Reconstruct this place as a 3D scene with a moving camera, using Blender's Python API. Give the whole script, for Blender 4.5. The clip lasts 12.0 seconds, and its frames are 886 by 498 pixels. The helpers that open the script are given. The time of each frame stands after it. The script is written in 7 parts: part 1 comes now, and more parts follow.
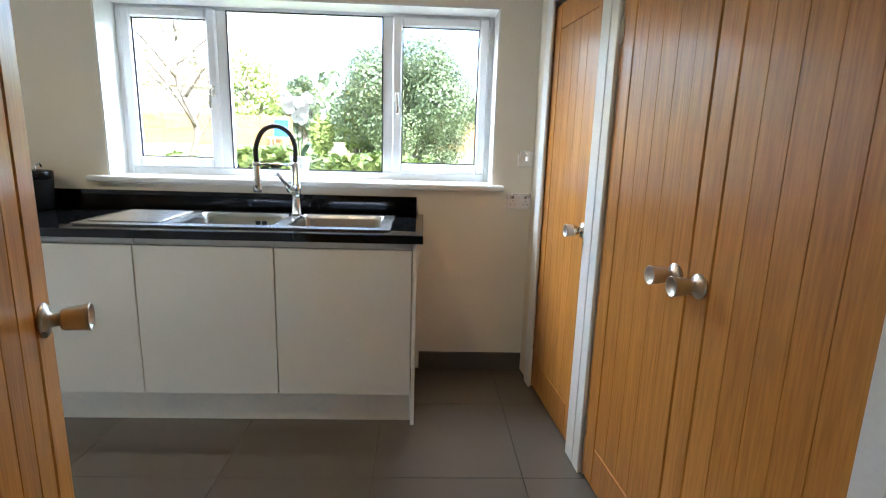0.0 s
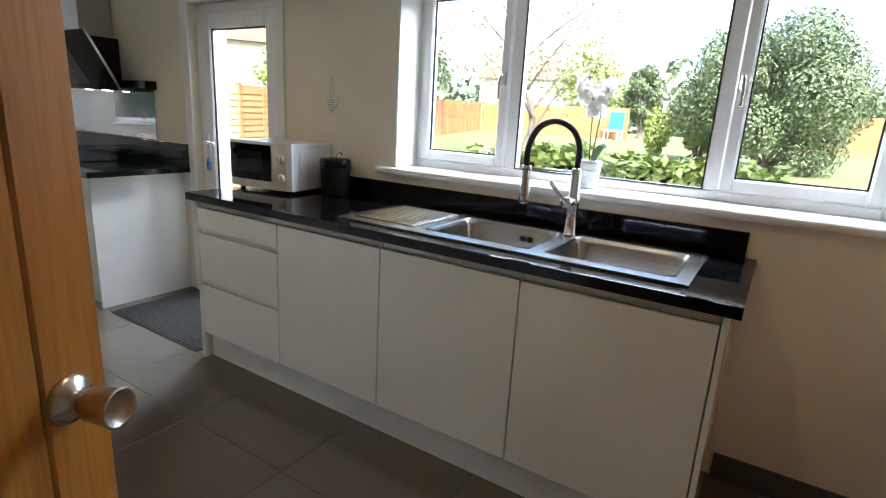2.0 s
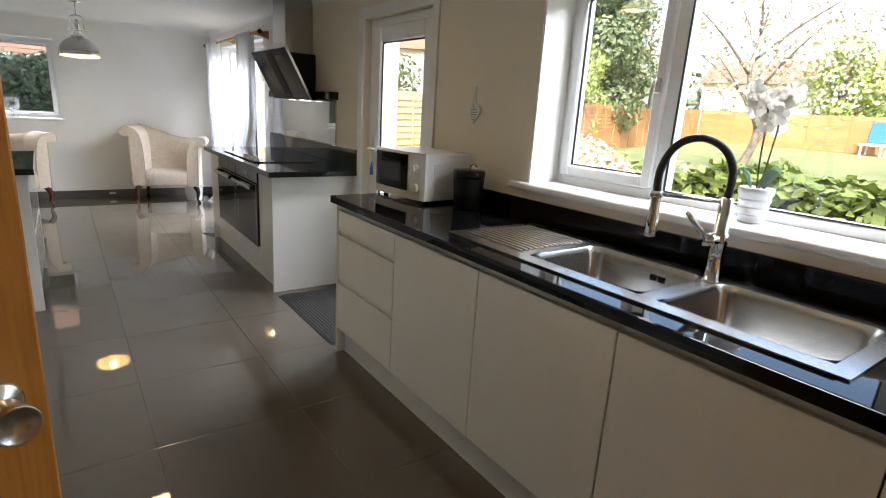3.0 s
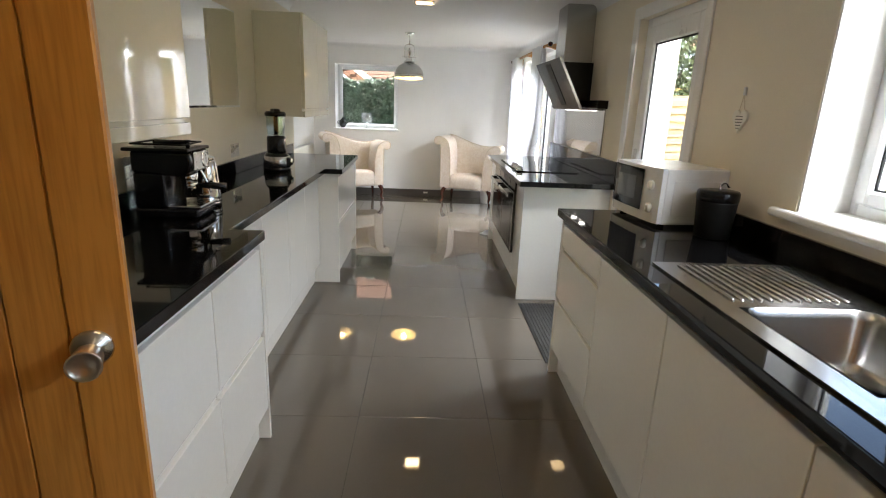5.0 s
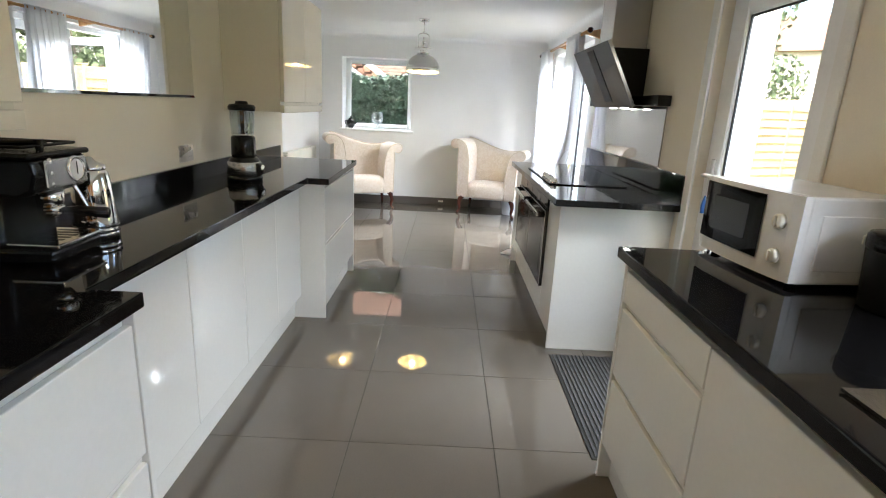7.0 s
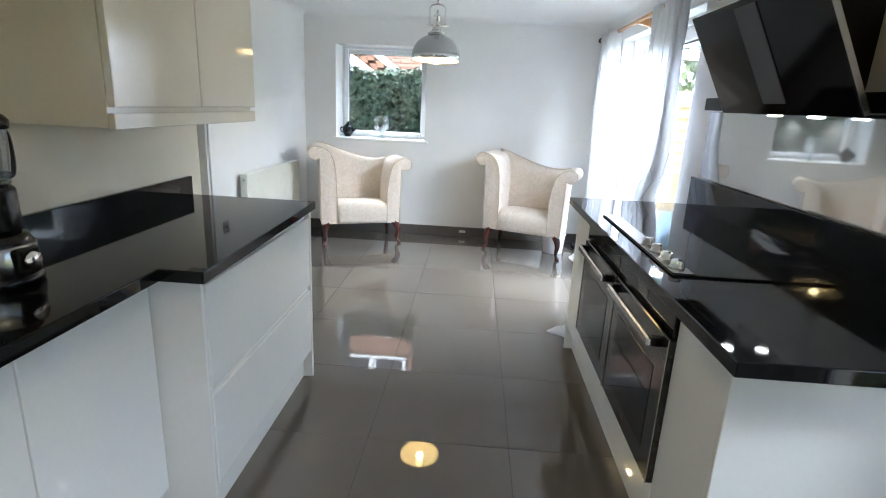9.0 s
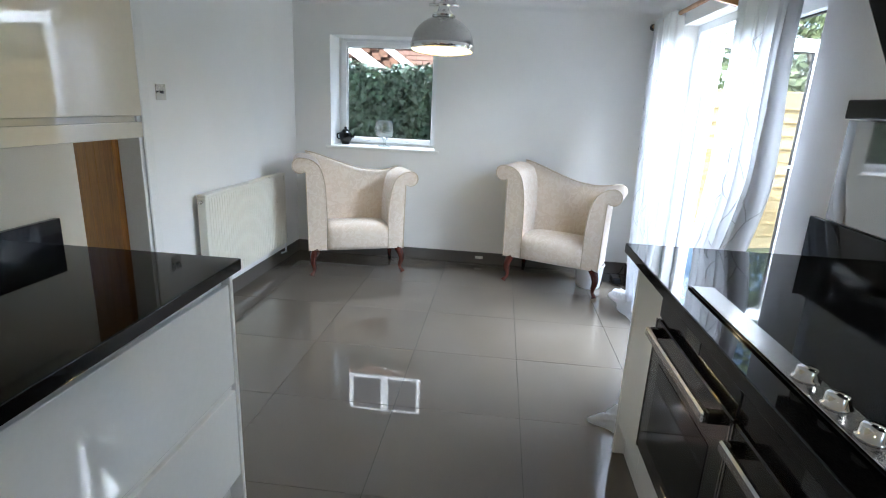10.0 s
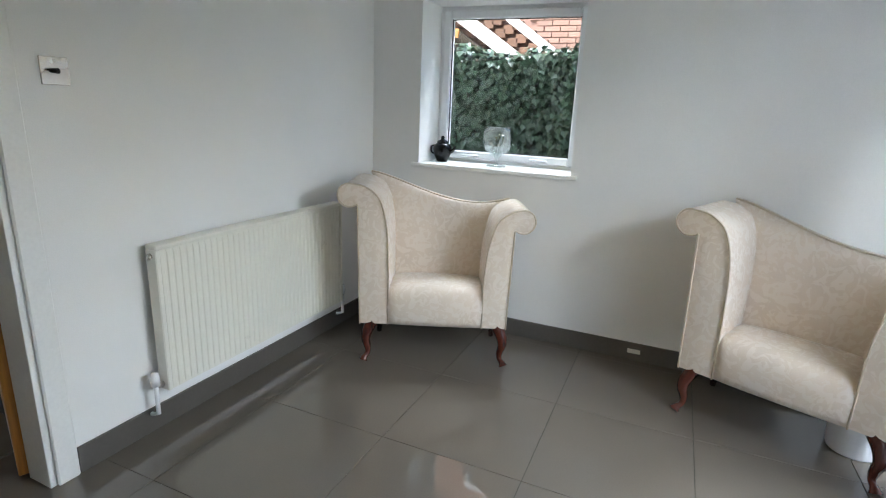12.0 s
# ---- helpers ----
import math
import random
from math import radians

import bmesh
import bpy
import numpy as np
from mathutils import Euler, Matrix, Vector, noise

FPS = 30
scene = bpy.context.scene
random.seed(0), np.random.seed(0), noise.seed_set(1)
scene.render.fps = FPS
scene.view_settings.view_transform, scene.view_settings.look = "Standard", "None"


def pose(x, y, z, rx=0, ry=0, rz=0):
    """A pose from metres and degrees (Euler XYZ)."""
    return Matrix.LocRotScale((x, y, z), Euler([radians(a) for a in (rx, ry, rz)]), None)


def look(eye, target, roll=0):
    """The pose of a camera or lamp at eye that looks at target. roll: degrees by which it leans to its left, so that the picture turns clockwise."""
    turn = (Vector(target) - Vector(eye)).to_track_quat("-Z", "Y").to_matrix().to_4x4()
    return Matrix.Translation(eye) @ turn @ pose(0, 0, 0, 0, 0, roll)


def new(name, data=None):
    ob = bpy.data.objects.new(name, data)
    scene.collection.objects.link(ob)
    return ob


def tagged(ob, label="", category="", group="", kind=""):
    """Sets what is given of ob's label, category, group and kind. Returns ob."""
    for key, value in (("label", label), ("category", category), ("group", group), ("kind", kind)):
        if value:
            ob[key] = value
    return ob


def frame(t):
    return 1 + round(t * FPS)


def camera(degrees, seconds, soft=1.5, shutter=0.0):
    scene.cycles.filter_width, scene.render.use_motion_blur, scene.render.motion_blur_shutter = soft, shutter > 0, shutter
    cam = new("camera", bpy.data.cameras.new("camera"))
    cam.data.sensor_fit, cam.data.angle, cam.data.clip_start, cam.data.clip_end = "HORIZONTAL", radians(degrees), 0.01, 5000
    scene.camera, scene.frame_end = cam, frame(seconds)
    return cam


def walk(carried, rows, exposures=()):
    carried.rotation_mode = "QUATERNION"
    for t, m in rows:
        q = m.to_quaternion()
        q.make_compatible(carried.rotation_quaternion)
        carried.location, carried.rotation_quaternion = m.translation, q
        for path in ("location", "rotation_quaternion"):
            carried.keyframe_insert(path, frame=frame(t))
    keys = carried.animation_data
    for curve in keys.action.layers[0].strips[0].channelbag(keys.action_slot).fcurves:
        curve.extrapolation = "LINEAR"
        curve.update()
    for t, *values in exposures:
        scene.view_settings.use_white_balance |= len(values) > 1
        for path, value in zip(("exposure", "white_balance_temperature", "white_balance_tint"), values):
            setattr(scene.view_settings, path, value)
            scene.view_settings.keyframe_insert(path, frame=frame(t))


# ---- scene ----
cam = camera(80.4, 12.0, soft=1.1)
PATH = [
    (0, (0.504, 0.537, 1.334), (0.586, 2.492, 0.92), 1.7),
    (0.5, (0.547, 0.628, 1.33), (0.328, 2.566, 0.887), 2.2),
    (0.8, (0.568, 0.736, 1.329), (0.177, 2.643, 0.87), 2.4),
    (1, (0.567, 0.792, 1.33), (0.09, 2.678, 0.869), 2.5),
    (1.5, (0.537, 1.027, 1.349), (-0.225, 2.812, 0.865), 3.0),
    (2, (0.528, 1.233, 1.364), (-0.502, 2.875, 0.872), 3.2),
    (2.5, (0.62, 1.47, 1.379), (-0.677, 2.908, 0.88), 3.4),
    (3, (0.648, 1.607, 1.399), (-0.912, 2.75, 0.89), 3.6),
    (3.5, (0.621, 1.755, 1.407), (-1.125, 2.581, 0.891), 3.5),
    (3.7, (0.601, 1.812, 1.406), (-1.197, 2.519, 0.891), 3.1),
    (5.3, (0.666, 2.095, 1.414), (-1.264, 2.12, 0.887), 2.6),
    (5.5, (0.631, 2.102, 1.397), (-1.299, 2.117, 0.874), 2.8),
    (6, (0.469, 2.123, 1.375), (-1.463, 2.139, 0.855), 3.0),
    (6.5, (0.169, 2.13, 1.383), (-1.761, 2.142, 0.859), 3.1),
    (7, (-0.205, 2.145, 1.365), (-2.135, 2.15, 0.841), 2.9),
    (7.2, (-0.377, 2.159, 1.37), (-2.31, 2.153, 0.858), 2.6),
    (8.8, (-1.841, 2.176, 1.405), (-3.767, 2.091, 0.874), 2.7),
    (9, (-1.978, 2.183, 1.393), (-3.904, 2.084, 0.864), 2.8),
    (9.5, (-2.44, 2.187, 1.415), (-4.363, 2.045, 0.883), 2.8),
    (10, (-2.923, 2.22, 1.417), (-4.841, 2.031, 0.884), 2.7),
    (10.5, (-3.419, 2.188, 1.392), (-5.331, 1.944, 0.86), 2.7),
    (11, (-3.842, 2.19, 1.393), (-5.744, 1.88, 0.857), 2.8),
    (11.5, (-4.284, 2.194, 1.395), (-6.16, 1.747, 0.867), 2.8),
    (12, (-4.666, 2.162, 1.35), (-6.439, 1.397, 0.828), 2.5),
]
# exposure of the clip's own camera along the walk
EXPOSURES = [(0.0, 3.32, 5550, 5), (1.0, 3.22, 5600, 5), (2.0, 2.68, 5850, 8), (3.0, 2.42, 6450, 10), (5.5, 2.9, 6600, 9), (7.0, 3.05, 6250, 8), (9.0, 2.95, 5700, 6), (9.75, 2.69, 5700, 7), (10.5, 2.2, 5540, 3), (11.5, 1.85, 6200, 6), (12.0, 2.3, 5900, 5)]
walk(cam, [(t, look(eye, target, roll)) for t, eye, target, roll in PATH], EXPOSURES)

# ---- world, sun and sky ----
SUN_ELEV, SUN_AZ = 48.0, 140.0          # degrees; azimuth from north through east
world = bpy.data.worlds.new("sky")
scene.world = world
world.use_nodes = True
wn = world.node_tree.nodes
wl = world.node_tree.links
sky = wn.new("ShaderNodeTexSky")
sky.sky_type = "NISHITA"
sky.sun_disc = False
sky.sun_elevation, sky.sun_rotation = radians(SUN_ELEV), radians(SUN_AZ)
sky.dust_density, sky.ozone_density = 3.0, 1.0
wl.new(sky.outputs["Color"], wn["Background"].inputs["Color"])
wn["Background"].inputs["Strength"].default_value = 0.15
sun_data = bpy.data.lights.new("sun", "SUN")
sun_data.energy, sun_data.angle, sun_data.color = 2.4, radians(0.5), (1.0, 0.95, 0.87)
sun = new("sun", sun_data)
sd = Vector((math.sin(radians(SUN_AZ)) * math.cos(radians(SUN_ELEV)), math.cos(radians(SUN_AZ)) * math.cos(radians(SUN_ELEV)), math.sin(radians(SUN_ELEV))))
sun.matrix_world = look(sd * 40, (0, 0, 0))


def sky_fill_lamp(name, at, target, wide, tall, watts):
    """Added area lamp standing in for sky light at an opening, from just outside above its head."""
    ld = bpy.data.lights.new(name, "AREA")
    ld.shape, ld.size, ld.size_y, ld.energy, ld.color = "RECTANGLE", wide, tall, watts, (0.97, 0.985, 1.0)
    lo = new(name, ld)
    lo.matrix_world = look(at, target)


# unseen fill lamps, one outside each opening, to brighten the rooms
sky_fill_lamp("patio_sky_fill", (-6.14, 4.4, 2.65), (-6.14, 1.6, 0.7), 2.2, 1.3, 104.0)
sky_fill_lamp("kitchen_window_sky_fill", (-0.15, 4.05, 2.28), (-0.15, 2.3, 0.9), 2.0, 0.5, 17.0)
sky_fill_lamp("dining_window_sky_fill", (-8.8, 1.09, 3.2), (-6.9, 1.09, 0.6), 1.2, 0.5, 30.0)
sky_fill_lamp("garden_door_sky_fill", (-2.495, 4.1, 2.35), (-2.495, 2.0, 0.6), 0.8, 0.5, 20.0)


# ---- materials ----
def material(name, base, rough=0.5, metal=0.0, var=0.06, scale=6.0, bump=0.0, bump_scale=60.0, spec=0.5, coat=0.0, rough_var=0.0, per_object=0.0, per_island=0.0, stretch=(1, 1, 1)):
    """Principled material with colour variation at two scales, fine bump and uneven gloss."""
    m = bpy.data.materials.new(name)
    m.use_nodes = True
    n, l = m.node_tree.nodes, m.node_tree.links
    p = n["Principled BSDF"]
    p.inputs["Metallic"].default_value = metal
    p.inputs["Roughness"].default_value = rough
    p.inputs["Specular IOR Level"].default_value = spec
    p.inputs["Coat Weight"].default_value = coat
    p.inputs["Coat Roughness"].default_value = 0.05
    geo = n.new("ShaderNodeTexCoord")
    mp = n.new("ShaderNodeMapping")
    mp.inputs["Scale"].default_value = stretch
    l.new(geo.outputs["Object"], mp.inputs["Vector"])
    big = n.new("ShaderNodeTexNoise")
    big.inputs["Scale"].default_value = scale
    big.inputs["Detail"].default_value = 5
    fine = n.new("ShaderNodeTexNoise")
    fine.inputs["Scale"].default_value = bump_scale
    fine.inputs["Detail"].default_value = 4
    l.new(mp.outputs["Vector"], big.inputs["Vector"])
    l.new(mp.outputs["Vector"], fine.inputs["Vector"])
    mix = n.new("ShaderNodeMath")
    mix.operation = "ADD"
    l.new(big.outputs["Fac"], mix.inputs[0])
    l.new(fine.outputs["Fac"], mix.inputs[1])
    last = mix.outputs[0]
    if per_object:
        oi = n.new("ShaderNodeObjectInfo")
        a = n.new("ShaderNodeMath")
        a.operation = "MULTIPLY_ADD"
        l.new(oi.outputs["Random"], a.inputs[0])
        a.inputs[1].default_value = per_object
        l.new(last, a.inputs[2])
        last = a.outputs[0]
    if per_island:
        gi = n.new("ShaderNodeNewGeometry")
        a = n.new("ShaderNodeMath")
        a.operation = "MULTIPLY_ADD"
        l.new(gi.outputs["Random Per Island"], a.inputs[0])
        a.inputs[1].default_value = per_island
        l.new(last, a.inputs[2])
        last = a.outputs[0]
    rng = n.new("ShaderNodeMapRange")
    top = 2.0 * 0.62 + per_object + per_island
    rng.inputs["From Min"].default_value, rng.inputs["From Max"].default_value = 2.0 * 0.38, top
    rng.inputs["To Min"].default_value, rng.inputs["To Max"].default_value = 1 - var, 1 + var
    l.new(last, rng.inputs["Value"])
    mul = n.new("ShaderNodeVectorMath")
    mul.operation = "SCALE"
    mul.inputs[0].default_value = base
    l.new(rng.outputs["Result"], mul.inputs["Scale"])
    l.new(mul.outputs["Vector"], p.inputs["Base Color"])
    if bump:
        b = n.new("ShaderNodeBump")
        b.inputs["Strength"].default_value = bump
        b.inputs["Distance"].default_value = 0.004
        l.new(fine.outputs["Fac"], b.inputs["Height"])
        l.new(b.outputs["Normal"], p.inputs["Normal"])
    if rough_var:
        r = n.new("ShaderNodeMapRange")
        r.inputs["To Min"].default_value, r.inputs["To Max"].default_value = max(0.0, rough - rough_var), rough + rough_var
        l.new(big.outputs["Fac"], r.inputs["Value"])
        l.new(r.outputs["Result"], p.inputs["Roughness"])
    return m


def glow(name, colour, strength):
    m = bpy.data.materials.new(name)
    m.use_nodes = True
    p = m.node_tree.nodes["Principled BSDF"]
    p.inputs["Base Color"].default_value = (*colour, 1)
    p.inputs["Emission Color"].default_value = (*colour, 1)
    p.inputs["Emission Strength"].default_value = strength
    return m


def clear(name, tint=(1, 1, 1), rough=0.0, least=0.04):
    m = bpy.data.materials.new(name)
    m.use_nodes = True
    n, l = m.node_tree.nodes, m.node_tree.links
    out = n["Material Output"]
    tr = n.new("ShaderNodeBsdfTransparent")
    tr.inputs["Color"].default_value = (*tint, 1)
    gl = n.new("ShaderNodeBsdfGlossy")
    gl.inputs["Roughness"].default_value = rough
    lw = n.new("ShaderNodeLayerWeight")
    lw.inputs["Blend"].default_value = 0.5
    pw = n.new("ShaderNodeMath")
    pw.operation = "POWER"
    pw.inputs[1].default_value = 5.0
    l.new(lw.outputs["Facing"], pw.inputs[0])
    fr = n.new("ShaderNodeMath")
    fr.operation = "MULTIPLY_ADD"
    fr.inputs[1].default_value, fr.inputs[2].default_value = 0.9, least
    l.new(pw.outputs[0], fr.inputs[0])
    mx = n.new("ShaderNodeMixShader")
    l.new(fr.outputs[0], mx.inputs["Fac"])
    l.new(tr.outputs["BSDF"], mx.inputs[1])
    l.new(gl.outputs["BSDF"], mx.inputs[2])
    l.new(mx.outputs["Shader"], out.inputs["Surface"])
    return m


def wood(name, dark, light, rough=0.35, grain=(1, 1, 0.06), scale=9.0, coat=0.3, rings=0.16):
    """Varnished timber: stretched grain with rings, each piece a little different."""
    m = bpy.data.materials.new(name)
    m.use_nodes = True
    n, l = m.node_tree.nodes, m.node_tree.links
    p = n["Principled BSDF"]
    p.inputs["Roughness"].default_value = rough
    p.inputs["Coat Weight"].default_value = coat
    p.inputs["Coat Roughness"].default_value = 0.18
    tc = n.new("ShaderNodeTexCoord")
    oi = n.new("ShaderNodeObjectInfo")
    off = n.new("ShaderNodeVectorMath")
    off.operation = "ADD"
    l.new(tc.outputs["Object"], off.inputs[0])
    sc = n.new("ShaderNodeVectorMath")
    sc.operation = "SCALE"
    sc.inputs[0].default_value = (7.0, 3.0, 5.0)
    l.new(oi.outputs["Random"], sc.inputs["Scale"])
    l.new(sc.outputs["Vector"], off.inputs[1])
    mp = n.new("ShaderNodeMapping")
    mp.inputs["Scale"].default_value = grain
    l.new(off.outputs["Vector"], mp.inputs["Vector"])
    w = n.new("ShaderNodeTexNoise")
    w.inputs["Scale"].default_value = scale
    w.inputs["Detail"].default_value = 3
    w.inputs["Distortion"].default_value = 1.2
    l.new(mp.outputs["Vector"], w.inputs["Vector"])
    f = n.new("ShaderNodeTexNoise")
    f.inputs["Scale"].default_value = scale * 14
    f.inputs["Detail"].default_value = 4
    l.new(mp.outputs["Vector"], f.inputs["Vector"])
    wv = n.new("ShaderNodeMath")
    wv.operation = "MULTIPLY"
    wv.inputs[1].default_value = 26.0
    l.new(w.outputs["Fac"], wv.inputs[0])
    sn = n.new("ShaderNodeMath")
    sn.operation = "SINE"
    l.new(wv.outputs[0], sn.inputs[0])
    ad = n.new("ShaderNodeMath")
    ad.operation = "MULTIPLY_ADD"
    ad.inputs[1].default_value = rings
    l.new(sn.outputs[0], ad.inputs[0])
    l.new(f.outputs["Fac"], ad.inputs[2])
    ad2 = n.new("ShaderNodeMath")
    ad2.operation = "MULTIPLY_ADD"
    ad2.inputs[1].default_value = 0.25
    l.new(oi.outputs["Random"], ad2.inputs[0])
    l.new(ad.outputs[0], ad2.inputs[2])
    cr = n.new("ShaderNodeValToRGB")
    cr.color_ramp.elements[0].position, cr.color_ramp.elements[0].color = 0.28, (*dark, 1)
    cr.color_ramp.elements[1].position, cr.color_ramp.elements[1].color = 0.85, (*light, 1)
    l.new(ad2.outputs[0], cr.inputs["Fac"])
    l.new(cr.outputs["Color"], p.inputs["Base Color"])
    b = n.new("ShaderNodeBump")
    b.inputs["Strength"].default_value = 0.08
    b.inputs["Distance"].default_value = 0.003
    l.new(f.outputs["Fac"], b.inputs["Height"])
    l.new(b.outputs["Normal"], p.inputs["Normal"])
    return m


def leafy(name, base, var=0.30):
    m = material(name, base, 0.5, var=var, scale=1.5, bump_scale=9, per_island=0.9)
    p = m.node_tree.nodes["Principled BSDF"]
    p.inputs["Subsurface Weight"].default_value = 0.0
    return m


M_KITCHEN = material("cream_wall_paint", (0.815, 0.755, 0.635), 0.75, var=0.025, scale=2.5, bump=0.12, bump_scale=220)
M_DINING = material("white_wall_paint", (0.845, 0.84, 0.825), 0.75, var=0.025, scale=2.5, bump=0.12, bump_scale=220)
M_CEIL = material("white_ceiling_paint", (0.84, 0.84, 0.83), 0.8, var=0.02, scale=2, bump=0.1, bump_scale=180)
M_TRIM = material("white_gloss_paint", (0.82, 0.82, 0.80), 0.35, var=0.03, scale=5, bump=0.04, bump_scale=90)
M_UPVC = material("white_upvc", (0.86, 0.87, 0.88), 0.3, var=0.02, scale=4, rough_var=0.08)
M_GASKET = material("black_gasket", (0.02, 0.02, 0.022), 0.6, var=0.2)
M_TILE = material("polished_grey_porcelain", (0.123, 0.107, 0.089), 0.028, var=0.05, scale=3, bump_scale=140, per_object=0.2, rough_var=0.012, spec=0.85)
M_GROUT = material("dark_grout", (0.045, 0.040, 0.034), 0.85, var=0.2, scale=20)
M_SKIRT = material("grey_tile_skirting", (0.11, 0.10, 0.09), 0.15, var=0.06, scale=5, per_object=0.2)
M_CAB = material("white_gloss_lacquer", (0.82, 0.815, 0.775), 0.045, var=0.015, scale=3, rough_var=0.02)
M_CABCREAM = material("cream_gloss_lacquer", (0.80, 0.755, 0.63), 0.04, var=0.015, scale=3, rough_var=0.02)
M_RAIL = material("recessed_handle_rail", (0.74, 0.73, 0.68), 0.3, var=0.02)
M_PLINTH = material("white_plinth_board", (0.78, 0.775, 0.73), 0.2, var=0.03, rough_var=0.06)
M_GRANITE = material("black_granite", (0.0045, 0.0045, 0.005), 0.04, var=0.55, scale=30, bump_scale=420, rough_var=0.012, spec=0.24)
M_STEEL = material("brushed_steel", (0.45, 0.445, 0.435), 0.24, 1.0, var=0.06, scale=8, bump=0.05, bump_scale=40, stretch=(1, 25, 25), rough_var=0.07)
M_CHROME = material("chrome", (0.80, 0.80, 0.79), 0.07, 1.0, var=0.03, rough_var=0.03)
M_NICKEL = material("satin_nickel", (0.60, 0.57, 0.52), 0.28, 1.0, var=0.05, rough_var=0.06)
M_BLACKGLASS = material("black_glass", (0.004, 0.004, 0.005), 0.05, var=0.1, spec=0.22)
M_HOODGLASS = material("smoked_black_glass", (0.004, 0.004, 0.005), 0.08, var=0.1, spec=0.06)
M_OVENGLASS = material("dark_oven_glass", (0.02, 0.02, 0.021), 0.05, var=0.15, spec=0.6)
M_BLACKPL = material("black_plastic", (0.006, 0.006, 0.0065), 0.22, spec=0.3, var=0.15, bump=0.05, bump_scale=200)
M_RUBBER = material("black_rubber", (0.012, 0.012, 0.012), 0.55, var=0.2, bump=0.2, bump_scale=300)
M_WHITEPL = material("white_plastic", (0.81, 0.82, 0.84), 0.25, var=0.02, rough_var=0.06)
M_CREAMPL = material("cream_enamel", (0.80, 0.78, 0.70), 0.3, var=0.02, rough_var=0.06)
M_OAK = wood("varnished_oak", (0.37, 0.140, 0.022), (0.61, 0.27, 0.050), rings=0.08)
M_OAKDARK = wood("oak_groove", (0.34, 0.13, 0.026), (0.52, 0.23, 0.055))
M_MAHOG = wood("mahogany", (0.030, 0.006, 0.004), (0.085, 0.017, 0.009), 0.25)
M_PINE = wood("pine_pole", (0.38, 0.16, 0.05), (0.60, 0.32, 0.12))
# two board colours: orange, and a yellower one for panels near the house
M_FENCE = wood("orange_fence_board", (0.27, 0.115, 0.035), (0.43, 0.22, 0.085), 0.8, grain=(0.3, 0.3, 1), scale=5, coat=0.0)
M_FENCEY = wood("yellow_pine_fence_board", (0.40, 0.28, 0.12), (0.58, 0.44, 0.23), 0.8, grain=(0.3, 0.3, 1), scale=5, coat=0.0)
M_MAT = material("charcoal_matting", (0.055, 0.055, 0.057), 0.95, var=0.3, scale=40, bump=0.5, bump_scale=260)
M_MIRROR = material("mirror_silver", (0.86, 0.88, 0.87), 0.005, 1.0, var=0.005)
M_SPLASH = material("glossy_mirrored_splashback", (0.44, 0.44, 0.435), 0.04, 0.75, var=0.02, spec=0.9, coat=0.3)
M_GLASS = clear("window_glass")
M_CLEAR = clear("clear_glass", (0.88, 0.91, 0.91), least=0.2)
M_PATIO = material("buff_paving_slab", (0.31, 0.265, 0.205), 0.85, var=0.2, scale=5, bump=0.4, bump_scale=60, per_object=0.6)
M_BRICK = material("red_brick", (0.27, 0.16, 0.12), 0.85, var=0.3, scale=9, bump=0.4, bump_scale=70, per_object=1.0, per_island=0.6)
M_MORTAR = material("mortar", (0.42, 0.38, 0.33), 0.9, var=0.12, scale=20)
M_ROOFTILE = material("brown_roof_tile", (0.17, 0.09, 0.055), 0.85, var=0.3, scale=6, bump=0.4, bump_scale=50, per_island=0.8)
M_LAWN = material("lawn_soil_green", (0.15, 0.17, 0.06), 0.9, var=0.35, scale=0.7, bump=0.7, bump_scale=35)
M_BARK = material("bark", (0.17, 0.14, 0.11), 0.9, var=0.35, scale=6, bump=0.8, bump_scale=25)
M_DARKBROWN = material("dark_brown", (0.06, 0.045, 0.032), 0.95, var=0.3, scale=6, bump=0.5)
M_IVY = leafy("ivy_leaf", (0.034, 0.068, 0.036), 0.45)
M_IVY.node_tree.nodes["Principled BSDF"].inputs["Roughness"].default_value = 0.3
M_YEW = leafy("dark_green_leaf", (0.105, 0.135, 0.06))
M_LIME = leafy("yellow_green_leaf", (0.26, 0.32, 0.08))
M_GRASSB = leafy("grass_blade", (0.15, 0.22, 0.045))
M_BLOSSOM = leafy("pale_spring_leaf", (0.44, 0.39, 0.27))
M_PINK = leafy("pink_tinged_leaf", (0.52, 0.38, 0.26))
M_BROWNLEAF = leafy("brown_green_leaf", (0.16, 0.13, 0.05))
M_PETAL = material("white_petal", (0.86, 0.84, 0.80), 0.5, var=0.04)
M_STEMG = material("green_stem", (0.10, 0.14, 0.04), 0.5, var=0.2)
M_ORCHLEAF = material("orchid_leaf", (0.045, 0.11, 0.03), 0.3, var=0.2)
M_INK = material("grey_print", (0.20, 0.19, 0.18), 0.7, var=0.1)
M_BLUE = material("blue_plastic", (0.03, 0.13, 0.42), 0.4, var=0.1)
M_HALL = material("hall_wall_paint", (0.70, 0.63, 0.52), 0.8, var=0.03, bump=0.1, bump_scale=200)
M_RENDER = material("house_outer_wall", (0.55, 0.50, 0.43), 0.9, var=0.1, scale=4, bump=0.3)
M_LAMPGLOW = glow("lit_lamp_diffuser", (1.0, 0.68, 0.32), 0.9)
M_BULB = glow("lit_bulb", (1.0, 0.74, 0.36), 1.5)
M_HOODLED = glow("lit_hood_lamp", (1.0, 0.95, 0.86), 3.0)
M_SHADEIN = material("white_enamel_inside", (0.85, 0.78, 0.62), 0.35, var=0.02)
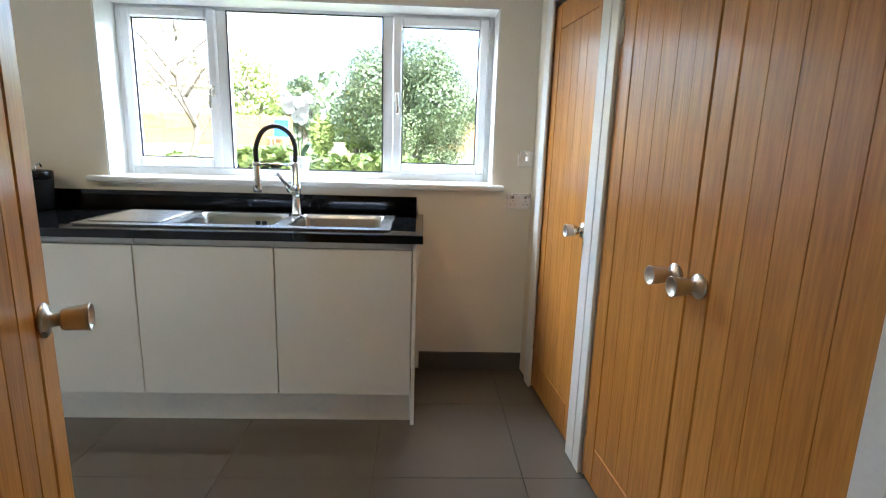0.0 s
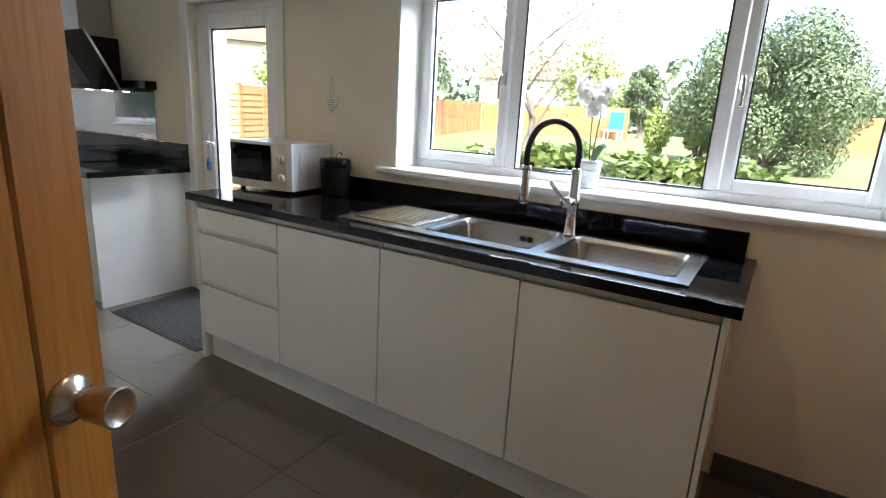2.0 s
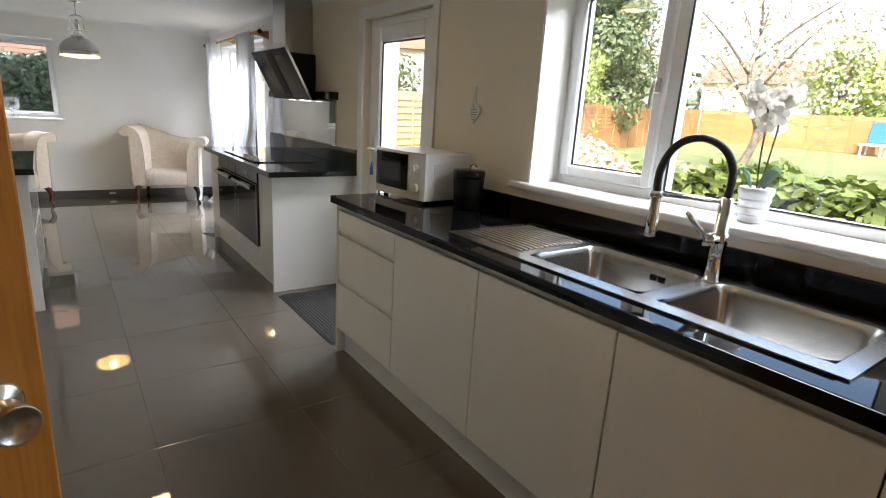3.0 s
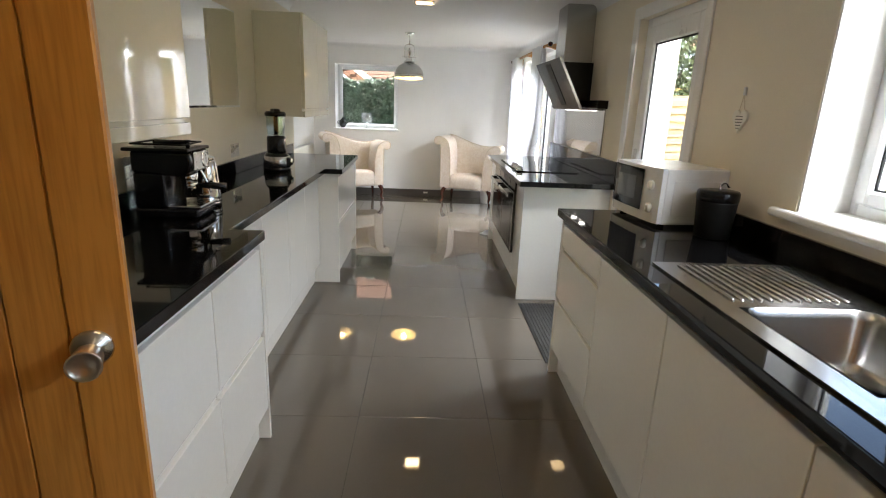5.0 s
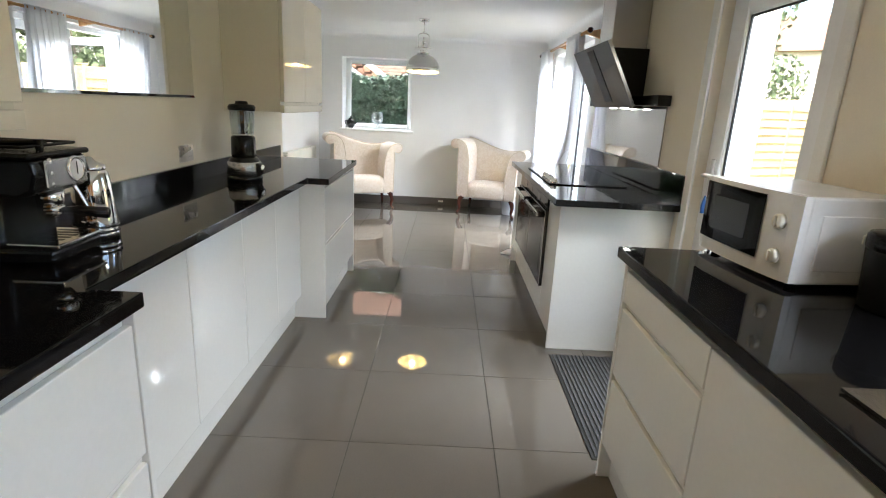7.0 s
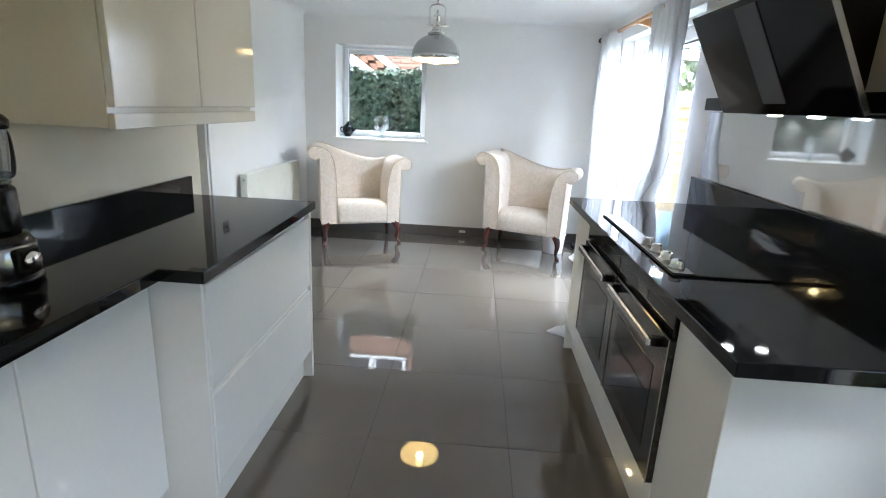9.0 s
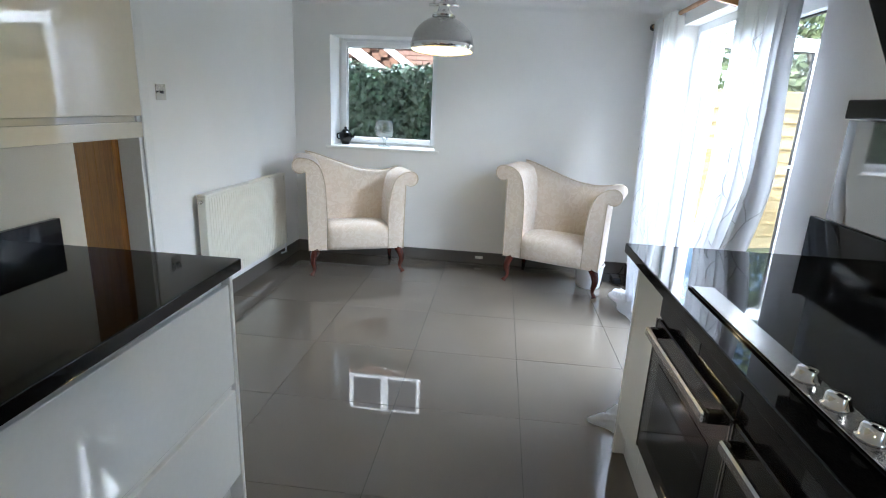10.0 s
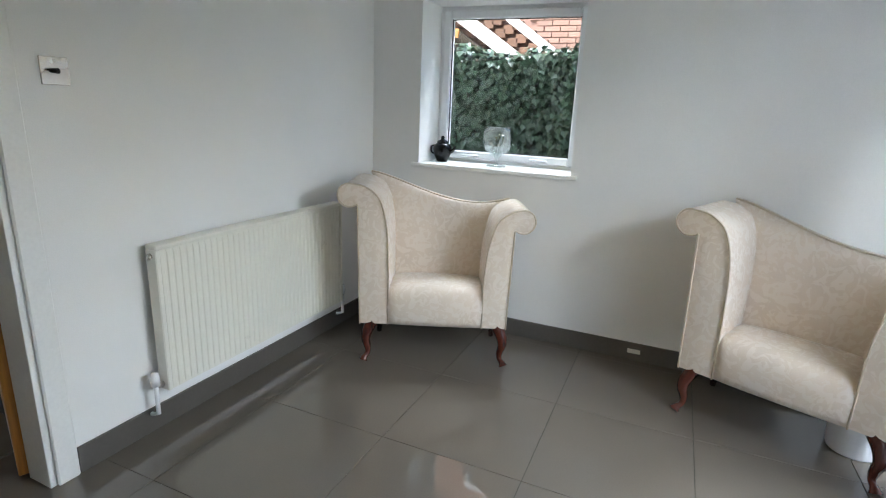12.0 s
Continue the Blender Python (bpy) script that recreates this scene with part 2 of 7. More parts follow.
M_SHADE = material("grey_chrome_shade", (0.50, 0.50, 0.50), 0.22, 1.0, var=0.05, rough_var=0.06)
M_WALNUTTUB = material("dark_grey_plastic", (0.009, 0.0095, 0.0092), 0.45, spec=0.25, var=0.15)


def fabric():
    """Cream damask: satin leaf motif on a matt ground."""
    m = material("cream_damask", (0.75, 0.645, 0.54), 0.75, var=0.05, scale=7, bump=0.25, bump_scale=420)
    n, l = m.node_tree.nodes, m.node_tree.links
    p = n["Principled BSDF"]
    tc = n.new("ShaderNodeTexCoord")
    v = n.new("ShaderNodeTexNoise")
    v.inputs["Scale"].default_value = 17
    v.inputs["Detail"].default_value = 1
    v.inputs["Distortion"].default_value = 2.2
    l.new(tc.outputs["Object"], v.inputs["Vector"])
    st = n.new("ShaderNodeMapRange")
    st.inputs["From Min"].default_value, st.inputs["From Max"].default_value = 0.50, 0.54
    l.new(v.outputs["Fac"], st.inputs["Value"])
    old = p.inputs["Base Color"].links[0].from_socket
    mx = n.new("ShaderNodeMix")
    mx.data_type = "RGBA"
    l.new(st.outputs["Result"], mx.inputs["Factor"])
    l.new(old, mx.inputs[6])
    mx.inputs[7].default_value = (0.795, 0.70, 0.605, 1)
    l.new(mx.outputs[2], p.inputs["Base Color"])
    rr = n.new("ShaderNodeMapRange")
    rr.inputs["To Min"].default_value, rr.inputs["To Max"].default_value = 0.8, 0.45
    l.new(st.outputs["Result"], rr.inputs["Value"])
    l.new(rr.outputs["Result"], p.inputs["Roughness"])
    p.inputs["Sheen Weight"].default_value = 0.3
    return m


def voile(name, colour, through_part):
    m = bpy.data.materials.new(name)
    m.use_nodes = True
    n, l = m.node_tree.nodes, m.node_tree.links
    out = n["Material Output"]
    p = n["Principled BSDF"]
    p.inputs["Base Color"].default_value = (*colour, 1)
    p.inputs["Roughness"].default_value = 0.8
    tl = n.new("ShaderNodeBsdfTranslucent")
    tl.inputs["Color"].default_value = (*colour, 1)
    tr = n.new("ShaderNodeBsdfTransparent")
    wv = n.new("ShaderNodeTexNoise")
    wv.inputs["Scale"].default_value = 500
    b = n.new("ShaderNodeBump")
    b.inputs["Strength"].default_value = 0.15
    l.new(wv.outputs["Fac"], b.inputs["Height"])
    l.new(b.outputs["Normal"], p.inputs["Normal"])
    m1 = n.new("ShaderNodeMixShader")
    m1.inputs["Fac"].default_value = 0.58
    l.new(p.outputs["BSDF"], m1.inputs[1])
    l.new(tl.outputs["BSDF"], m1.inputs[2])
    m2 = n.new("ShaderNodeMixShader")
    m2.inputs["Fac"].default_value = through_part
    l.new(m1.outputs["Shader"], m2.inputs[1])
    l.new(tr.outputs["BSDF"], m2.inputs[2])
    l.new(m2.outputs["Shader"], out.inputs["Surface"])
    return m


M_FABRIC = fabric()
M_PIPING = material("cream_piping", (0.62, 0.52, 0.40), 0.7, var=0.05)
M_VOILE = voile("white_voile", (0.86, 0.87, 0.90), 0.16)
M_EMBR = voile("grey_embroidery", (0.76, 0.76, 0.78), 0.3)

# ---- helpers for building ----
ROOT = {}


def thing(name, label="", category="", group="", kind="", at=(0, 0, 0), turn=0.0):
    e = new(name)
    m = pose(at[0], at[1], at[2], 0, 0, turn)
    e.matrix_basis = m
    e.empty_display_size = 0.05
    ROOT[e.name] = m
    return tagged(e, label, category, group, kind)


def part(name, bm, mat, parent=None, label="", world_space=True, smooth=False):
    """One mesh object out of a bmesh, under a thing or a part. Coordinates are the world's unless world_space is off."""
    me = bpy.data.meshes.new(name)
    if parent is not None and world_space:
        bmesh.ops.transform(bm, matrix=ROOT[parent.name].inverted(), verts=bm.verts)
    bm.normal_update()
    bm.to_mesh(me)
    bm.free()
    for m in (mat if isinstance(mat, (list, tuple)) else [mat]):
        me.materials.append(m)
    if smooth:
        me.shade_smooth()
    ob = new(name, me)
    if parent is not None:
        ob.parent = parent
        ROOT[ob.name] = ROOT[parent.name]
    if label:
        ob["label"] = label
    return ob


def solid(name, bm, mat, label="", category="", group="", kind="", smooth=False):
    """A top-level thing that is one mesh."""
    return tagged(part(name, bm, mat, None, "", smooth=smooth), label, category, group, kind)


def box(x0, y0, z0, x1, y1, z1, b=0.0, bm=None, seg=1):
    bm = bm or bmesh.new()
    r = bmesh.ops.create_cube(bm, size=1)
    vs = r["verts"]
    bmesh.ops.scale(bm, vec=(abs(x1 - x0), abs(y1 - y0), abs(z1 - z0)), verts=vs)
    bmesh.ops.translate(bm, vec=((x0 + x1) / 2, (y0 + y1) / 2, (z0 + z1) / 2), verts=vs)
    if b:
        es = list({e for v in vs for e in v.link_edges})
        bmesh.ops.bevel(bm, geom=es, offset=b, segments=seg, profile=0.5, affect="EDGES")
    return bm


def lathe(profile, at=(0, 0, 0), n=32, bm=None):
    """Turns (radius, height) pairs about a vertical axis."""
    bm = bm or bmesh.new()
    rings = []
    for r, z in profile:
        if r < 1e-5:
            rings.append([bm.verts.new((at[0], at[1], at[2] + z))])
        else:
            rings.append([bm.verts.new((at[0] + r * math.cos(2 * math.pi * i / n), at[1] + r * math.sin(2 * math.pi * i / n), at[2] + z)) for i in range(n)])
    for a, b in zip(rings, rings[1:]):
        for i in range(n):
            j = (i + 1) % n
            if len(a) == 1 and len(b) == 1:
                continue
            if len(a) == 1:
                bm.faces.new((a[0], b[j], b[i]))
            elif len(b) == 1:
                bm.faces.new((a[i], a[j], b[0]))
            else:
                bm.faces.new((a[i], a[j], b[j], b[i]))
    bmesh.ops.recalc_face_normals(bm, faces=bm.faces)
    return bm


def tube(points, radius, n=8, bm=None, caps=True):
    """A round bar along points; radius is one number or one a point."""
    bm = bm or bmesh.new()
    pts = [Vector(p) for p in points]
    rad = radius if isinstance(radius, (list, tuple)) else [radius] * len(pts)
    rings, up = [], None
    for i, p in enumerate(pts):
        d = (pts[min(i + 1, len(pts) - 1)] - pts[max(i - 1, 0)]).normalized()
        if up is None:
            up = Vector((0, 0, 1)) if abs(d.z) < 0.9 else Vector((1, 0, 0))
        s = d.cross(up).normalized()
        up = s.cross(d).normalized()
        rings.append([bm.verts.new(p + rad[i] * (math.cos(2 * math.pi * k / n) * s + math.sin(2 * math.pi * k / n) * up)) for k in range(n)])
    for a, b in zip(rings, rings[1:]):
        for k in range(n):
            bm.faces.new((a[k], a[(k + 1) % n], b[(k + 1) % n], b[k]))
    if caps:
        bm.faces.new(rings[0][::-1])
        bm.faces.new(rings[-1])
    return bm


def prism(outline, depth, axis, at, bm=None):
    """A flat outline of (u, v) pairs pushed along an axis: 'y' takes u, v as x, z; 'x' as y, z; 'z' as x, y."""
    bm = bm or bmesh.new()

    def put(u, v, w):
        return {"y": (u, w, v), "x": (w, u, v), "z": (u, v, w)}[axis]
    a = [bm.verts.new(put(u, v, at)) for u, v in outline]
    b = [bm.verts.new(put(u, v, at + depth)) for u, v in outline]
    bm.faces.new(a)
    bm.faces.new(b[::-1])
    k = len(outline)
    for i in range(k):
        bm.faces.new((a[i], b[i], b[(i + 1) % k], a[(i + 1) % k]))
    bmesh.ops.recalc_face_normals(bm, faces=bm.faces)
    return bm


def spline(points, n=8):
    """Catmull-Rom through the points."""
    p = [Vector(q) for q in points]
    p = [p[0] * 2 - p[1]] + p + [p[-1] * 2 - p[-2]]
    out = []
    for i in range(1, len(p) - 2):
        for k in range(n):
            t = k / n
            out.append(0.5 * (2 * p[i] + (p[i + 1] - p[i - 1]) * t + (2 * p[i - 1] - 5 * p[i] + 4 * p[i + 1] - p[i + 2]) * t * t + (3 * p[i] - p[i - 1] - 3 * p[i + 1] + p[i + 2]) * t ** 3))
    out.append(p[-2])
    return out


def turn_all(bm, m):
    bmesh.ops.transform(bm, matrix=m, verts=bm.verts)
    return bm


# ---- the rooms ----
CEIL, WN, WW, KS = 2.24, 3.43, -7.63, 0.80       # ceiling height, north wall, west wall, kitchen's south wall
T = 0.28                                         # outer wall thickness
TW = 0.40                                        # thickness of the west wall


def wall_with_holes(name, axis, u0, u1, z0, z1, w0, w1, holes, mat, label):
    """A thick wall along x ('x') or y ('y') with rectangular openings (u0, u1, z0, z1) cut right through it."""
    bm = bmesh.new()
    us = sorted({u0, u1, *[h[0] for h in holes], *[h[1] for h in holes]})
    zs = sorted({z0, z1, *[h[2] for h in holes], *[h[3] for h in holes]})
    for a, b in zip(us, us[1:]):
        for c, d in zip(zs, zs[1:]):
            um, zm = (a + b) / 2, (c + d) / 2
            if any(h[0] < um < h[1] and h[2] < zm < h[3] for h in holes):
                continue
            if axis == "x":
                box(a, w0, c, b, w1, d, bm=bm)
            else:
                box(w0, a, c, w1, b, d, bm=bm)
    bmesh.ops.remove_doubles(bm, verts=bm.verts, dist=1e-5)
    seen = {}
    for f in bm.faces:
        c = f.calc_center_median()
        seen.setdefault((round(c.x, 4), round(c.y, 4), round(c.z, 4)), []).append(f)
    bmesh.ops.delete(bm, geom=[f for fs in seen.values() if len(fs) > 1 for f in fs], context="FACES")
    bmesh.ops.recalc_face_normals(bm, faces=bm.faces)
    return solid(name, bm, mat, label, "wall", kind="structure")


WIN_N = (-1.18, 0.89, 1.085, 2.0)
DOOR_G = (-2.93, -2.06, 0.0, 1.99)
PATIO = (-7.02, -5.26, 0.0, 2.02)
WIN_W = (0.69, 1.635, 1.008, 1.952)
SPLIT = -4.45
wall_with_holes("wall_north_kitchen", "x", SPLIT, 1.6, 0, 2.6, WN, WN + T, [WIN_N, DOOR_G], M_KITCHEN, "cream painted plaster wall with window and glazed door")
wall_with_holes("wall_north_dining", "x", WW - TW, SPLIT, 0, 2.6, WN, WN + T, [PATIO], M_DINING, "white painted plaster wall with patio doors")
wall_with_holes("wall_west", "y", -0.2, WN, 0, 2.6, WW - TW, WW, [WIN_W], M_DINING, "white painted plaster wall with small window")
wall_with_holes("wall_south_kitchen", "x", -4.56, 1.6, 0, 2.6, KS - 0.12, KS, [(0.0, 0.86, 0, 2.02)], M_KITCHEN, "cream painted plaster wall with hall doorway")

# the dining room's south wall runs slightly askew
SKEW = -1.0
SWALL = pose(WW, 0.36, 0, 0, 0, SKEW)


def skew(bm):
    return turn_all(bm, SWALL)


DOOR_S = (2.055, 2.805)          # along the skew wall, from the west corner
w = wall_with_holes("wall_south_dining", "x", -0.3, 3.13, 0, 2.6, -0.12, 0, [(DOOR_S[0], DOOR_S[1], 0, 2.0)], M_DINING, "white painted plaster wall with an inner doorway")
w.matrix_basis = SWALL
solid("wall_return", box(-4.56, 0.25, 0, -4.44, KS - 0.12, 2.6), M_DINING, "white painted end of kitchen wall", "wall", kind="structure")

# the east wall is askew too
EAST = pose(1.105, WN, 0, 0, 0, 4.3)
w = wall_with_holes("wall_east", "y", -2.9, 0.0, 0, 2.6, 0.0, 0.12, [(-0.86, -0.20, 0, 1.99), (-2.12, -1.00, 0, 1.99)], M_KITCHEN, "cream painted plaster wall with oak doors")
w.matrix_basis = EAST
# plain walls that close the place
for nm, b in (("wall_hall_west", (-0.75, -1.6, 0, -0.65, KS - 0.12, 2.6)), ("wall_hall_east", (1.6, -1.6, 0, 1.7, 3.7, 2.6)), ("wall_hall_south", (-5.75, -1.7, 0, 1.7, -1.6, 2.6)), ("wall_lobby_west", (-6.0, -1.7, 0, -5.9, 0.2, 2.6)), ("wall_lobby_east", (-4.5, -1.7, 0, -4.4, 0.7, 2.6))):
    solid(nm, box(*b), M_HALL, "plain beige painted hall wall", "wall", kind="structure")
bm = box(WW - TW, -1.7, CEIL, 1.7, WN + T, CEIL + 0.12)
solid("ceiling", bm, M_CEIL, "white painted plaster ceiling", "ceiling", kind="structure")


def coving(pts, name):
    """A concave cornice along a wall line, given as two (x, y) ends and the way into the room."""
    bm = bmesh.new()
    (a, b, inn) = pts
    a, b, inn = Vector((*a, 0)), Vector((*b, 0)), Vector((*inn, 0)).normalized()
    prof = [(0, -0.06)] + [(0.06 - 0.06 * math.cos(k * math.pi / 12), -0.06 + 0.06 * math.sin(k * math.pi / 12)) for k in range(1, 6)] + [(0.06, 0.0), (0.0, 0.0)]
    ra = [bm.verts.new(a + inn * u + Vector((0, 0, CEIL + v))) for u, v in prof]
    rb = [bm.verts.new(b + inn * u + Vector((0, 0, CEIL + v))) for u, v in prof]
    for i in range(len(prof)):
        j = (i + 1) % len(prof)
        bm.faces.new((ra[i], rb[i], rb[j], ra[j]))
    bm.faces.new(ra)
    bm.faces.new(rb[::-1])
    bmesh.ops.recalc_face_normals(bm, faces=bm.faces)
    solid(name, bm, M_CEIL, "white plaster coving", "coving", kind="structure")


coving(((WW, 0.2), (WW, WN), (1, 0)), "coving_west")
coving(((WW, WN), (1.2, WN), (0, -1)), "coving_north")
coving(((WW, 0.36), (-4.50, 0.305), (0, 1)), "coving_south_dining")
coving(((-4.56, KS), (1.3, KS), (0, 1)), "coving_south_kitchen")

# skirting of grey tile
SK = 0.105


def skirt(name, bm):
    solid(name, bm, M_SKIRT, "grey tile skirting", "skirting", kind="structure")


skirt("baseboard_west", box(WW, 0.36, 0.0, WW + 0.012, WN, SK, 0.002))
skirt("baseboard_north_dining", box(WW + 0.012, WN - 0.012, 0, PATIO[0] - 0.01, WN, SK, 0.002))
skirt("baseboard_south_dining", skew(box(0.012, 0, 0, DOOR_S[0] - 0.075, 0.012, SK, 0.002)))
skirt("baseboard_north_kitchen", box(0.50, WN - 0.012, 0, 1.10, WN, SK, 0.002))
skirt("baseboard_north_door", box(-2.06 + 0.07, WN - 0.012, 0, -1.97, WN, SK, 0.002))

# ---- windows and doors ----


def frame_ring(x0, z0, x1, z1, wdt, y0, y1, b=0.006):
    """Four bars of a frame in the x-z plane, mitre-free, as one mesh."""
    bm = bmesh.new()
    box(x0, y0, z0, x0 + wdt, y1, z1, b, bm)
    box(x1 - wdt, y0, z0, x1, y1, z1, b, bm)
    box(x0 + wdt, y0 + 0.001, z0, x1 - wdt, y1 - 0.001, z0 + wdt, b, bm)
    box(x0 + wdt, y0 + 0.001, z1 - wdt, x1 - wdt, y1 - 0.001, z1, b, bm)
    return bm


def pane(parent, x0, z0, x1, z1, y, name="pane"):
    g = part(name, box(x0, y, z0, x1, y + 0.006, z1), M_GLASS, parent)
    g.visible_shadow = False
    return g


def window_handle(parent, x, z, y, s=1):
    h = part("handle", box(x - 0.012, y - 0.014, z - 0.03, x + 0.012, y, z + 0.03, 0.004), M_NICKEL, parent, "satin metal casement handle")
    part("lever", tube(spline([(x, y - 0.012, z + 0.015), (x, y - 0.035, z + 0.012), (x - 0.004 * s, y - 0.04, z - 0.03), (x - 0.006 * s, y - 0.038, z - 0.095)], 5), [0.008] * 16, 8), M_NICKEL, h, smooth=True)


def kitchen_window():
    x0, x1, z0, z1 = WIN_N
    y = WN + 0.19
    w = thing("window_1", "white upvc three-light casement window over the sink", "window", kind="structure", at=((x0 + x1) / 2, y, z0))
    part("window_frame", frame_ring(x0 - 0.03, z0 - 0.02, x1 + 0.03, z1 + 0.04, 0.065, y, y + 0.07), M_UPVC, w)
    m1, m2 = -0.615, 0.298
    for m in (m1, m2):
        part("mullion", box(m - 0.032, y + 0.004, z0 + 0.045, m + 0.032, y + 0.066, z1 - 0.025, 0.005), M_UPVC, w)
    for a, b, k in ((x0 + 0.035, m1 - 0.024, 1), (m2 + 0.024, x1 - 0.035, -1)):
        s = part("casement", frame_ring(a, z0 + 0.045, b, z1 - 0.02, 0.052, y - 0.016, y + 0.05, 0.008), M_UPVC, w)
        part("gasket", frame_ring(a + 0.053, z0 + 0.098, b - 0.053, z1 - 0.073, 0.006, y + 0.004, y + 0.012, 0), M_GASKET, s)
        pane(s, a + 0.05, z0 + 0.095, b - 0.05, z1 - 0.07, y + 0.02)
        window_handle(s, (b - 0.027) if k == 1 else (a + 0.027), 1.55, y - 0.016, k)
    part("gasket", frame_ring(m1 + 0.030, z0 + 0.043, m2 - 0.030, z1 - 0.023, 0.006, y + 0.002, y + 0.01, 0), M_GASKET, w)
    pane(w, m1 + 0.024, z0 + 0.04, m2 - 0.024, z1 - 0.02, y + 0.02)
    bm = box(x0 - 0.10, WN - 0.045, z0 - 0.03, x1 + 0.06, WN - 0.001, z0 + 0.004, 0.013, seg=3)
    part("window_sill", bm, M_TRIM, w, "white painted window board", smooth=False)
    part("window_board", box(x0 + 0.002, WN - 0.003, z0 - 0.004, x1 - 0.002, y + 0.004, z0 + 0.004), M_TRIM, w)
    bm = box(x0 + 0.0, WN + 0.003, z0 + 0.004, x0 + 0.008, y, z1 - 0.004)
    box(x1 - 0.008, WN + 0.003, z0 + 0.004, x1, y, z1 - 0.004, 0, bm)
    box(x0 + 0.008, WN + 0.003, z1 - 0.008, x1 - 0.008, y, z1, 0, bm)
    part("reveal_lining", bm, M_TRIM, w)


kitchen_window()


def west_window():
    """Built along x and then stood in the west wall."""
    y0, y1, z0, z1 = WIN_W
    w = thing("window_2", "small white upvc window in the dining end wall", "window", kind="structure", at=(WW - 0.28, (y0 + y1) / 2, z0))
    m = Matrix.Rotation(math.pi / 2, 4, "Z")
    # local x -> world y, local y -> world -x

    def put(name, bm, mat, par, label=""):
        return part(name, turn_all(bm, m), mat, par, label)
    f = WW * -1 + 0.275
    put("window_frame", frame_ring(y0 - 0.01, z0 - 0.01, y1 + 0.01, z1 + 0.01, 0.05, f, f + 0.07), M_UPVC, w)
    s = put("casement", frame_ring(y0 + 0.022, z0 + 0.022, y1 - 0.022, z1 - 0.022, 0.052, f - 0.016, f + 0.05, 0.008), M_UPVC, w)
    put("gasket", frame_ring(y0 + 0.072, z0 + 0.072, y1 - 0.072, z1 - 0.072, 0.007, f + 0.004, f + 0.012, 0), M_GASKET, s)
    g = put("pane", box(y0 + 0.07, f + 0.02, z0 + 0.07, y1 - 0.07, f + 0.026, z1 - 0.07), M_GLASS, s)
    g.visible_shadow = False
    for u in (y0 + 0.25, y1 - 0.25):
        put("handle", box(u - 0.055, f - 0.036, z0 + 0.040, u + 0.055, f - 0.016, z0 + 0.056, 0.005), M_WHITEPL, s, "white window catch")
    bm = box(y0 - 0.04, -WW - 0.028, z0 - 0.022, y1 + 0.04, -WW - 0.001, z0 + 0.004, 0.006, seg=2)
    put("window_sill", bm, M_TRIM, w)
    put("window_board", box(y0 + 0.002, -WW - 0.003, z0 - 0.004, y1 - 0.002, f + 0.004, z0 + 0.004), M_TRIM, w)


west_window()


def garden_door():
    x0, x1, z0, z1 = DOOR_G
    y = WN + 0.05
    d = thing("door_1", "white upvc garden door with tall clear glass pane, closed", "door", kind="structure", at=((x0 + x1) / 2, y, 0))
    part("door_frame", frame_ring(x0, 0.0, x1, z1, 0.06, y, y + 0.07), M_UPVC, d)
    a, b = x0 + 0.055, x1 - 0.055
    leaf = part("door_leaf", frame_ring(a, 0.04, b, z1 - 0.055, 0.105, y - 0.012, y + 0.05, 0.008), M_UPVC, d)
    part("panel", box(a + 0.10, y + 0.012, 0.14, b - 0.10, y + 0.04, 0.45, 0.004), M_UPVC, leaf)
    part("gasket", frame_ring(a + 0.103, 0.45, b - 0.103, z1 - 0.158, 0.012, y + 0.004, y + 0.012, 0), M_GASKET, leaf)
    pane(leaf, a + 0.10, 0.45, b - 0.10, z1 - 0.155, y + 0.02)
    h = part("handle", box(a + 0.035, y - 0.024, 0.96, a + 0.068, y - 0.012, 1.18, 0.004), M_WHITEPL, leaf, "white lever handle")
    part("lever", tube([(a + 0.05, y - 0.02, 1.10), (a + 0.05, y - 0.06, 1.10), (a + 0.17, y - 0.062, 1.10)], 0.009, 8), M_WHITEPL, h)
    part("key_fob", tube([(a + 0.052, y - 0.03, 1.0), (a + 0.052, y - 0.032, 0.95), (a + 0.052, y - 0.03, 0.91)], [0.003, 0.012, 0.012], 8), M_BLUE, leaf, "blue key fob hanging in the lock")
    bm = box(x0 - 0.075, WN - 0.016, 0, x0 + 0.004, WN - 0.001, z1 + 0.07, 0.004)
    box(x1 - 0.004, WN - 0.016, 0, x1 + 0.06, WN - 0.001, z1 + 0.07, 0.004, bm)
    box(x0 + 0.004, WN - 0.0155, z1 - 0.004, x1 - 0.004, WN - 0.001, z1 + 0.07, 0.004, bm)
    part("architrave", bm, M_TRIM, d)
    part("threshold", box(x0, WN - 0.001, 0.0, x1, y + 0.06, 0.018, 0.003), M_NICKEL, d)


garden_door()


def knob(parent, at, way, name="door_knob"):
    """A turned satin knob on a round rose; way is the direction it points in."""
    prof = [(0, 0), (0.033, 0), (0.034, 0.004), (0.030, 0.009), (0.014, 0.012), (0.0125, 0.028), (0.0205, 0.031), (0.0225, 0.036), (0.0255, 0.068), (0.0275, 0.077), (0.0262, 0.079), (0.023, 0.077), (0.019, 0.072), (0, 0.071)]
    bm = lathe(prof, n=24)
    q = Vector((0, 0, 1)).rotation_difference(Vector(way)).to_matrix().to_4x4()
    turn_all(bm, Matrix.Translation(at) @ q)
    return part(name, bm, M_NICKEL, parent, "satin nickel door knob", smooth=True)


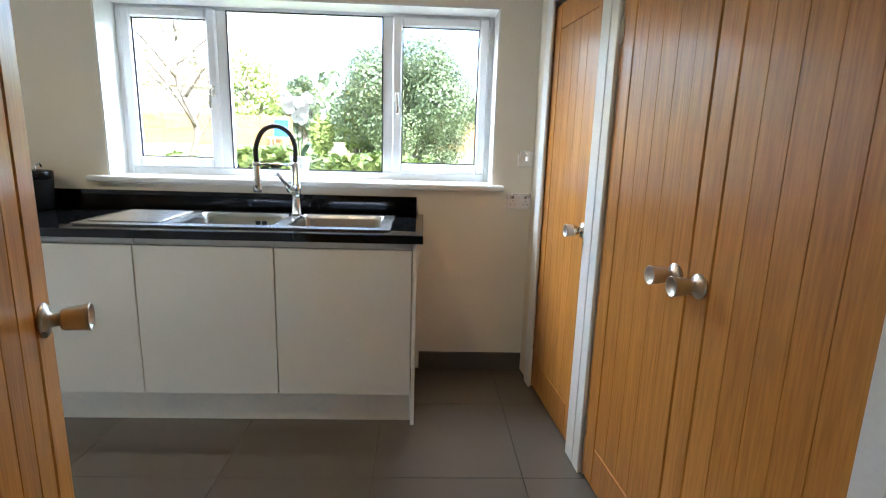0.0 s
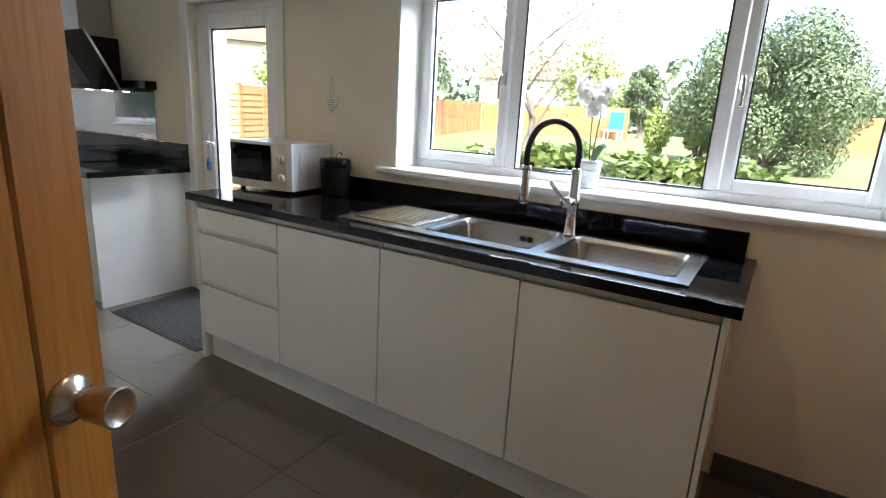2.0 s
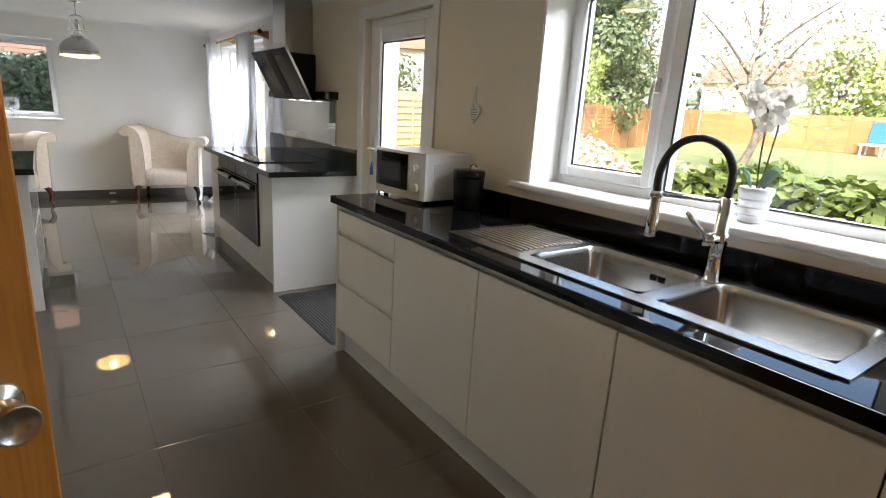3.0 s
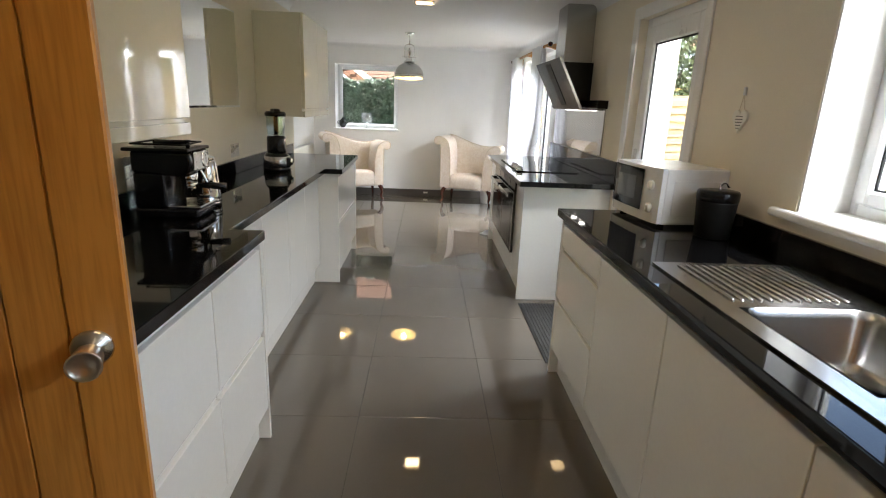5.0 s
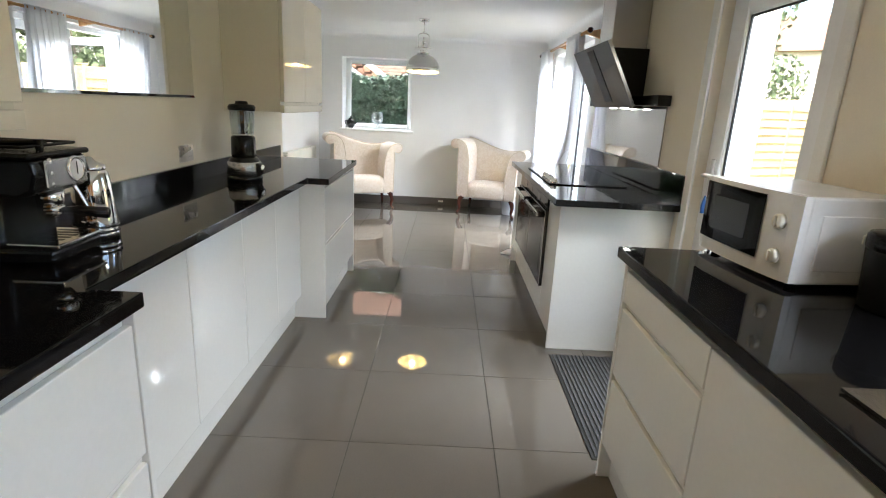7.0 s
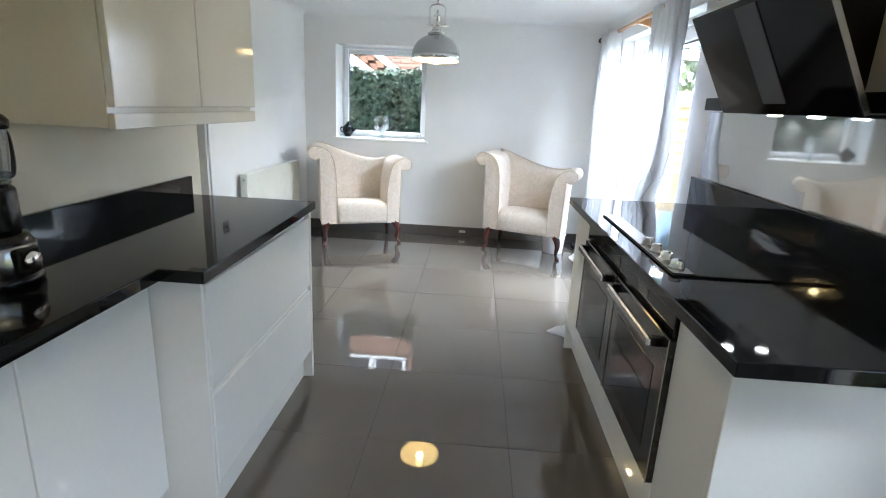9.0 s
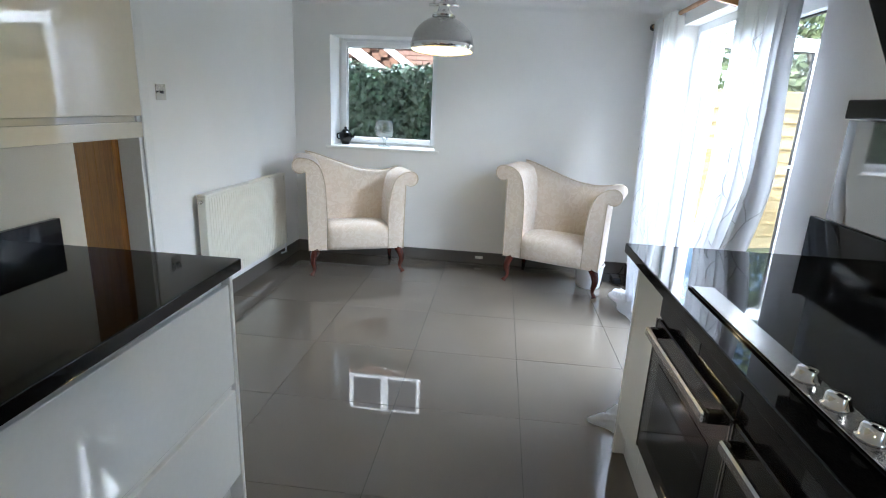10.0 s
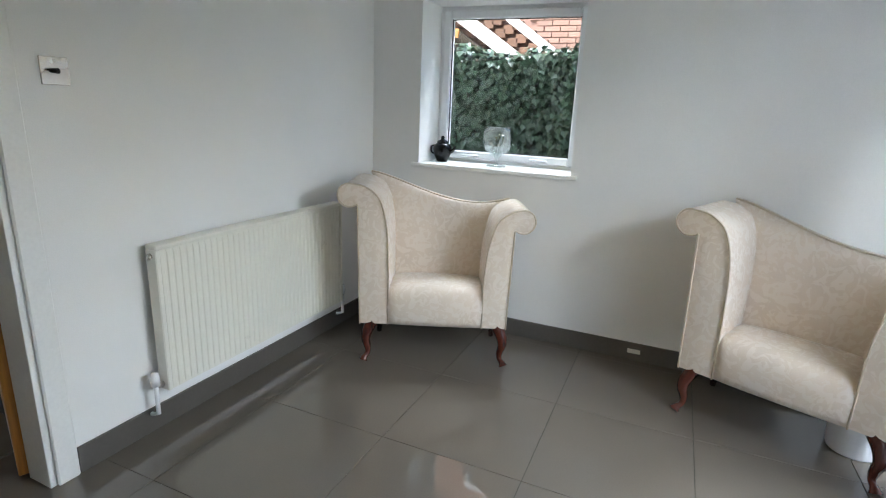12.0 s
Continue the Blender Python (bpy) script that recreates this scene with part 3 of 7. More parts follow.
def plank_leaf(parent, width, height, m, knobs, boards=None, groove=0.0024):
    """A ledged oak door: stiles, rails and V-grooved boards. Local x along the leaf from the hinge, y through it; m is its pose."""
    st = 0.095
    n = boards or max(4, round((width - 2 * st) / 0.088))

    def put(name, bm, mat, par, label=""):
        return part(name, turn_all(bm, m), mat, par, label)
    leaf = put("door_leaf", box(st - 0.01, -0.012, 0.02, width - st + 0.01, 0.012, height - 0.02), M_OAKDARK, parent)
    for a in (0.0, width - st):
        put("stile", box(a, -0.02, 0.006, a + st, 0.02, height, 0.004), M_OAK, leaf)
    put("rail", box(st + 0.001, -0.0195, height - 0.115, width - st - 0.001, 0.0195, height, 0.003), M_OAK, leaf)
    put("rail", box(st + 0.001, -0.0195, 0.006, width - st - 0.001, 0.0195, 0.17, 0.003), M_OAK, leaf)
    bw = (width - 2 * st) / n
    for i in range(n):
        put("board", box(st + i * bw + 0.0005, -0.0175, 0.171, st + (i + 1) * bw - 0.0005, 0.0175, height - 0.1165, groove), M_OAK, leaf)
    for z in (0.22, height - 0.25):
        put("hinge", box(-0.006, -0.026, z - 0.045, 0.012, -0.010, z + 0.045, 0.003), M_NICKEL, leaf)
    for x, s in knobs:
        p = m @ Vector((x, s * 0.0205, 0.972))
        knob(leaf, p, m.to_3x3() @ Vector((0, s, 0)))
    return leaf


# doorway to the hall and its open leaf
D = thing("door_2", "varnished oak plank door standing open into the kitchen", "door", kind="structure", at=(0.02, KS, 0))
HINGE = Vector((0.035, KS + 0.035, 0))
FREE = HINGE + 0.765 * Vector((math.cos(radians(111.5)), math.sin(radians(111.5)), 0))
ang = math.degrees(math.atan2(FREE.y - HINGE.y, FREE.x - HINGE.x))
plank_leaf(D, (FREE - HINGE).length, 1.98, pose(HINGE.x, HINGE.y, 0.005, 0, 0, ang), [((FREE - HINGE).length - 0.062, -1), ((FREE - HINGE).length - 0.062, 1)])
bm = box(-0.03, KS - 0.13, 0, 0.0, KS + 0.012, 2.02, 0.002)
box(0.86, KS - 0.13, 0, 0.89, KS + 0.012, 2.02, 0.002, bm)
box(-0.03, KS - 0.13, 2.02, 0.89, KS + 0.012, 2.05, 0.002, bm)
part("door_frame", bm, M_TRIM, D)

# east wall: a single door and a pair of cupboard doors, all closed
D = thing("door_3", "varnished oak plank door, closed, in the end wall", "door", kind="structure", at=(1.12, 3.0, 0))
plank_leaf(D, 0.63, 1.955, EAST @ pose(0.025, -0.215, 0.006, 0, 0, -90), [(0.63 - 0.055, -1)], groove=0.001)
bm = bmesh.new()
for a, b in ((-0.235, -0.15), (-0.93, -0.845)):
    box(-0.018, a, 0, -0.001, b, 2.06, 0.005, bm)
    box(-0.001, max(a, -0.86) if a < -0.5 else a + 0.02, 0, 0.115, (b if a < -0.5 else a + 0.035) - (0.0 if a < -0.5 else 0.0), 1.99, 0.002, bm)
box(-0.0175, -0.845, 1.985, -0.001, -0.235, 2.06, 0.005, bm)
part("architrave", turn_all(bm, EAST), M_TRIM, D)
D = thing("door_4", "pair of varnished oak plank cupboard doors, closed", "door", kind="structure", at=(1.2, 1.87, 0))
plank_leaf(D, 0.555, 1.955, EAST @ pose(0.018, -1.003, 0.006, 0, 0, -90), [(0.555 - 0.055, -1)], groove=0.001)
plank_leaf(D, 0.555, 1.955, EAST @ pose(0.018, -2.117, 0.006, 0, 0, 90), [(0.555 - 0.055, 1)], groove=0.001)
bm = bmesh.new()
for a, b in ((-0.998, -0.932), (-2.19, -2.122)):
    box(-0.018, a, 0, -0.001, b, 2.06, 0.005, bm)
box(-0.0175, -2.122, 1.985, -0.001, -0.998, 2.06, 0.005, bm)
part("architrave", turn_all(bm, EAST), M_TRIM, D)

# dining room's inner doorway with its door open away from the room
D = thing("door_5", "dark-shaded oak plank door standing open into a lobby", "door", kind="structure", at=(-5.4, 0.35, 0))
SW = SWALL
bm = bmesh.new()
a, b = DOOR_S
for u0, u1 in ((a - 0.07, a + 0.004), (b - 0.004, b + 0.07)):
    box(u0, 0.001, 0, u1, 0.017, 2.06, 0.005, bm)
box(a + 0.004, 0.001, 1.996, b - 0.004, 0.0165, 2.06, 0.005, bm)
for u0, u1 in ((a, a + 0.025), (b - 0.025, b)):
    box(u0, -0.125, 0, u1, 0.001, 1.995, 0.002, bm)
box(a + 0.025, -0.125, 1.97, b - 0.025, 0.001, 1.995, 0.002, bm)
part("architrave", turn_all(bm, SW), M_TRIM, D)
plank_leaf(D, 0.70, 1.95, SW @ pose(a + 0.03, -0.135, 0.006, 0, 0, -112), [(0.64, 1), (0.64, -1)])


def patio_doors():
    """French doors in the dining room, one leaf swung out into the garden."""
    x0, x1, z0, z1 = PATIO
    y = WN + 0.10
    d = thing("door_6", "white upvc french doors, one leaf swung open outwards", "door", kind="structure", at=((x0 + x1) / 2, y, 0))
    part("door_frame", frame_ring(x0, -0.02, x1, z1, 0.055, y, y + 0.07), M_UPVC, d)
    part("threshold", box(x0 + 0.002, WN - 0.002, -0.01, x1 - 0.002, y + 0.001, 0.02, 0.003), M_UPVC, d)
    wl_, h = (x1 - x0) / 2 - 0.055, z1 - 0.06

    def leaf(m, nm):
        lf = part("door_leaf", turn_all(frame_ring(0, 0.045, wl_, h, 0.085, -0.03, 0.03, 0.008), m), M_UPVC, d, nm)
        g = part("pane", turn_all(box(0.08, -0.003, 0.125, wl_ - 0.08, 0.003, h - 0.08), m), M_GLASS, lf)
        g.visible_shadow = False
        part("gasket", turn_all(frame_ring(0.083, 0.128, wl_ - 0.083, h - 0.083, 0.008, -0.012, 0.012, 0), m), M_GASKET, lf)
        hd = part("handle", turn_all(box(wl_ - 0.058, -0.042, 0.95, wl_ - 0.028, -0.03, 1.17, 0.004), m), M_WHITEPL, lf)
        part("lever", turn_all(tube([(wl_ - 0.043, -0.04, 1.09), (wl_ - 0.043, -0.075, 1.09), (wl_ - 0.15, -0.078, 1.09)], 0.009, 8), m), M_WHITEPL, hd)
    leaf(pose(x0 + 0.06, y + 0.08, 0, 0, 0, 98), "white glazed leaf standing open")
    leaf(pose(x1 - 0.055, y + 0.035, 0, 0, 0, 180) @ Matrix.Diagonal((1, -1, 1, 1)), "white glazed leaf, closed")
    for u0, u1 in ((x0, x0 + 0.004), (x1 - 0.004, x1)):
        part("reveal_lining", box(u0, WN + 0.003, 0.02, u1, y, z1), M_TRIM, d)


patio_doors()

# ---- kitchen units ----


def worktop(name, outline, z0, z1, label, holes=None):
    bm = prism(outline, z1 - z0, "z", z0)
    bmesh.ops.bevel(bm, geom=[e for e in bm.edges], offset=0.003, segments=2, profile=0.5, affect="EDGES")
    return solid(name, bm, M_GRANITE, label, "worktop")


ZT, ZB = 0.915, 0.878        # worktop top and underside
ZD, ZP = 0.845, 0.150        # top of doors, top of plinth


def base_unit(x0, x1, yf, yb, fronts, s, label, group="", carcass_top=ZB - 0.002, body_top=ZB - 0.002):
    """A handleless unit. yf: the plane of its door faces, s: +1 if it faces south, -1 north. fronts: (z0, z1) of each drawer or door."""
    u = thing("base_unit", label, "cabinet", group, at=((x0 + x1) / 2, (yf + yb) / 2, 0))
    body = part("carcass", box(x0 + 0.001, yf + s * 0.045, ZP, x1 - 0.001, yb, carcass_top), M_CAB, u)
    part("handle_rail", box(x0 + 0.001, yf + s * 0.022, ZD - 0.03, x1 - 0.001, yf + s * 0.044, body_top - 0.004, 0.003), M_RAIL, body)
    for z0, z1 in fronts:
        f = part("drawer_front" if len(fronts) > 1 else "door", box(x0 + 0.0015, yf, z0, x1 - 0.0015, yf + s * 0.02, z1, 0.003, seg=2), M_CAB, u)
        if z1 < ZD - 0.02:
            part("handle_rail", box(x0 + 0.002, yf + s * 0.012, z1 + 0.002, x1 - 0.002, yf + s * 0.044, z1 + 0.0235, 0.002), M_RAIL, f)
    return u


DRAWERS3 = [(ZP + 0.004, 0.425), (0.450, 0.705), (0.730, ZD)]
DOOR1 = [(ZP + 0.004, ZD)]
DRAWERS2 = [(ZP + 0.004, 0.478), (0.505, ZD)]


def end_panel(x, yf, yb, label, toe=None, s=1):
    bm = box(x - 0.009, yf, 0.0, x + 0.009, yb, ZB - 0.001, 0.002)
    return solid("end_panel", bm, M_CAB, label, "cabinet panel")


# sink run
YF = 2.795
for a, b, fr, lab in ((-1.955, -1.352, DRAWERS3, "white gloss handleless three-drawer unit under the worktop"), (-1.350, -0.747, DOOR1, "white gloss handleless cupboard unit under the worktop"), (-0.745, -0.142, DOOR1, "white gloss handleless sink base unit"), (-0.140, 0.463, DOOR1, "white gloss handleless sink base unit")):
    base_unit(a, b, YF, WN - 0.03, fr, 1, lab, "sink run units", 0.70 if "sink base" in lab or a == -1.350 else ZB - 0.002)
end_panel(0.475, YF - 0.002, WN - 0.002, "white gloss end panel of the sink run")
end_panel(-1.966, YF - 0.002, WN - 0.002, "white gloss end panel of the sink run by the garden door")
solid("plinth", box(-1.955, YF + 0.045, 0, 0.464, YF + 0.06, ZP - 0.002, 0.002), M_PLINTH, "white plinth board under the sink run", "plinth")
# sink run worktop with the sink's cut-out
SX0, SX1, SY0, SY1 = -1.04, 0.36, 2.86, 3.355
bm = bmesh.new()
x0, x1, y0, y1 = -2.018, 0.510, 2.775, WN - 0.002
for q in ((x0, y0, SX0 + 0.02, y1), (SX1 - 0.02, y0, x1, y1), (SX0 + 0.02, y0, SX1 - 0.02, SY0 + 0.02), (SX0 + 0.02, SY1 - 0.02, SX1 - 0.02, y1)):
    box(q[0], q[1], ZB, q[2], q[3], ZT, 0.0, bm)
bmesh.ops.remove_doubles(bm, verts=bm.verts, dist=1e-5)
edge = [e for e in bm.edges if all(abs(v.co.z - ZT) < 1e-4 and (abs(v.co.y - y0) < 1e-4) for v in e.verts)]
bmesh.ops.bevel(bm, geom=edge, offset=0.003, segments=2, profile=0.5, affect="EDGES")
solid("worktop", bm, M_GRANITE, "polished black granite worktop with inset sink", "worktop")
solid("upstand", box(-2.018, WN - 0.022, ZT + 0.001, 0.472, WN - 0.002, 1.012, 0.002), M_GRANITE, "polished black granite upstand behind the sink", "upstand")

# hob run ("island" against the north wall)
HX0, HX1 = -5.02, -2.99
HF = 2.797
solid("worktop", (lambda b: (bmesh.ops.bevel(b, geom=list(b.edges), offset=0.003, segments=2, profile=0.5, affect="EDGES"), b)[1])(box(HX0, 2.745, ZB, HX1, WN - 0.002, ZT)), M_GRANITE, "polished black granite worktop with a flush hob", "worktop")
solid("upstand", box(HX0, WN - 0.024, ZT + 0.001, HX1 - 0.005, WN - 0.002, 1.072, 0.002), M_GRANITE, "tall polished black granite upstand behind the hob", "upstand")
end_panel(-3.095, HF - 0.002, WN - 0.002, "white gloss end panel of the hob run beside the garden door")
end_panel(-4.955, HF - 0.002, WN - 0.002, "white gloss end panel of the hob run facing the dining end")
solid("plinth", box(-4.945, HF + 0.045, 0, -3.105, HF + 0.06, ZP - 0.002, 0.002), M_PLINTH, "white plinth board under the hob run", "plinth")
OVX = (-4.615, -4.012, -3.409)


def filler(x0, x1):
    return solid("filler_panel", box(x0, HF, ZP + 0.004, x1, HF + 0.6, ZB - 0.003, 0.002), M_CAB, "white gloss filler panel beside an oven", "cabinet panel")


filler(-4.945, OVX[0] - 0.002)
filler(OVX[2] + 0.002, -3.105)


def oven(x0, x1):
    o = thing("oven", "built-in single oven, dark glass door and bar handle, off", "oven", "built-in ovens", at=((x0 + x1) / 2, HF, ZP))
    part("housing", box(x0 + 0.001, HF + 0.03, ZP, x1 - 0.001, WN - 0.05, ZB - 0.003), M_CAB, o, "white cabinet housing")
    part("lower_panel", box(x0 + 0.001, HF, ZP + 0.004, x1 - 0.001, HF + 0.02, 0.272, 0.002), M_CAB, o, "white gloss panel below")
    part("control_panel", box(x0 + 0.003, HF - 0.012, 0.772, x1 - 0.003, HF + 0.03, 0.868, 0.003), M_BLACKGLASS, o, "black glass control panel")
    door = part("oven_door", box(x0 + 0.003, HF - 0.018, 0.278, x1 - 0.003, HF + 0.03, 0.766, 0.004), M_OVENGLASS, o)
    for e in (x0 + 0.003, x1 - 0.009):
        part("door_trim", box(e, HF - 0.0205, 0.278, e + 0.006, HF - 0.0175, 0.766), M_STEEL, door, "steel edge strip")
    part("inner_window", box(x0 + 0.09, HF - 0.0195, 0.35, x1 - 0.09, HF - 0.0175, 0.64), M_BLACKGLASS, door)
    h = part("handle", box(x0 + 0.05, HF - 0.066, 0.722, x1 - 0.05, HF - 0.050, 0.752, 0.005), M_STEEL, door, "brushed steel bar handle")
    for e in (x0 + 0.05, x1 - 0.075):
        part("bracket", box(e, HF - 0.052, 0.722, e + 0.025, HF - 0.0175, 0.752, 0.003), M_BLACKPL, h)
    part("display", box((x0 + x1) / 2 - 0.05, HF - 0.0135, 0.80, (x0 + x1) / 2 + 0.05, HF - 0.0115, 0.84), M_OVENGLASS, o)
    part("badge", box((x0 + x1) / 2 - 0.025, HF - 0.0195, 0.318, (x0 + x1) / 2 + 0.025, HF - 0.0177, 0.324), M_STEEL, door)


oven(OVX[0], OVX[1])
oven(OVX[1], OVX[2])


def hob():
    h = thing("hob", "black glass hob with steel strip and four knobs", "hob", at=(-4.0, 3.05, ZT))
    part("glass_plate", box(-4.50, 2.815, ZT + 0.001, -3.565, 3.315, ZT + 0.007, 0.002), M_BLACKGLASS, h)
    s = part("control_strip", box(-4.485, 2.820, ZT + 0.0075, -3.575, 2.885, ZT + 0.0105, 0.001), M_STEEL, h, "brushed steel control strip")
    for i in range(4):
        x = -3.93 + i * 0.098
        part("knob", lathe([(0, 0), (0.026, 0), (0.026, 0.004), (0.021, 0.006), (0.020, 0.022), (0.017, 0.025), (0, 0.026)], (x, 2.853, ZT + 0.0107), 20), M_CHROME, s, "chrome hob knob", smooth=True)


hob()
# left-hand run
SF = 1.442
base_unit(-1.318, -0.85, SF, KS + 0.03, DRAWERS2, -1, "white gloss handleless two-drawer unit", "long run units")
base_unit(-0.848, -0.30, SF, KS + 0.03, DRAWERS2, -1, "white gloss handleless two-drawer unit beside the hall door", "long run units")
MF = 1.262
for a, b in ((-1.945, -1.345), (-2.445, -1.947), (-2.9, -2.447), (-3.36, -2.902)):
    base_unit(a, b, MF, KS + 0.03, DOOR1, -1, "white gloss handleless cupboard unit, shallow middle run", "long run units")
PF = 1.412
base_unit(-4.385, -3.395, PF, KS + 0.03, DRAWERS2, -1, "wide white gloss two-drawer unit at the run's dining end", "long run units")
for x, yf, lab in ((-1.331, SF, "white gloss end panel stepping back to the middle run"), (-3.379, PF, "white gloss end panel of the wide drawer unit"), (-4.398, PF, "white gloss end panel facing the dining end"), (-0.289, SF, "white gloss end panel beside the hall door")):
    end_panel(x, KS + 0.002, yf + 0.002, lab)
for a, b, yf in ((-1.320, -0.30, SF), (-3.368, -1.342, MF), (-4.388, -3.39, PF)):
    solid("plinth", box(a, yf - 0.045, 0, b, yf - 0.06, ZP - 0.002, 0.002), M_PLINTH, "white plinth board of the long stepped run", "plinth")
worktop("worktop", [(-0.285, KS + 0.002), (-0.285, 1.456), (-1.350, 1.456), (-1.350, 1.322), (-3.318, 1.322), (-3.318, 1.452), (-4.444, 1.427), (-4.444, KS + 0.002)][::-1], ZB, ZT, "long stepped polished black granite worktop")
solid("upstand", box(-4.44, KS + 0.002, ZT + 0.001, -0.285, KS + 0.022, 1.005, 0.002), M_GRANITE, "polished black granite upstand along the kitchen wall", "upstand")


def wall_unit(x0, x1, split, z0, z1, label):
    u = thing("wall_unit", label, "cabinet", "wall cabinets", at=((x0 + x1) / 2, KS, z0))
    yf = 1.165
    part("carcass", box(x0, KS + 0.002, z0 + 0.002, x1, yf - 0.024, z1, 0.002), M_CABCREAM, u)
    part("light_rail", box(x0, yf - 0.0235, z0, x1, yf - 0.002, z0 + 0.045, 0.002), M_CABCREAM, u)
    part("handle_rail", box(x0 + 0.002, yf - 0.040, z0 + 0.047, x1 - 0.002, yf - 0.0245, z0 + 0.075), M_RAIL, u)
    for e0, e1 in ((x0, split), (split, x1)):
        part("door", box(e0 + 0.0015, yf - 0.0225, z0 + 0.062, e1 - 0.0015, yf, z1, 0.003, seg=2), M_CABCREAM, u)


wall_unit(-1.452, -0.36, -0.906, 1.265, 2.012, "cream gloss wall cabinet beside the mirror")
wall_unit(-4.410, -3.442, -3.925, 1.281, 2.012, "cream gloss wall cabinet at the dining end")

# ---- floor ----
bm = box(WW, -1.6, -0.06, 1.6, WN, -0.006)
solid("floor_screed", bm, M_GROUT, "dark grout bed between floor tiles", "floor", kind="structure")
FLOOR = thing("floor", "large polished grey porcelain floor tiles", "floor", kind="structure", at=(0, 0, 0))
tile_me = {}
px, py, gx, gy = 0.6065, 0.603, -2.1, 1.8
MAT = (-2.995, 2.80, -2.055, WN - 0.012)
ix0, ix1 = math.floor((WW - gx) / px), math.ceil((1.6 - gx) / px)
iy0, iy1 = math.floor((-1.6 - gy) / py), math.ceil((WN - gy) / py)
for i in range(ix0, ix1):
    for j in range(iy0, iy1):
        a, b = max(gx + i * px + 0.0010, WW), min(gx + (i + 1) * px - 0.0010, 1.6)
        c, d = max(gy + j * py + 0.0010, -1.6), min(gy + (j + 1) * py - 0.0010, WN)
        if b - a < 0.02 or d - c < 0.02 or (d < 0.2 and a < -6.0):
            continue
        key = (round(b - a, 3), round(d - c, 3))
        if key not in tile_me:
            bt = box(-(b - a) / 2, -(d - c) / 2, -0.008, (b - a) / 2, (d - c) / 2, 0.0, 0.0008)
            me = bpy.data.meshes.new("tile")
            bt.to_mesh(me)
            bt.free()
            me.materials.append(M_TILE)
            tile_me[key] = me
        t = new("tile", tile_me[key])
        t.parent = FLOOR
        t.location = ((a + b) / 2, (c + d) / 2, 0)

# ---- lamps ----


def ceiling_lamp(x, y, watts):
    c = thing("ceiling_light", "square recessed ceiling downlight, lit warm, two of the three added", "light", "ceiling downlights", at=(x, y, CEIL))
    part("frame", turn_all(frame_ring(-0.085, -0.085, 0.085, 0.085, 0.014, 0, 0.012, 0.003), Matrix.Translation((x, y, CEIL - 0.012)) @ Matrix.Rotation(math.pi / 2, 4, "X") @ Matrix.Translation((0, -0.012, 0))), M_CHROME, c)
    part("diffuser", box(x - 0.07, y - 0.07, CEIL - 0.010, x + 0.07, y + 0.07, CEIL - 0.004), M_LAMPGLOW, c)
    ld = bpy.data.lights.new("downlight", "AREA")
    ld.size, ld.energy, ld.color = 0.14, watts, (1.0, 0.72, 0.40)
    lo = new("downlight", ld)
    lo.location = (x, y, CEIL - 0.016)


# first lamp is known; the other two are added to brighten the kitchen
for x, y, watts in ((-4.06, 2.03, 0.2), (-2.05, 2.05, 0.6), (-0.05, 2.07, 0.42)):
    ceiling_lamp(x, y, watts)

# ---- sink, tap and things by the kitchen window ----


def basin(x0, x1, y0, y1, depth, r=0.05):
    """A pressed bowl with rounded corners and a flat bottom, open at the top."""
    bm = bmesh.new()
    rings = []
    for k, (inset, z) in enumerate(((0.0, 0.004), (0.004, 0.0), (0.012, -0.02), (0.022, -depth + 0.03), (0.035, -depth + 0.008), (0.06, -depth), (0.12, -depth - 0.003))):
        ring = []
        a0, a1, b0, b1 = x0 + inset, x1 - inset, y0 + inset, y1 - inset
        rr = max(0.02, r - inset * 0.3)
        for cx, cy, s in ((a1 - rr, b1 - rr, 0), (a0 + rr, b1 - rr, 1), (a0 + rr, b0 + rr, 2), (a1 - rr, b0 + rr, 3)):
            for i in range(6):
                t = (s + i / 5) * math.pi / 2
                ring.append(bm.verts.new((cx + rr * math.cos(t), cy + rr * math.sin(t), ZT + 0.004 + z)))
        rings.append(ring)
    for a, b in zip(rings, rings[1:]):
        for i in range(len(a)):
            bm.faces.new((a[i], a[(i + 1) % len(a)], b[(i + 1) % len(a)], b[i]))
    bm.faces.new(rings[-1])
    bmesh.ops.recalc_face_normals(bm, faces=bm.faces)
    for f in bm.faces:
        f.normal_flip()
    return bm, rings[0]


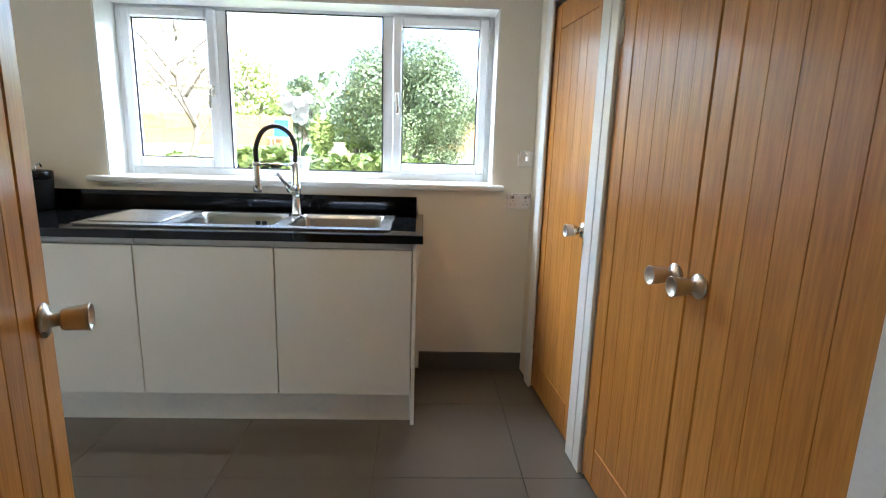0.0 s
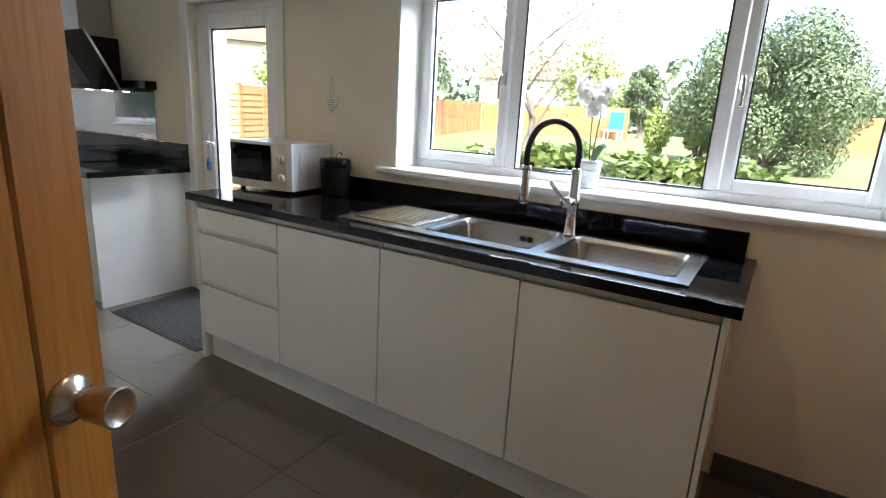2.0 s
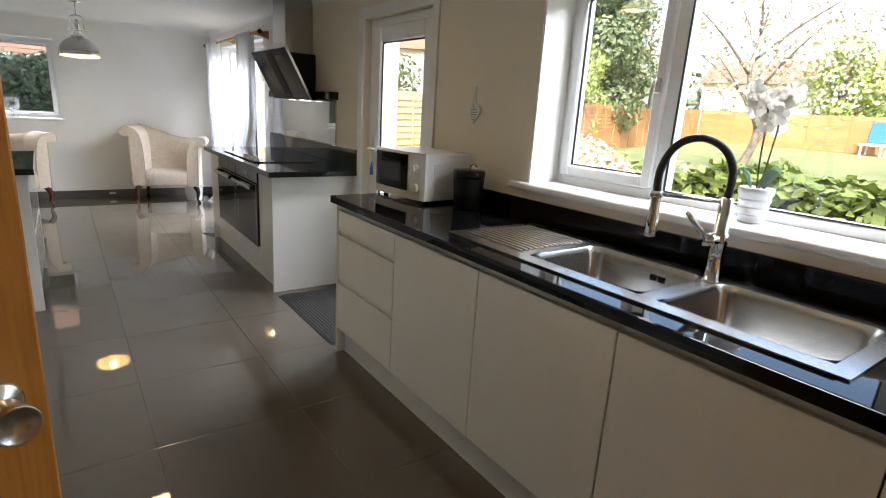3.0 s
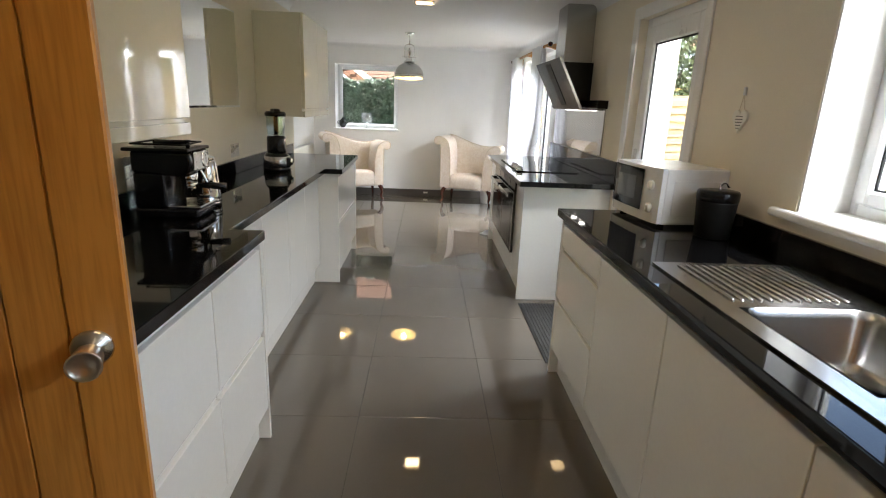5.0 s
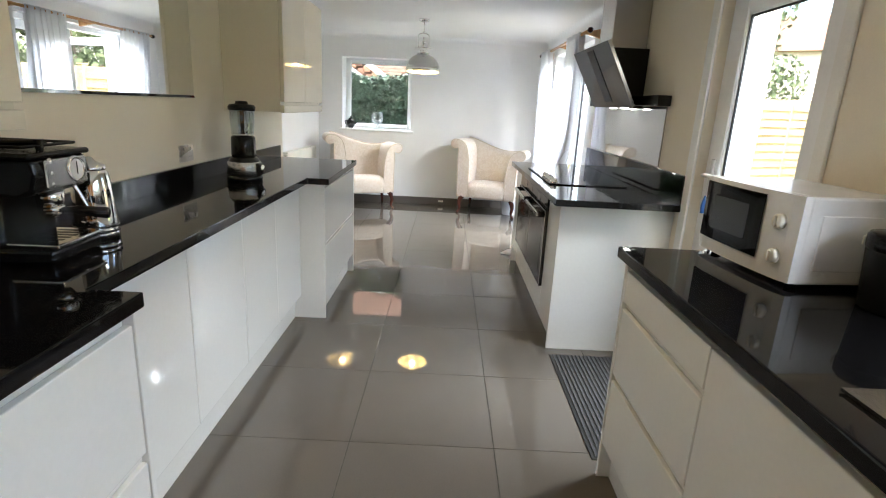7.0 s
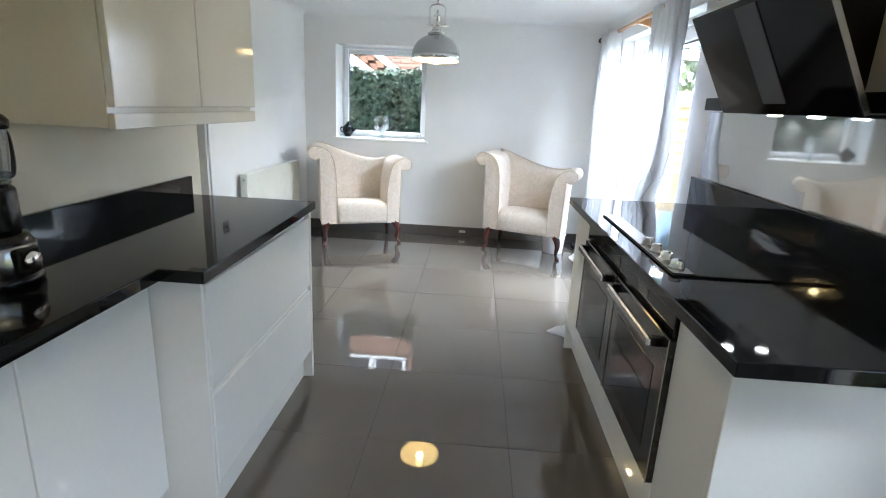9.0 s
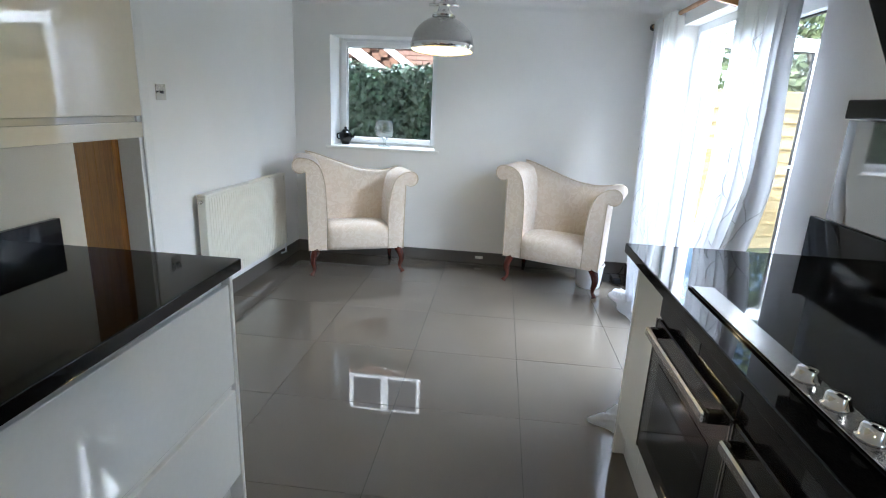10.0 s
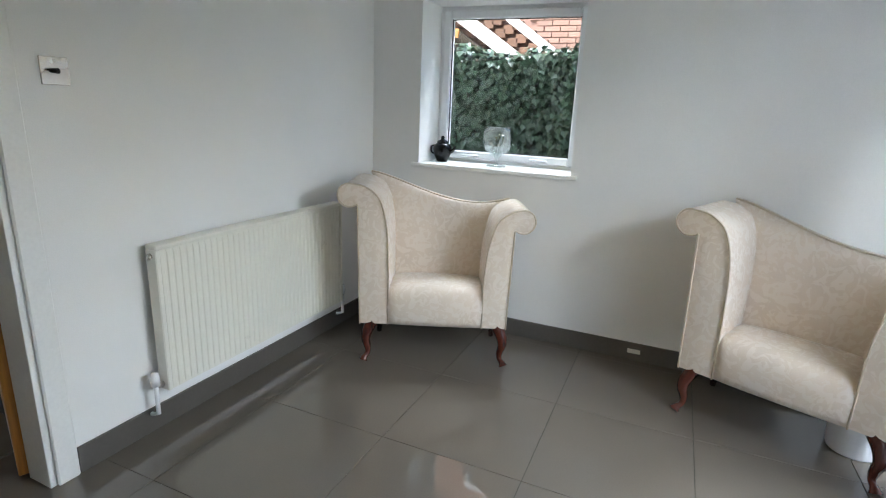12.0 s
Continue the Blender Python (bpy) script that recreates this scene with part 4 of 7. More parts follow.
def sink():
    s = thing("sink", "stainless steel double-bowl sink with ribbed drainer", "sink", at=((SX0 + SX1) / 2, (SY0 + SY1) / 2, ZT))
    b1, b2 = (-0.625, -0.175, 2.925, 3.285), (-0.118, 0.315, 2.915, 3.285)
    # rim: flat deck with the two bowls left open
    deck = bmesh.new()
    xs = [SX0, -0.66, b1[0], b1[1], b2[0], b2[1], SX1]
    ys = [SY0, 2.92, 3.285, SY1]
    for i in range(6):
        for j in range(3):
            if j == 1 and i in (2, 4):
                continue
            box(xs[i], ys[j], ZT + 0.0012, xs[i + 1], ys[j + 1], ZT + 0.0075, 0, deck)
    bmesh.ops.remove_doubles(deck, verts=deck.verts, dist=1e-5)
    part("deck", deck, M_STEEL, s)
    part("raised_edge", turn_all(frame_ring(SX0 - 0.004, -SY1 - 0.004, SX1 + 0.004, -SY0 + 0.004, 0.014, 0, 0.007, 0.0025), Matrix.Translation((0, 0, ZT + 0.0042)) @ Matrix.Rotation(-math.pi / 2, 4, "X")), M_CHROME, s)
    for b in (b1, b2):
        bm, _ = basin(b[0], b[1], b[2], b[3], 0.165)
        bo = part("bowl", bm, M_STEEL, s, smooth=True)
        cx, cy = (b[0] + b[1]) / 2, (b[2] + b[3]) / 2
        part("waste", lathe([(0, 0), (0.042, 0), (0.044, 0.004), (0.03, 0.006), (0.012, 0.003), (0, 0.003)], (cx, cy, ZT - 0.163), 24), M_CHROME, bo, smooth=True)
    for x in (-0.35, -0.318):
        part("overflow_slot", box(x - 0.011, 3.262, ZT - 0.052, x + 0.011, 3.2685, ZT - 0.03, 0.002), M_BLACKPL, s)
    for i in range(13):
        y = 2.935 + i * 0.0275
        part("drainer_rib", tube([(-1.0, y, ZT + 0.0075), (-0.98, y, ZT + 0.0105), (-0.70, y, ZT + 0.0095), (-0.675, y, ZT + 0.0072)], 0.0055, 8), M_STEEL, s, smooth=True)


sink()


def tap():
    bx, by = -0.148, 3.268
    t = thing("kitchen_tap", "chrome pull-out spring tap with black rubber hose", "tap", at=(bx, by, ZT))
    part("body", lathe([(0, 0), (0.030, 0), (0.030, 0.006), (0.024, 0.010), (0.0235, 0.12), (0.026, 0.125), (0.026, 0.155), (0.0205, 0.16), (0.0205, 0.265), (0.016, 0.27), (0, 0.27)], (bx, by, ZT + 0.008), 24), M_CHROME, t, smooth=True)
    lev = part("lever_hub", tube([(bx, by - 0.02, ZT + 0.145), (bx - 0.02, by - 0.055, ZT + 0.145)], 0.021, 16), M_CHROME, t, smooth=True)
    part("lever", tube([(bx - 0.02, by - 0.05, ZT + 0.15), (bx - 0.055, by - 0.075, ZT + 0.20), (bx - 0.07, by - 0.09, ZT + 0.225)], [0.011, 0.009, 0.008], 10), M_CHROME, lev, smooth=True)
    hx, hy = bx - 0.150, by - 0.145
    top = spline([(bx, by, ZT + 0.27), (bx, by, ZT + 0.36), (bx - 0.026, by - 0.026, ZT + 0.425), (bx - 0.076, by - 0.074, ZT + 0.452), (bx - 0.124, by - 0.12, ZT + 0.425), (hx, hy, ZT + 0.35), (hx, hy, ZT + 0.265)], 8)
    part("hose", tube(top, 0.0118, 12), M_RUBBER, t, "black rubber hose", smooth=True)
    arm = part("holder_arm", tube([(bx, by, ZT + 0.262), (hx, hy, ZT + 0.272)], 0.006, 10), M_CHROME, t, smooth=True)
    part("ring", lathe([(0.016, 0), (0.020, 0), (0.020, 0.02), (0.016, 0.02), (0.016, 0)], (hx, hy, ZT + 0.262), 20), M_CHROME, arm, smooth=True)
    part("spray_head", lathe([(0, 0), (0.019, 0), (0.020, 0.012), (0.020, 0.06), (0.016, 0.075), (0.015, 0.13), (0.014, 0.14), (0, 0.14)], (hx, hy, ZT + 0.135), 20), M_CHROME, t, "chrome spray head", smooth=True)


tap()


def microwave():
    m = pose(-1.84, 3.255, ZT, 0, 0, 6)
    w = thing("microwave", "white microwave oven with dark glass door on the worktop", "microwave", at=(-1.84, 3.255, ZT), turn=6)
    hw, hd, h0, h1 = 0.22, 0.165, 0.015, 0.265

    def put(name, bm, mat, par=w, label="", smooth=False):
        return part(name, bm, mat, par, label, world_space=False, smooth=smooth)
    put("case", box(-hw, -hd + 0.02, h0, hw, hd, h1, 0.008, seg=2), M_WHITEPL)
    put("side_panel", box(hw - 0.002, -hd + 0.06, h0 + 0.04, hw + 0.003, hd - 0.04, h1 - 0.05, 0.003), M_WHITEPL)
    # bowed front, built in slices
    bm = bmesh.new()
    n = 14

    def bow(x):
        return -hd - 0.018 * (1 - (x / hw) ** 2) ** 0.5
    a, b = [], []
    for i in range(n + 1):
        x = -hw + 2 * hw * i / n
        a.append((bm.verts.new((x, bow(x) + 0.001, h0 + 0.004)), bm.verts.new((x, bow(x), h1))))
        b.append((bm.verts.new((x, -hd + 0.021, h0 + 0.004)), bm.verts.new((x, -hd + 0.021, h1))))
    for i in range(n):
        for q in ((a[i][0], a[i + 1][0], a[i + 1][1], a[i][1]), (a[i][1], a[i + 1][1], b[i + 1][1], b[i][1]), (a[i][0], b[i][0], b[i + 1][0], a[i + 1][0])):
            bm.faces.new(q)
    bm.faces.new((a[0][0], a[0][1], b[0][1], b[0][0]))
    bm.faces.new((a[n][0], b[n][0], b[n][1], a[n][1]))
    bmesh.ops.recalc_face_normals(bm, faces=bm.faces)
    fr = put("front", bm, M_WHITEPL, label="off-white bowed front")
    bm = bmesh.new()
    cols = []
    for i in range(n + 1):
        x = -hw + 0.012 + (2 * hw - 0.135) * i / n
        cols.append([bm.verts.new((x, bow(x) - o, z)) for o, z in ((0.0005, h0 + 0.045), (0.004, h0 + 0.047), (0.004, h1 - 0.017), (0.0005, h1 - 0.015))])
    for i in range(n):
        for k in range(3):
            bm.faces.new((cols[i][k], cols[i + 1][k], cols[i + 1][k + 1], cols[i][k + 1]))
    bmesh.ops.recalc_face_normals(bm, faces=bm.faces)
    dr = put("door", bm, M_BLACKGLASS, label="black glass door")
    put("viewing_window", box(-hw + 0.075, bow(-0.05) - 0.0052, h0 + 0.085, hw - 0.185, bow(-0.05) - 0.003, h1 - 0.055, 0.001), M_OVENGLASS, dr)
    for z in (0.185, 0.085):
        k = lathe([(0, 0), (0.022, 0), (0.021, 0.012), (0.017, 0.017), (0, 0.017)], n=20)
        turn_all(k, Matrix.Translation((hw - 0.058, bow(hw - 0.058) + 0.001, z)) @ Matrix.Rotation(math.pi / 2, 4, "X"))
        kn = put("dial", k, M_CREAMPL, fr, "white control dial", smooth=True)
        put("pointer", box(hw - 0.061, bow(hw - 0.058) - 0.022, z - 0.016, hw - 0.055, bow(hw - 0.058) - 0.014, z + 0.016, 0.002), M_CREAMPL, kn)
    for sx in (-1, 1):
        for sy in (-1, 1):
            put("foot", lathe([(0, 0), (0.014, 0), (0.016, 0.016), (0, 0.016)], (sx * 0.18, sy * 0.12, 0.0), 12), M_BLACKPL)


microwave()


def tub():
    at = (-1.475, 3.30, ZT)
    t = thing("storage_tub", "dark grey lidded plastic tub beside the microwave", "container", at=at)
    part("body", lathe([(0, 0.001), (0.066, 0.001), (0.070, 0.006), (0.080, 0.15), (0.080, 0.155), (0, 0.155)], at, 36), M_WALNUTTUB, t, smooth=True)
    lid = part("lid", lathe([(0.081, 0.156), (0.083, 0.160), (0.083, 0.190), (0.078, 0.198), (0.04, 0.202), (0, 0.203)], at, 36), M_BLACKPL, t, "black lid", smooth=True)
    part("clasp", tube(spline([(at[0] + 0.01, at[1], at[2] + 0.20), (at[0] + 0.01, at[1], at[2] + 0.222), (at[0] + 0.025, at[1] + 0.01, at[2] + 0.235), (at[0] + 0.02, at[1] + 0.03, at[2] + 0.215)], 5), 0.005, 8), M_CHROME, lid, smooth=True)
    bm = turn_all(box(-0.022, -0.002, -0.011, 0.022, 0.002, 0.011, 0.001), Matrix.Translation((at[0] - 0.062, at[1] - 0.058, at[2] + 0.172)) @ Matrix.Rotation(radians(-47), 4, "Z"))
    lb = part("label_plate", bm, M_CREAMPL, t, "pale label with dark bars")
    for i in range(2):
        bm = turn_all(box(-0.017, -0.0026, -0.006 + i * 0.008, 0.017, -0.002, -0.003 + i * 0.008), Matrix.Translation((at[0] - 0.062, at[1] - 0.058, at[2] + 0.172)) @ Matrix.Rotation(radians(-47), 4, "Z"))
        part("print_bar", bm, M_INK, lb)


tub()


def heart():
    x, z = -1.625, 1.40
    h = thing("hanging_heart", "small white wooden heart sign hanging from a hook", "wall decoration", at=(x, WN, z))
    pts = []
    for i in range(40):
        t = 2 * math.pi * i / 40
        pts.append((x + 0.0030 * 16 * math.sin(t) ** 3 * 1.1, z + 0.0034 * (13 * math.cos(t) - 5 * math.cos(2 * t) - 2 * math.cos(3 * t) - math.cos(4 * t))))
    part("plaque", prism(pts, 0.010, "y", WN - 0.013), M_CREAMPL, h)
    for i, wdt in enumerate((0.05, 0.056, 0.05, 0.036, 0.024)):
        part("print_bar", box(x - wdt / 2, WN - 0.0142, z + 0.012 - i * 0.0125, x + wdt / 2, WN - 0.0133, z + 0.016 - i * 0.0125), M_INK, h)
    part("cord", tube([(x - 0.02, WN - 0.006, z + 0.035), (x, WN - 0.008, z + 0.11), (x + 0.02, WN - 0.006, z + 0.035)], 0.0015, 6), M_PIPING, h)
    part("hook", box(x - 0.007, WN - 0.012, z + 0.10, x + 0.007, WN - 0.001, z + 0.135, 0.003), M_WHITEPL, h)


heart()


def plate(name, x, z, label, kind, parent_wall="n", y=WN, wdt=0.145, hgt=0.086, n=2):
    """A steel socket or switch plate on the north (n) or kitchen south (s) wall."""
    s = -1 if parent_wall == "n" else 1
    p = thing(name, label, "socket" if kind == "socket" else "switch", at=(x, y, z))
    part("face_plate", box(x - wdt / 2, y + s * 0.001, z - hgt / 2, x + wdt / 2, y + s * 0.007, z + hgt / 2, 0.002), M_NICKEL, p)
    for i in range(n):
        cx = x + (i - (n - 1) / 2) * wdt * 0.48
        if kind == "socket":
            part("rocker", box(cx - 0.007, y + s * 0.007, z + 0.014, cx + 0.007, y + s * 0.010, z + 0.030, 0.001), M_INK, p)
            for dx, dz in ((0, 0.002), (-0.011, -0.018), (0.011, -0.018)):
                part("pin_hole", box(cx + dx - 0.0028, y + s * 0.0071, z + dz - 0.0032, cx + dx + 0.0028, y + s * 0.0078, z + dz + 0.0032), M_INK, p)
        else:
            part("rocker", box(cx - 0.006, y + s * 0.007, z - 0.012, cx + 0.006, y + s * 0.011, z + 0.012, 0.002), M_CHROME, p)


plate("light_switch", 1.066, 1.235, "brushed steel light switch plate by the oak door", "switch", wdt=0.086, n=1)
plate("power_socket", 1.04, 1.002, "brushed steel double power socket under the switch", "socket")
plate("power_socket", -2.93, 1.068, "brushed steel double power socket above the worktop", "socket", "s", KS)
plate("power_socket", -1.68, 1.068, "brushed steel double power socket behind the coffee machine", "socket", "s", KS)


def orchid():
    px_, py_ = -0.185, WN + 0.105
    o = thing("orchid", "white orchid in a small white pot on the window sill", "plant", at=(px_, py_, 1.089))
    pot = part("pot", lathe([(0, 0.001), (0.040, 0.001), (0.042, 0.006), (0.052, 0.095), (0.056, 0.10), (0.056, 0.12), (0.051, 0.122), (0.048, 0.10), (0, 0.098)], (px_, py_, 1.089), 32), M_WHITEPL, o, smooth=True)
    for k in range(3):
        part("pot_ring", lathe([(0.044 + 0.0035 * k, 0.022 + 0.026 * k), (0.0465 + 0.0035 * k, 0.025 + 0.026 * k), (0.045 + 0.0035 * k, 0.030 + 0.026 * k)], (px_, py_, 1.089), 32), M_WHITEPL, pot, smooth=True)
    rnd = random.Random(4)
    for k, a in enumerate((190, 340)):
        ca, sa = math.cos(radians(a)), math.sin(radians(a))
        bm = bmesh.new()
        rows = []
        for i in range(7):
            t = i / 6
            wd = 0.028 * math.sin(math.pi * (0.12 + 0.88 * t)) + 0.003
            r = 0.015 + 0.06 * t
            z = 1.20 + 0.075 * math.sin(t * 2.2) + 0.012 * k
            rows.append([bm.verts.new((px_ + ca * r - sa * wd * s, py_ + sa * r * 0.6 + ca * wd * s, z - 0.008 * abs(s))) for s in (-1, 0, 1)])
        for p, q in zip(rows, rows[1:]):
            for i in range(2):
                bm.faces.new((p[i], p[i + 1], q[i + 1], q[i]))
        bmesh.ops.solidify(bm, geom=bm.faces[:], thickness=0.002)
        part("leaf", bm, M_ORCHLEAF, o, smooth=True)
    for k, (dx, dy) in enumerate(((-0.006, -0.01), (0.014, 0.01))):
        st = spline([(px_ + 0.005 * k, py_, 1.19), (px_ + dx, py_ + dy, 1.32), (px_ + dx * 1.4, py_ + dy * 1.2, 1.44), (px_ + dx * 1.2 - 0.02, py_ + dy, 1.52)], 6)
        stem = part("stem", tube(st, 0.0028, 6), M_STEMG, o, smooth=True)
        for f in range(8):
            c = st[-1 - f] + Vector((rnd.uniform(-0.05, 0.05), rnd.uniform(-0.03, 0.03), rnd.uniform(-0.025, 0.03)))
            bm = bmesh.new()
            fa = rnd.uniform(0, 6.28)
            for p_ in range(5):
                an = fa + p_ * 2 * math.pi / 5
                u, v = Vector((math.cos(an), 0.25, math.sin(an))), Vector((-math.sin(an), 0, math.cos(an)))
                q = [bm.verts.new(c + u * a_ * 0.033 + v * b_ * 0.018 + Vector((0, 0.006 * (a_ * a_), 0))) for a_, b_ in ((0.05, 0), (0.5, 1), (0.95, 0.6), (1.05, 0), (0.95, -0.6), (0.5, -1))]
                bm.faces.new(q)
            bmesh.ops.solidify(bm, geom=bm.faces[:], thickness=0.0012)
            part("flower", bm, M_PETAL, stem, "white petals")


orchid()

# ---- hood, splashback and mirror ----


def hood():
    x0, x1 = -4.49, -3.60
    xm = (x0 + x1) / 2
    h = thing("cooker_hood", "angled black glass cooker hood with steel chimney", "cooker hood", at=(xm, WN, 1.42))
    part("chimney", box(xm - 0.15, 3.19, 1.79, xm + 0.15, WN - 0.002, CEIL - 0.002, 0.004, seg=2), M_STEEL, h, "brushed steel chimney")
    # black motor housing behind the slanted glass
    prof = [(3.303, 1.435), (3.424, 1.435), (3.424, 1.788), (3.118, 1.788)]
    part("body", prism(prof, 0.44, "x", xm - 0.22), M_BLACKPL, h, "black painted housing")
    lo, hi = Vector((0, 3.287, 1.418)), Vector((0, 3.085, 1.800))
    u = hi - lo
    nrm = Vector((0, -u.z, u.y)).normalized()

    def slab(a, b, t0, t1, o0, o1):
        q = [lo + u * t0 + nrm * o0, lo + u * t1 + nrm * o0, lo + u * t1 + nrm * o1, lo + u * t0 + nrm * o1]
        return prism([(v.y, v.z) for v in q], b - a, "x", a)
    g = part("glass_panel", slab(x0, x1, 0, 1, -0.016, 0.0), M_HOODGLASS, h, "slanted black glass panel")
    part("centre_strip", slab(xm - 0.075, xm + 0.075, 0.10, 0.95, 0.0005, 0.004), M_RUBBER, g, "matt black centre strip")
    for a in (x0 - 0.003, x1):
        part("edge_trim", slab(a, a + 0.003, -0.002, 1.002, -0.017, 0.001), M_STEEL, g, "thin steel edge trim")
    part("wall_box", box(-4.85, 3.345, 1.43, -3.36, WN - 0.003, 1.49, 0.003), M_BLACKPL, h, "black wall ledge")
    part("base", box(xm - 0.24, 3.303, 1.416, xm + 0.24, WN - 0.004, 1.4295, 0.002), M_BLACKPL, h)
    for x in (xm - 0.13, xm + 0.13):
        part("hood_lamp", lathe([(0, 0), (0.024, 0), (0.026, 0.004), (0, 0.004)], (x, 3.345, 1.411), 20), M_HOODLED, h, "lit round lamp")
        ld = bpy.data.lights.new("hood_spot", "AREA")
        ld.shape, ld.size, ld.energy, ld.color = "DISK", 0.05, 0.05, (1.0, 0.95, 0.86)
        lo_ = new("hood_spot", ld)
        lo_.location = (x, 3.345, 1.408)


hood()
solid("splashback", box(-4.95, WN - 0.010, 1.076, -3.40, WN - 0.002, 1.427, 0.0015), M_SPLASH, "glossy pale mirrored splashback behind the hob", "splashback")


def mirror():
    x0, x1, z0, z1 = -3.06, -1.88, 1.345, 1.945
    m = thing("wall_mirror", "wide frameless mirror hung above the worktop", "mirror", at=((x0 + x1) / 2, KS, z0))
    bm = bmesh.new()
    b = 0.012
    o = [bm.verts.new((x, KS + 0.008, z)) for x, z in ((x0, z0), (x1, z0), (x1, z1), (x0, z1))]
    i = [bm.verts.new((x, KS + 0.012, z)) for x, z in ((x0 + b, z0 + b), (x1 - b, z0 + b), (x1 - b, z1 - b), (x0 + b, z1 - b))]
    w = [bm.verts.new((x, KS + 0.003, z)) for x, z in ((x0, z0), (x1, z0), (x1, z1), (x0, z1))]
    for k in range(4):
        j = (k + 1) % 4
        bm.faces.new((o[k], o[j], i[j], i[k]))
        bm.faces.new((w[k], w[j], o[j], o[k]))
    bm.faces.new(i)
    bm.faces.new(w[::-1])
    bmesh.ops.recalc_face_normals(bm, faces=bm.faces)
    part("mirror_glass", bm, M_MIRROR, m)


mirror()

# ---- things on the left-hand worktop ----


def coffee_machine():
    """Espresso machine; local front faces +y, to the room."""
    at, turn = (-1.60, 1.015, ZT), 2
    c = thing("coffee_machine", "black espresso machine with steel drip tray and dial", "coffee machine", at=at, turn=turn)

    def put(name, bm, mat, par=c, label="", smooth=False):
        return part(name, bm, mat, par, label, world_space=False, smooth=smooth)
    put("base", box(-0.105, -0.13, 0.002, 0.105, 0.125, 0.042, 0.012, seg=3), M_BLACKPL)
    put("drip_tray", box(-0.098, 0.0, 0.042, 0.098, 0.135, 0.054, 0.004, seg=2), M_CHROME, label="steel drip tray")
    for i in range(6):
        put("tray_slot", box(-0.075 + i * 0.027, 0.025, 0.0538, -0.062 + i * 0.027, 0.110, 0.0548), M_BLACKPL)
    put("column", box(-0.105, -0.125, 0.042, 0.105, 0.0, 0.190, 0.014, seg=3), M_BLACKPL)
    # head leaning forward, under a wide lipped top plate
    prof = [(-0.125, 0.188), (0.060, 0.172), (0.098, 0.190), (0.112, 0.235), (0.104, 0.272), (-0.125, 0.272)]
    hb = prism(prof, 0.216, "x", -0.108)
    bmesh.ops.bevel(hb, geom=list(hb.edges), offset=0.010, segments=3, profile=0.5, affect="EDGES")
    hd = put("head", hb, M_BLACKPL)
    put("top_plate", box(-0.122, -0.150, 0.2725, 0.122, 0.108, 0.288, 0.007, seg=3), M_BLACKPL, hd)
    face = Matrix.Rotation(-math.pi / 2, 4, "X")
    put("control_panel", box(-0.09, 0.108, 0.196, 0.075, 0.114, 0.270, 0.004), M_STEEL, hd, "steel control panel")
    g = lathe([(0, 0), (0.034, 0), (0.037, 0.008), (0.032, 0.016), (0.029, 0.012), (0, 0.012)], n=28)
    dial = put("pressure_dial", turn_all(g, Matrix.Translation((-0.042, 0.104, 0.236)) @ face), M_CHROME, hd, "chrome ringed dial", True)
    put("dial_face", turn_all(lathe([(0, 0), (0.027, 0), (0, 0.001)], n=28), Matrix.Translation((-0.042, 0.1165, 0.236)) @ face), M_WHITEPL, dial)
    put("dial_needle", box(-0.044, 0.1176, 0.222, -0.040, 0.1184, 0.256), M_BLACKPL, dial)
    for i in range(3):
        put("button", turn_all(lathe([(0, 0), (0.011, 0), (0.011, 0.010), (0, 0.012)], n=14), Matrix.Translation((0.052, 0.103, 0.262 - i * 0.028)) @ face), M_CHROME, hd, smooth=True)
    put("brew_head", lathe([(0, 0), (0.030, 0), (0.034, 0.02), (0.034, 0.05), (0, 0.05)], (-0.01, 0.055, 0.135), 24), M_CHROME, hd, smooth=True)
    pf = put("portafilter", lathe([(0, 0), (0.020, 0), (0.030, 0.015), (0.032, 0.03), (0, 0.03)], (-0.01, 0.055, 0.106), 24), M_CHROME, c, "chrome filter holder", True)
    put("filter_handle", tube([(-0.01, 0.085, 0.124), (-0.01, 0.13, 0.126), (-0.01, 0.205, 0.122)], [0.009, 0.014, 0.016], 12), M_BLACKPL, pf, smooth=True)
    put("steam_wand", tube(spline([(-0.085, 0.07, 0.19), (-0.092, 0.09, 0.14), (-0.096, 0.11, 0.08)], 5), 0.006, 8), M_CHROME, c, smooth=True)
    put("water_tank", box(-0.09, -0.165, 0.03, 0.09, -0.132, 0.245, 0.008), M_CLEAR, c, "clear water tank")
    put("cup_rail", tube([(-0.1, -0.12, 0.287), (-0.1, -0.12, 0.302), (0.1, -0.12, 0.302), (0.1, 0.08, 0.302), (-0.1, 0.08, 0.302), (-0.1, -0.115, 0.302)], 0.004, 8), M_BLACKPL, hd)
    put("tamper", tube([(0.0, -0.07, 0.300), (0.0, 0.03, 0.306), (0.0, 0.07, 0.306)], [0.010, 0.009, 0.008], 10), M_BLACKPL, hd)
    put("lid_knob", tube([(0.03, 0.075, 0.287), (0.03, 0.075, 0.318)], [0.008, 0.012], 10), M_BLACKPL, hd)


coffee_machine()


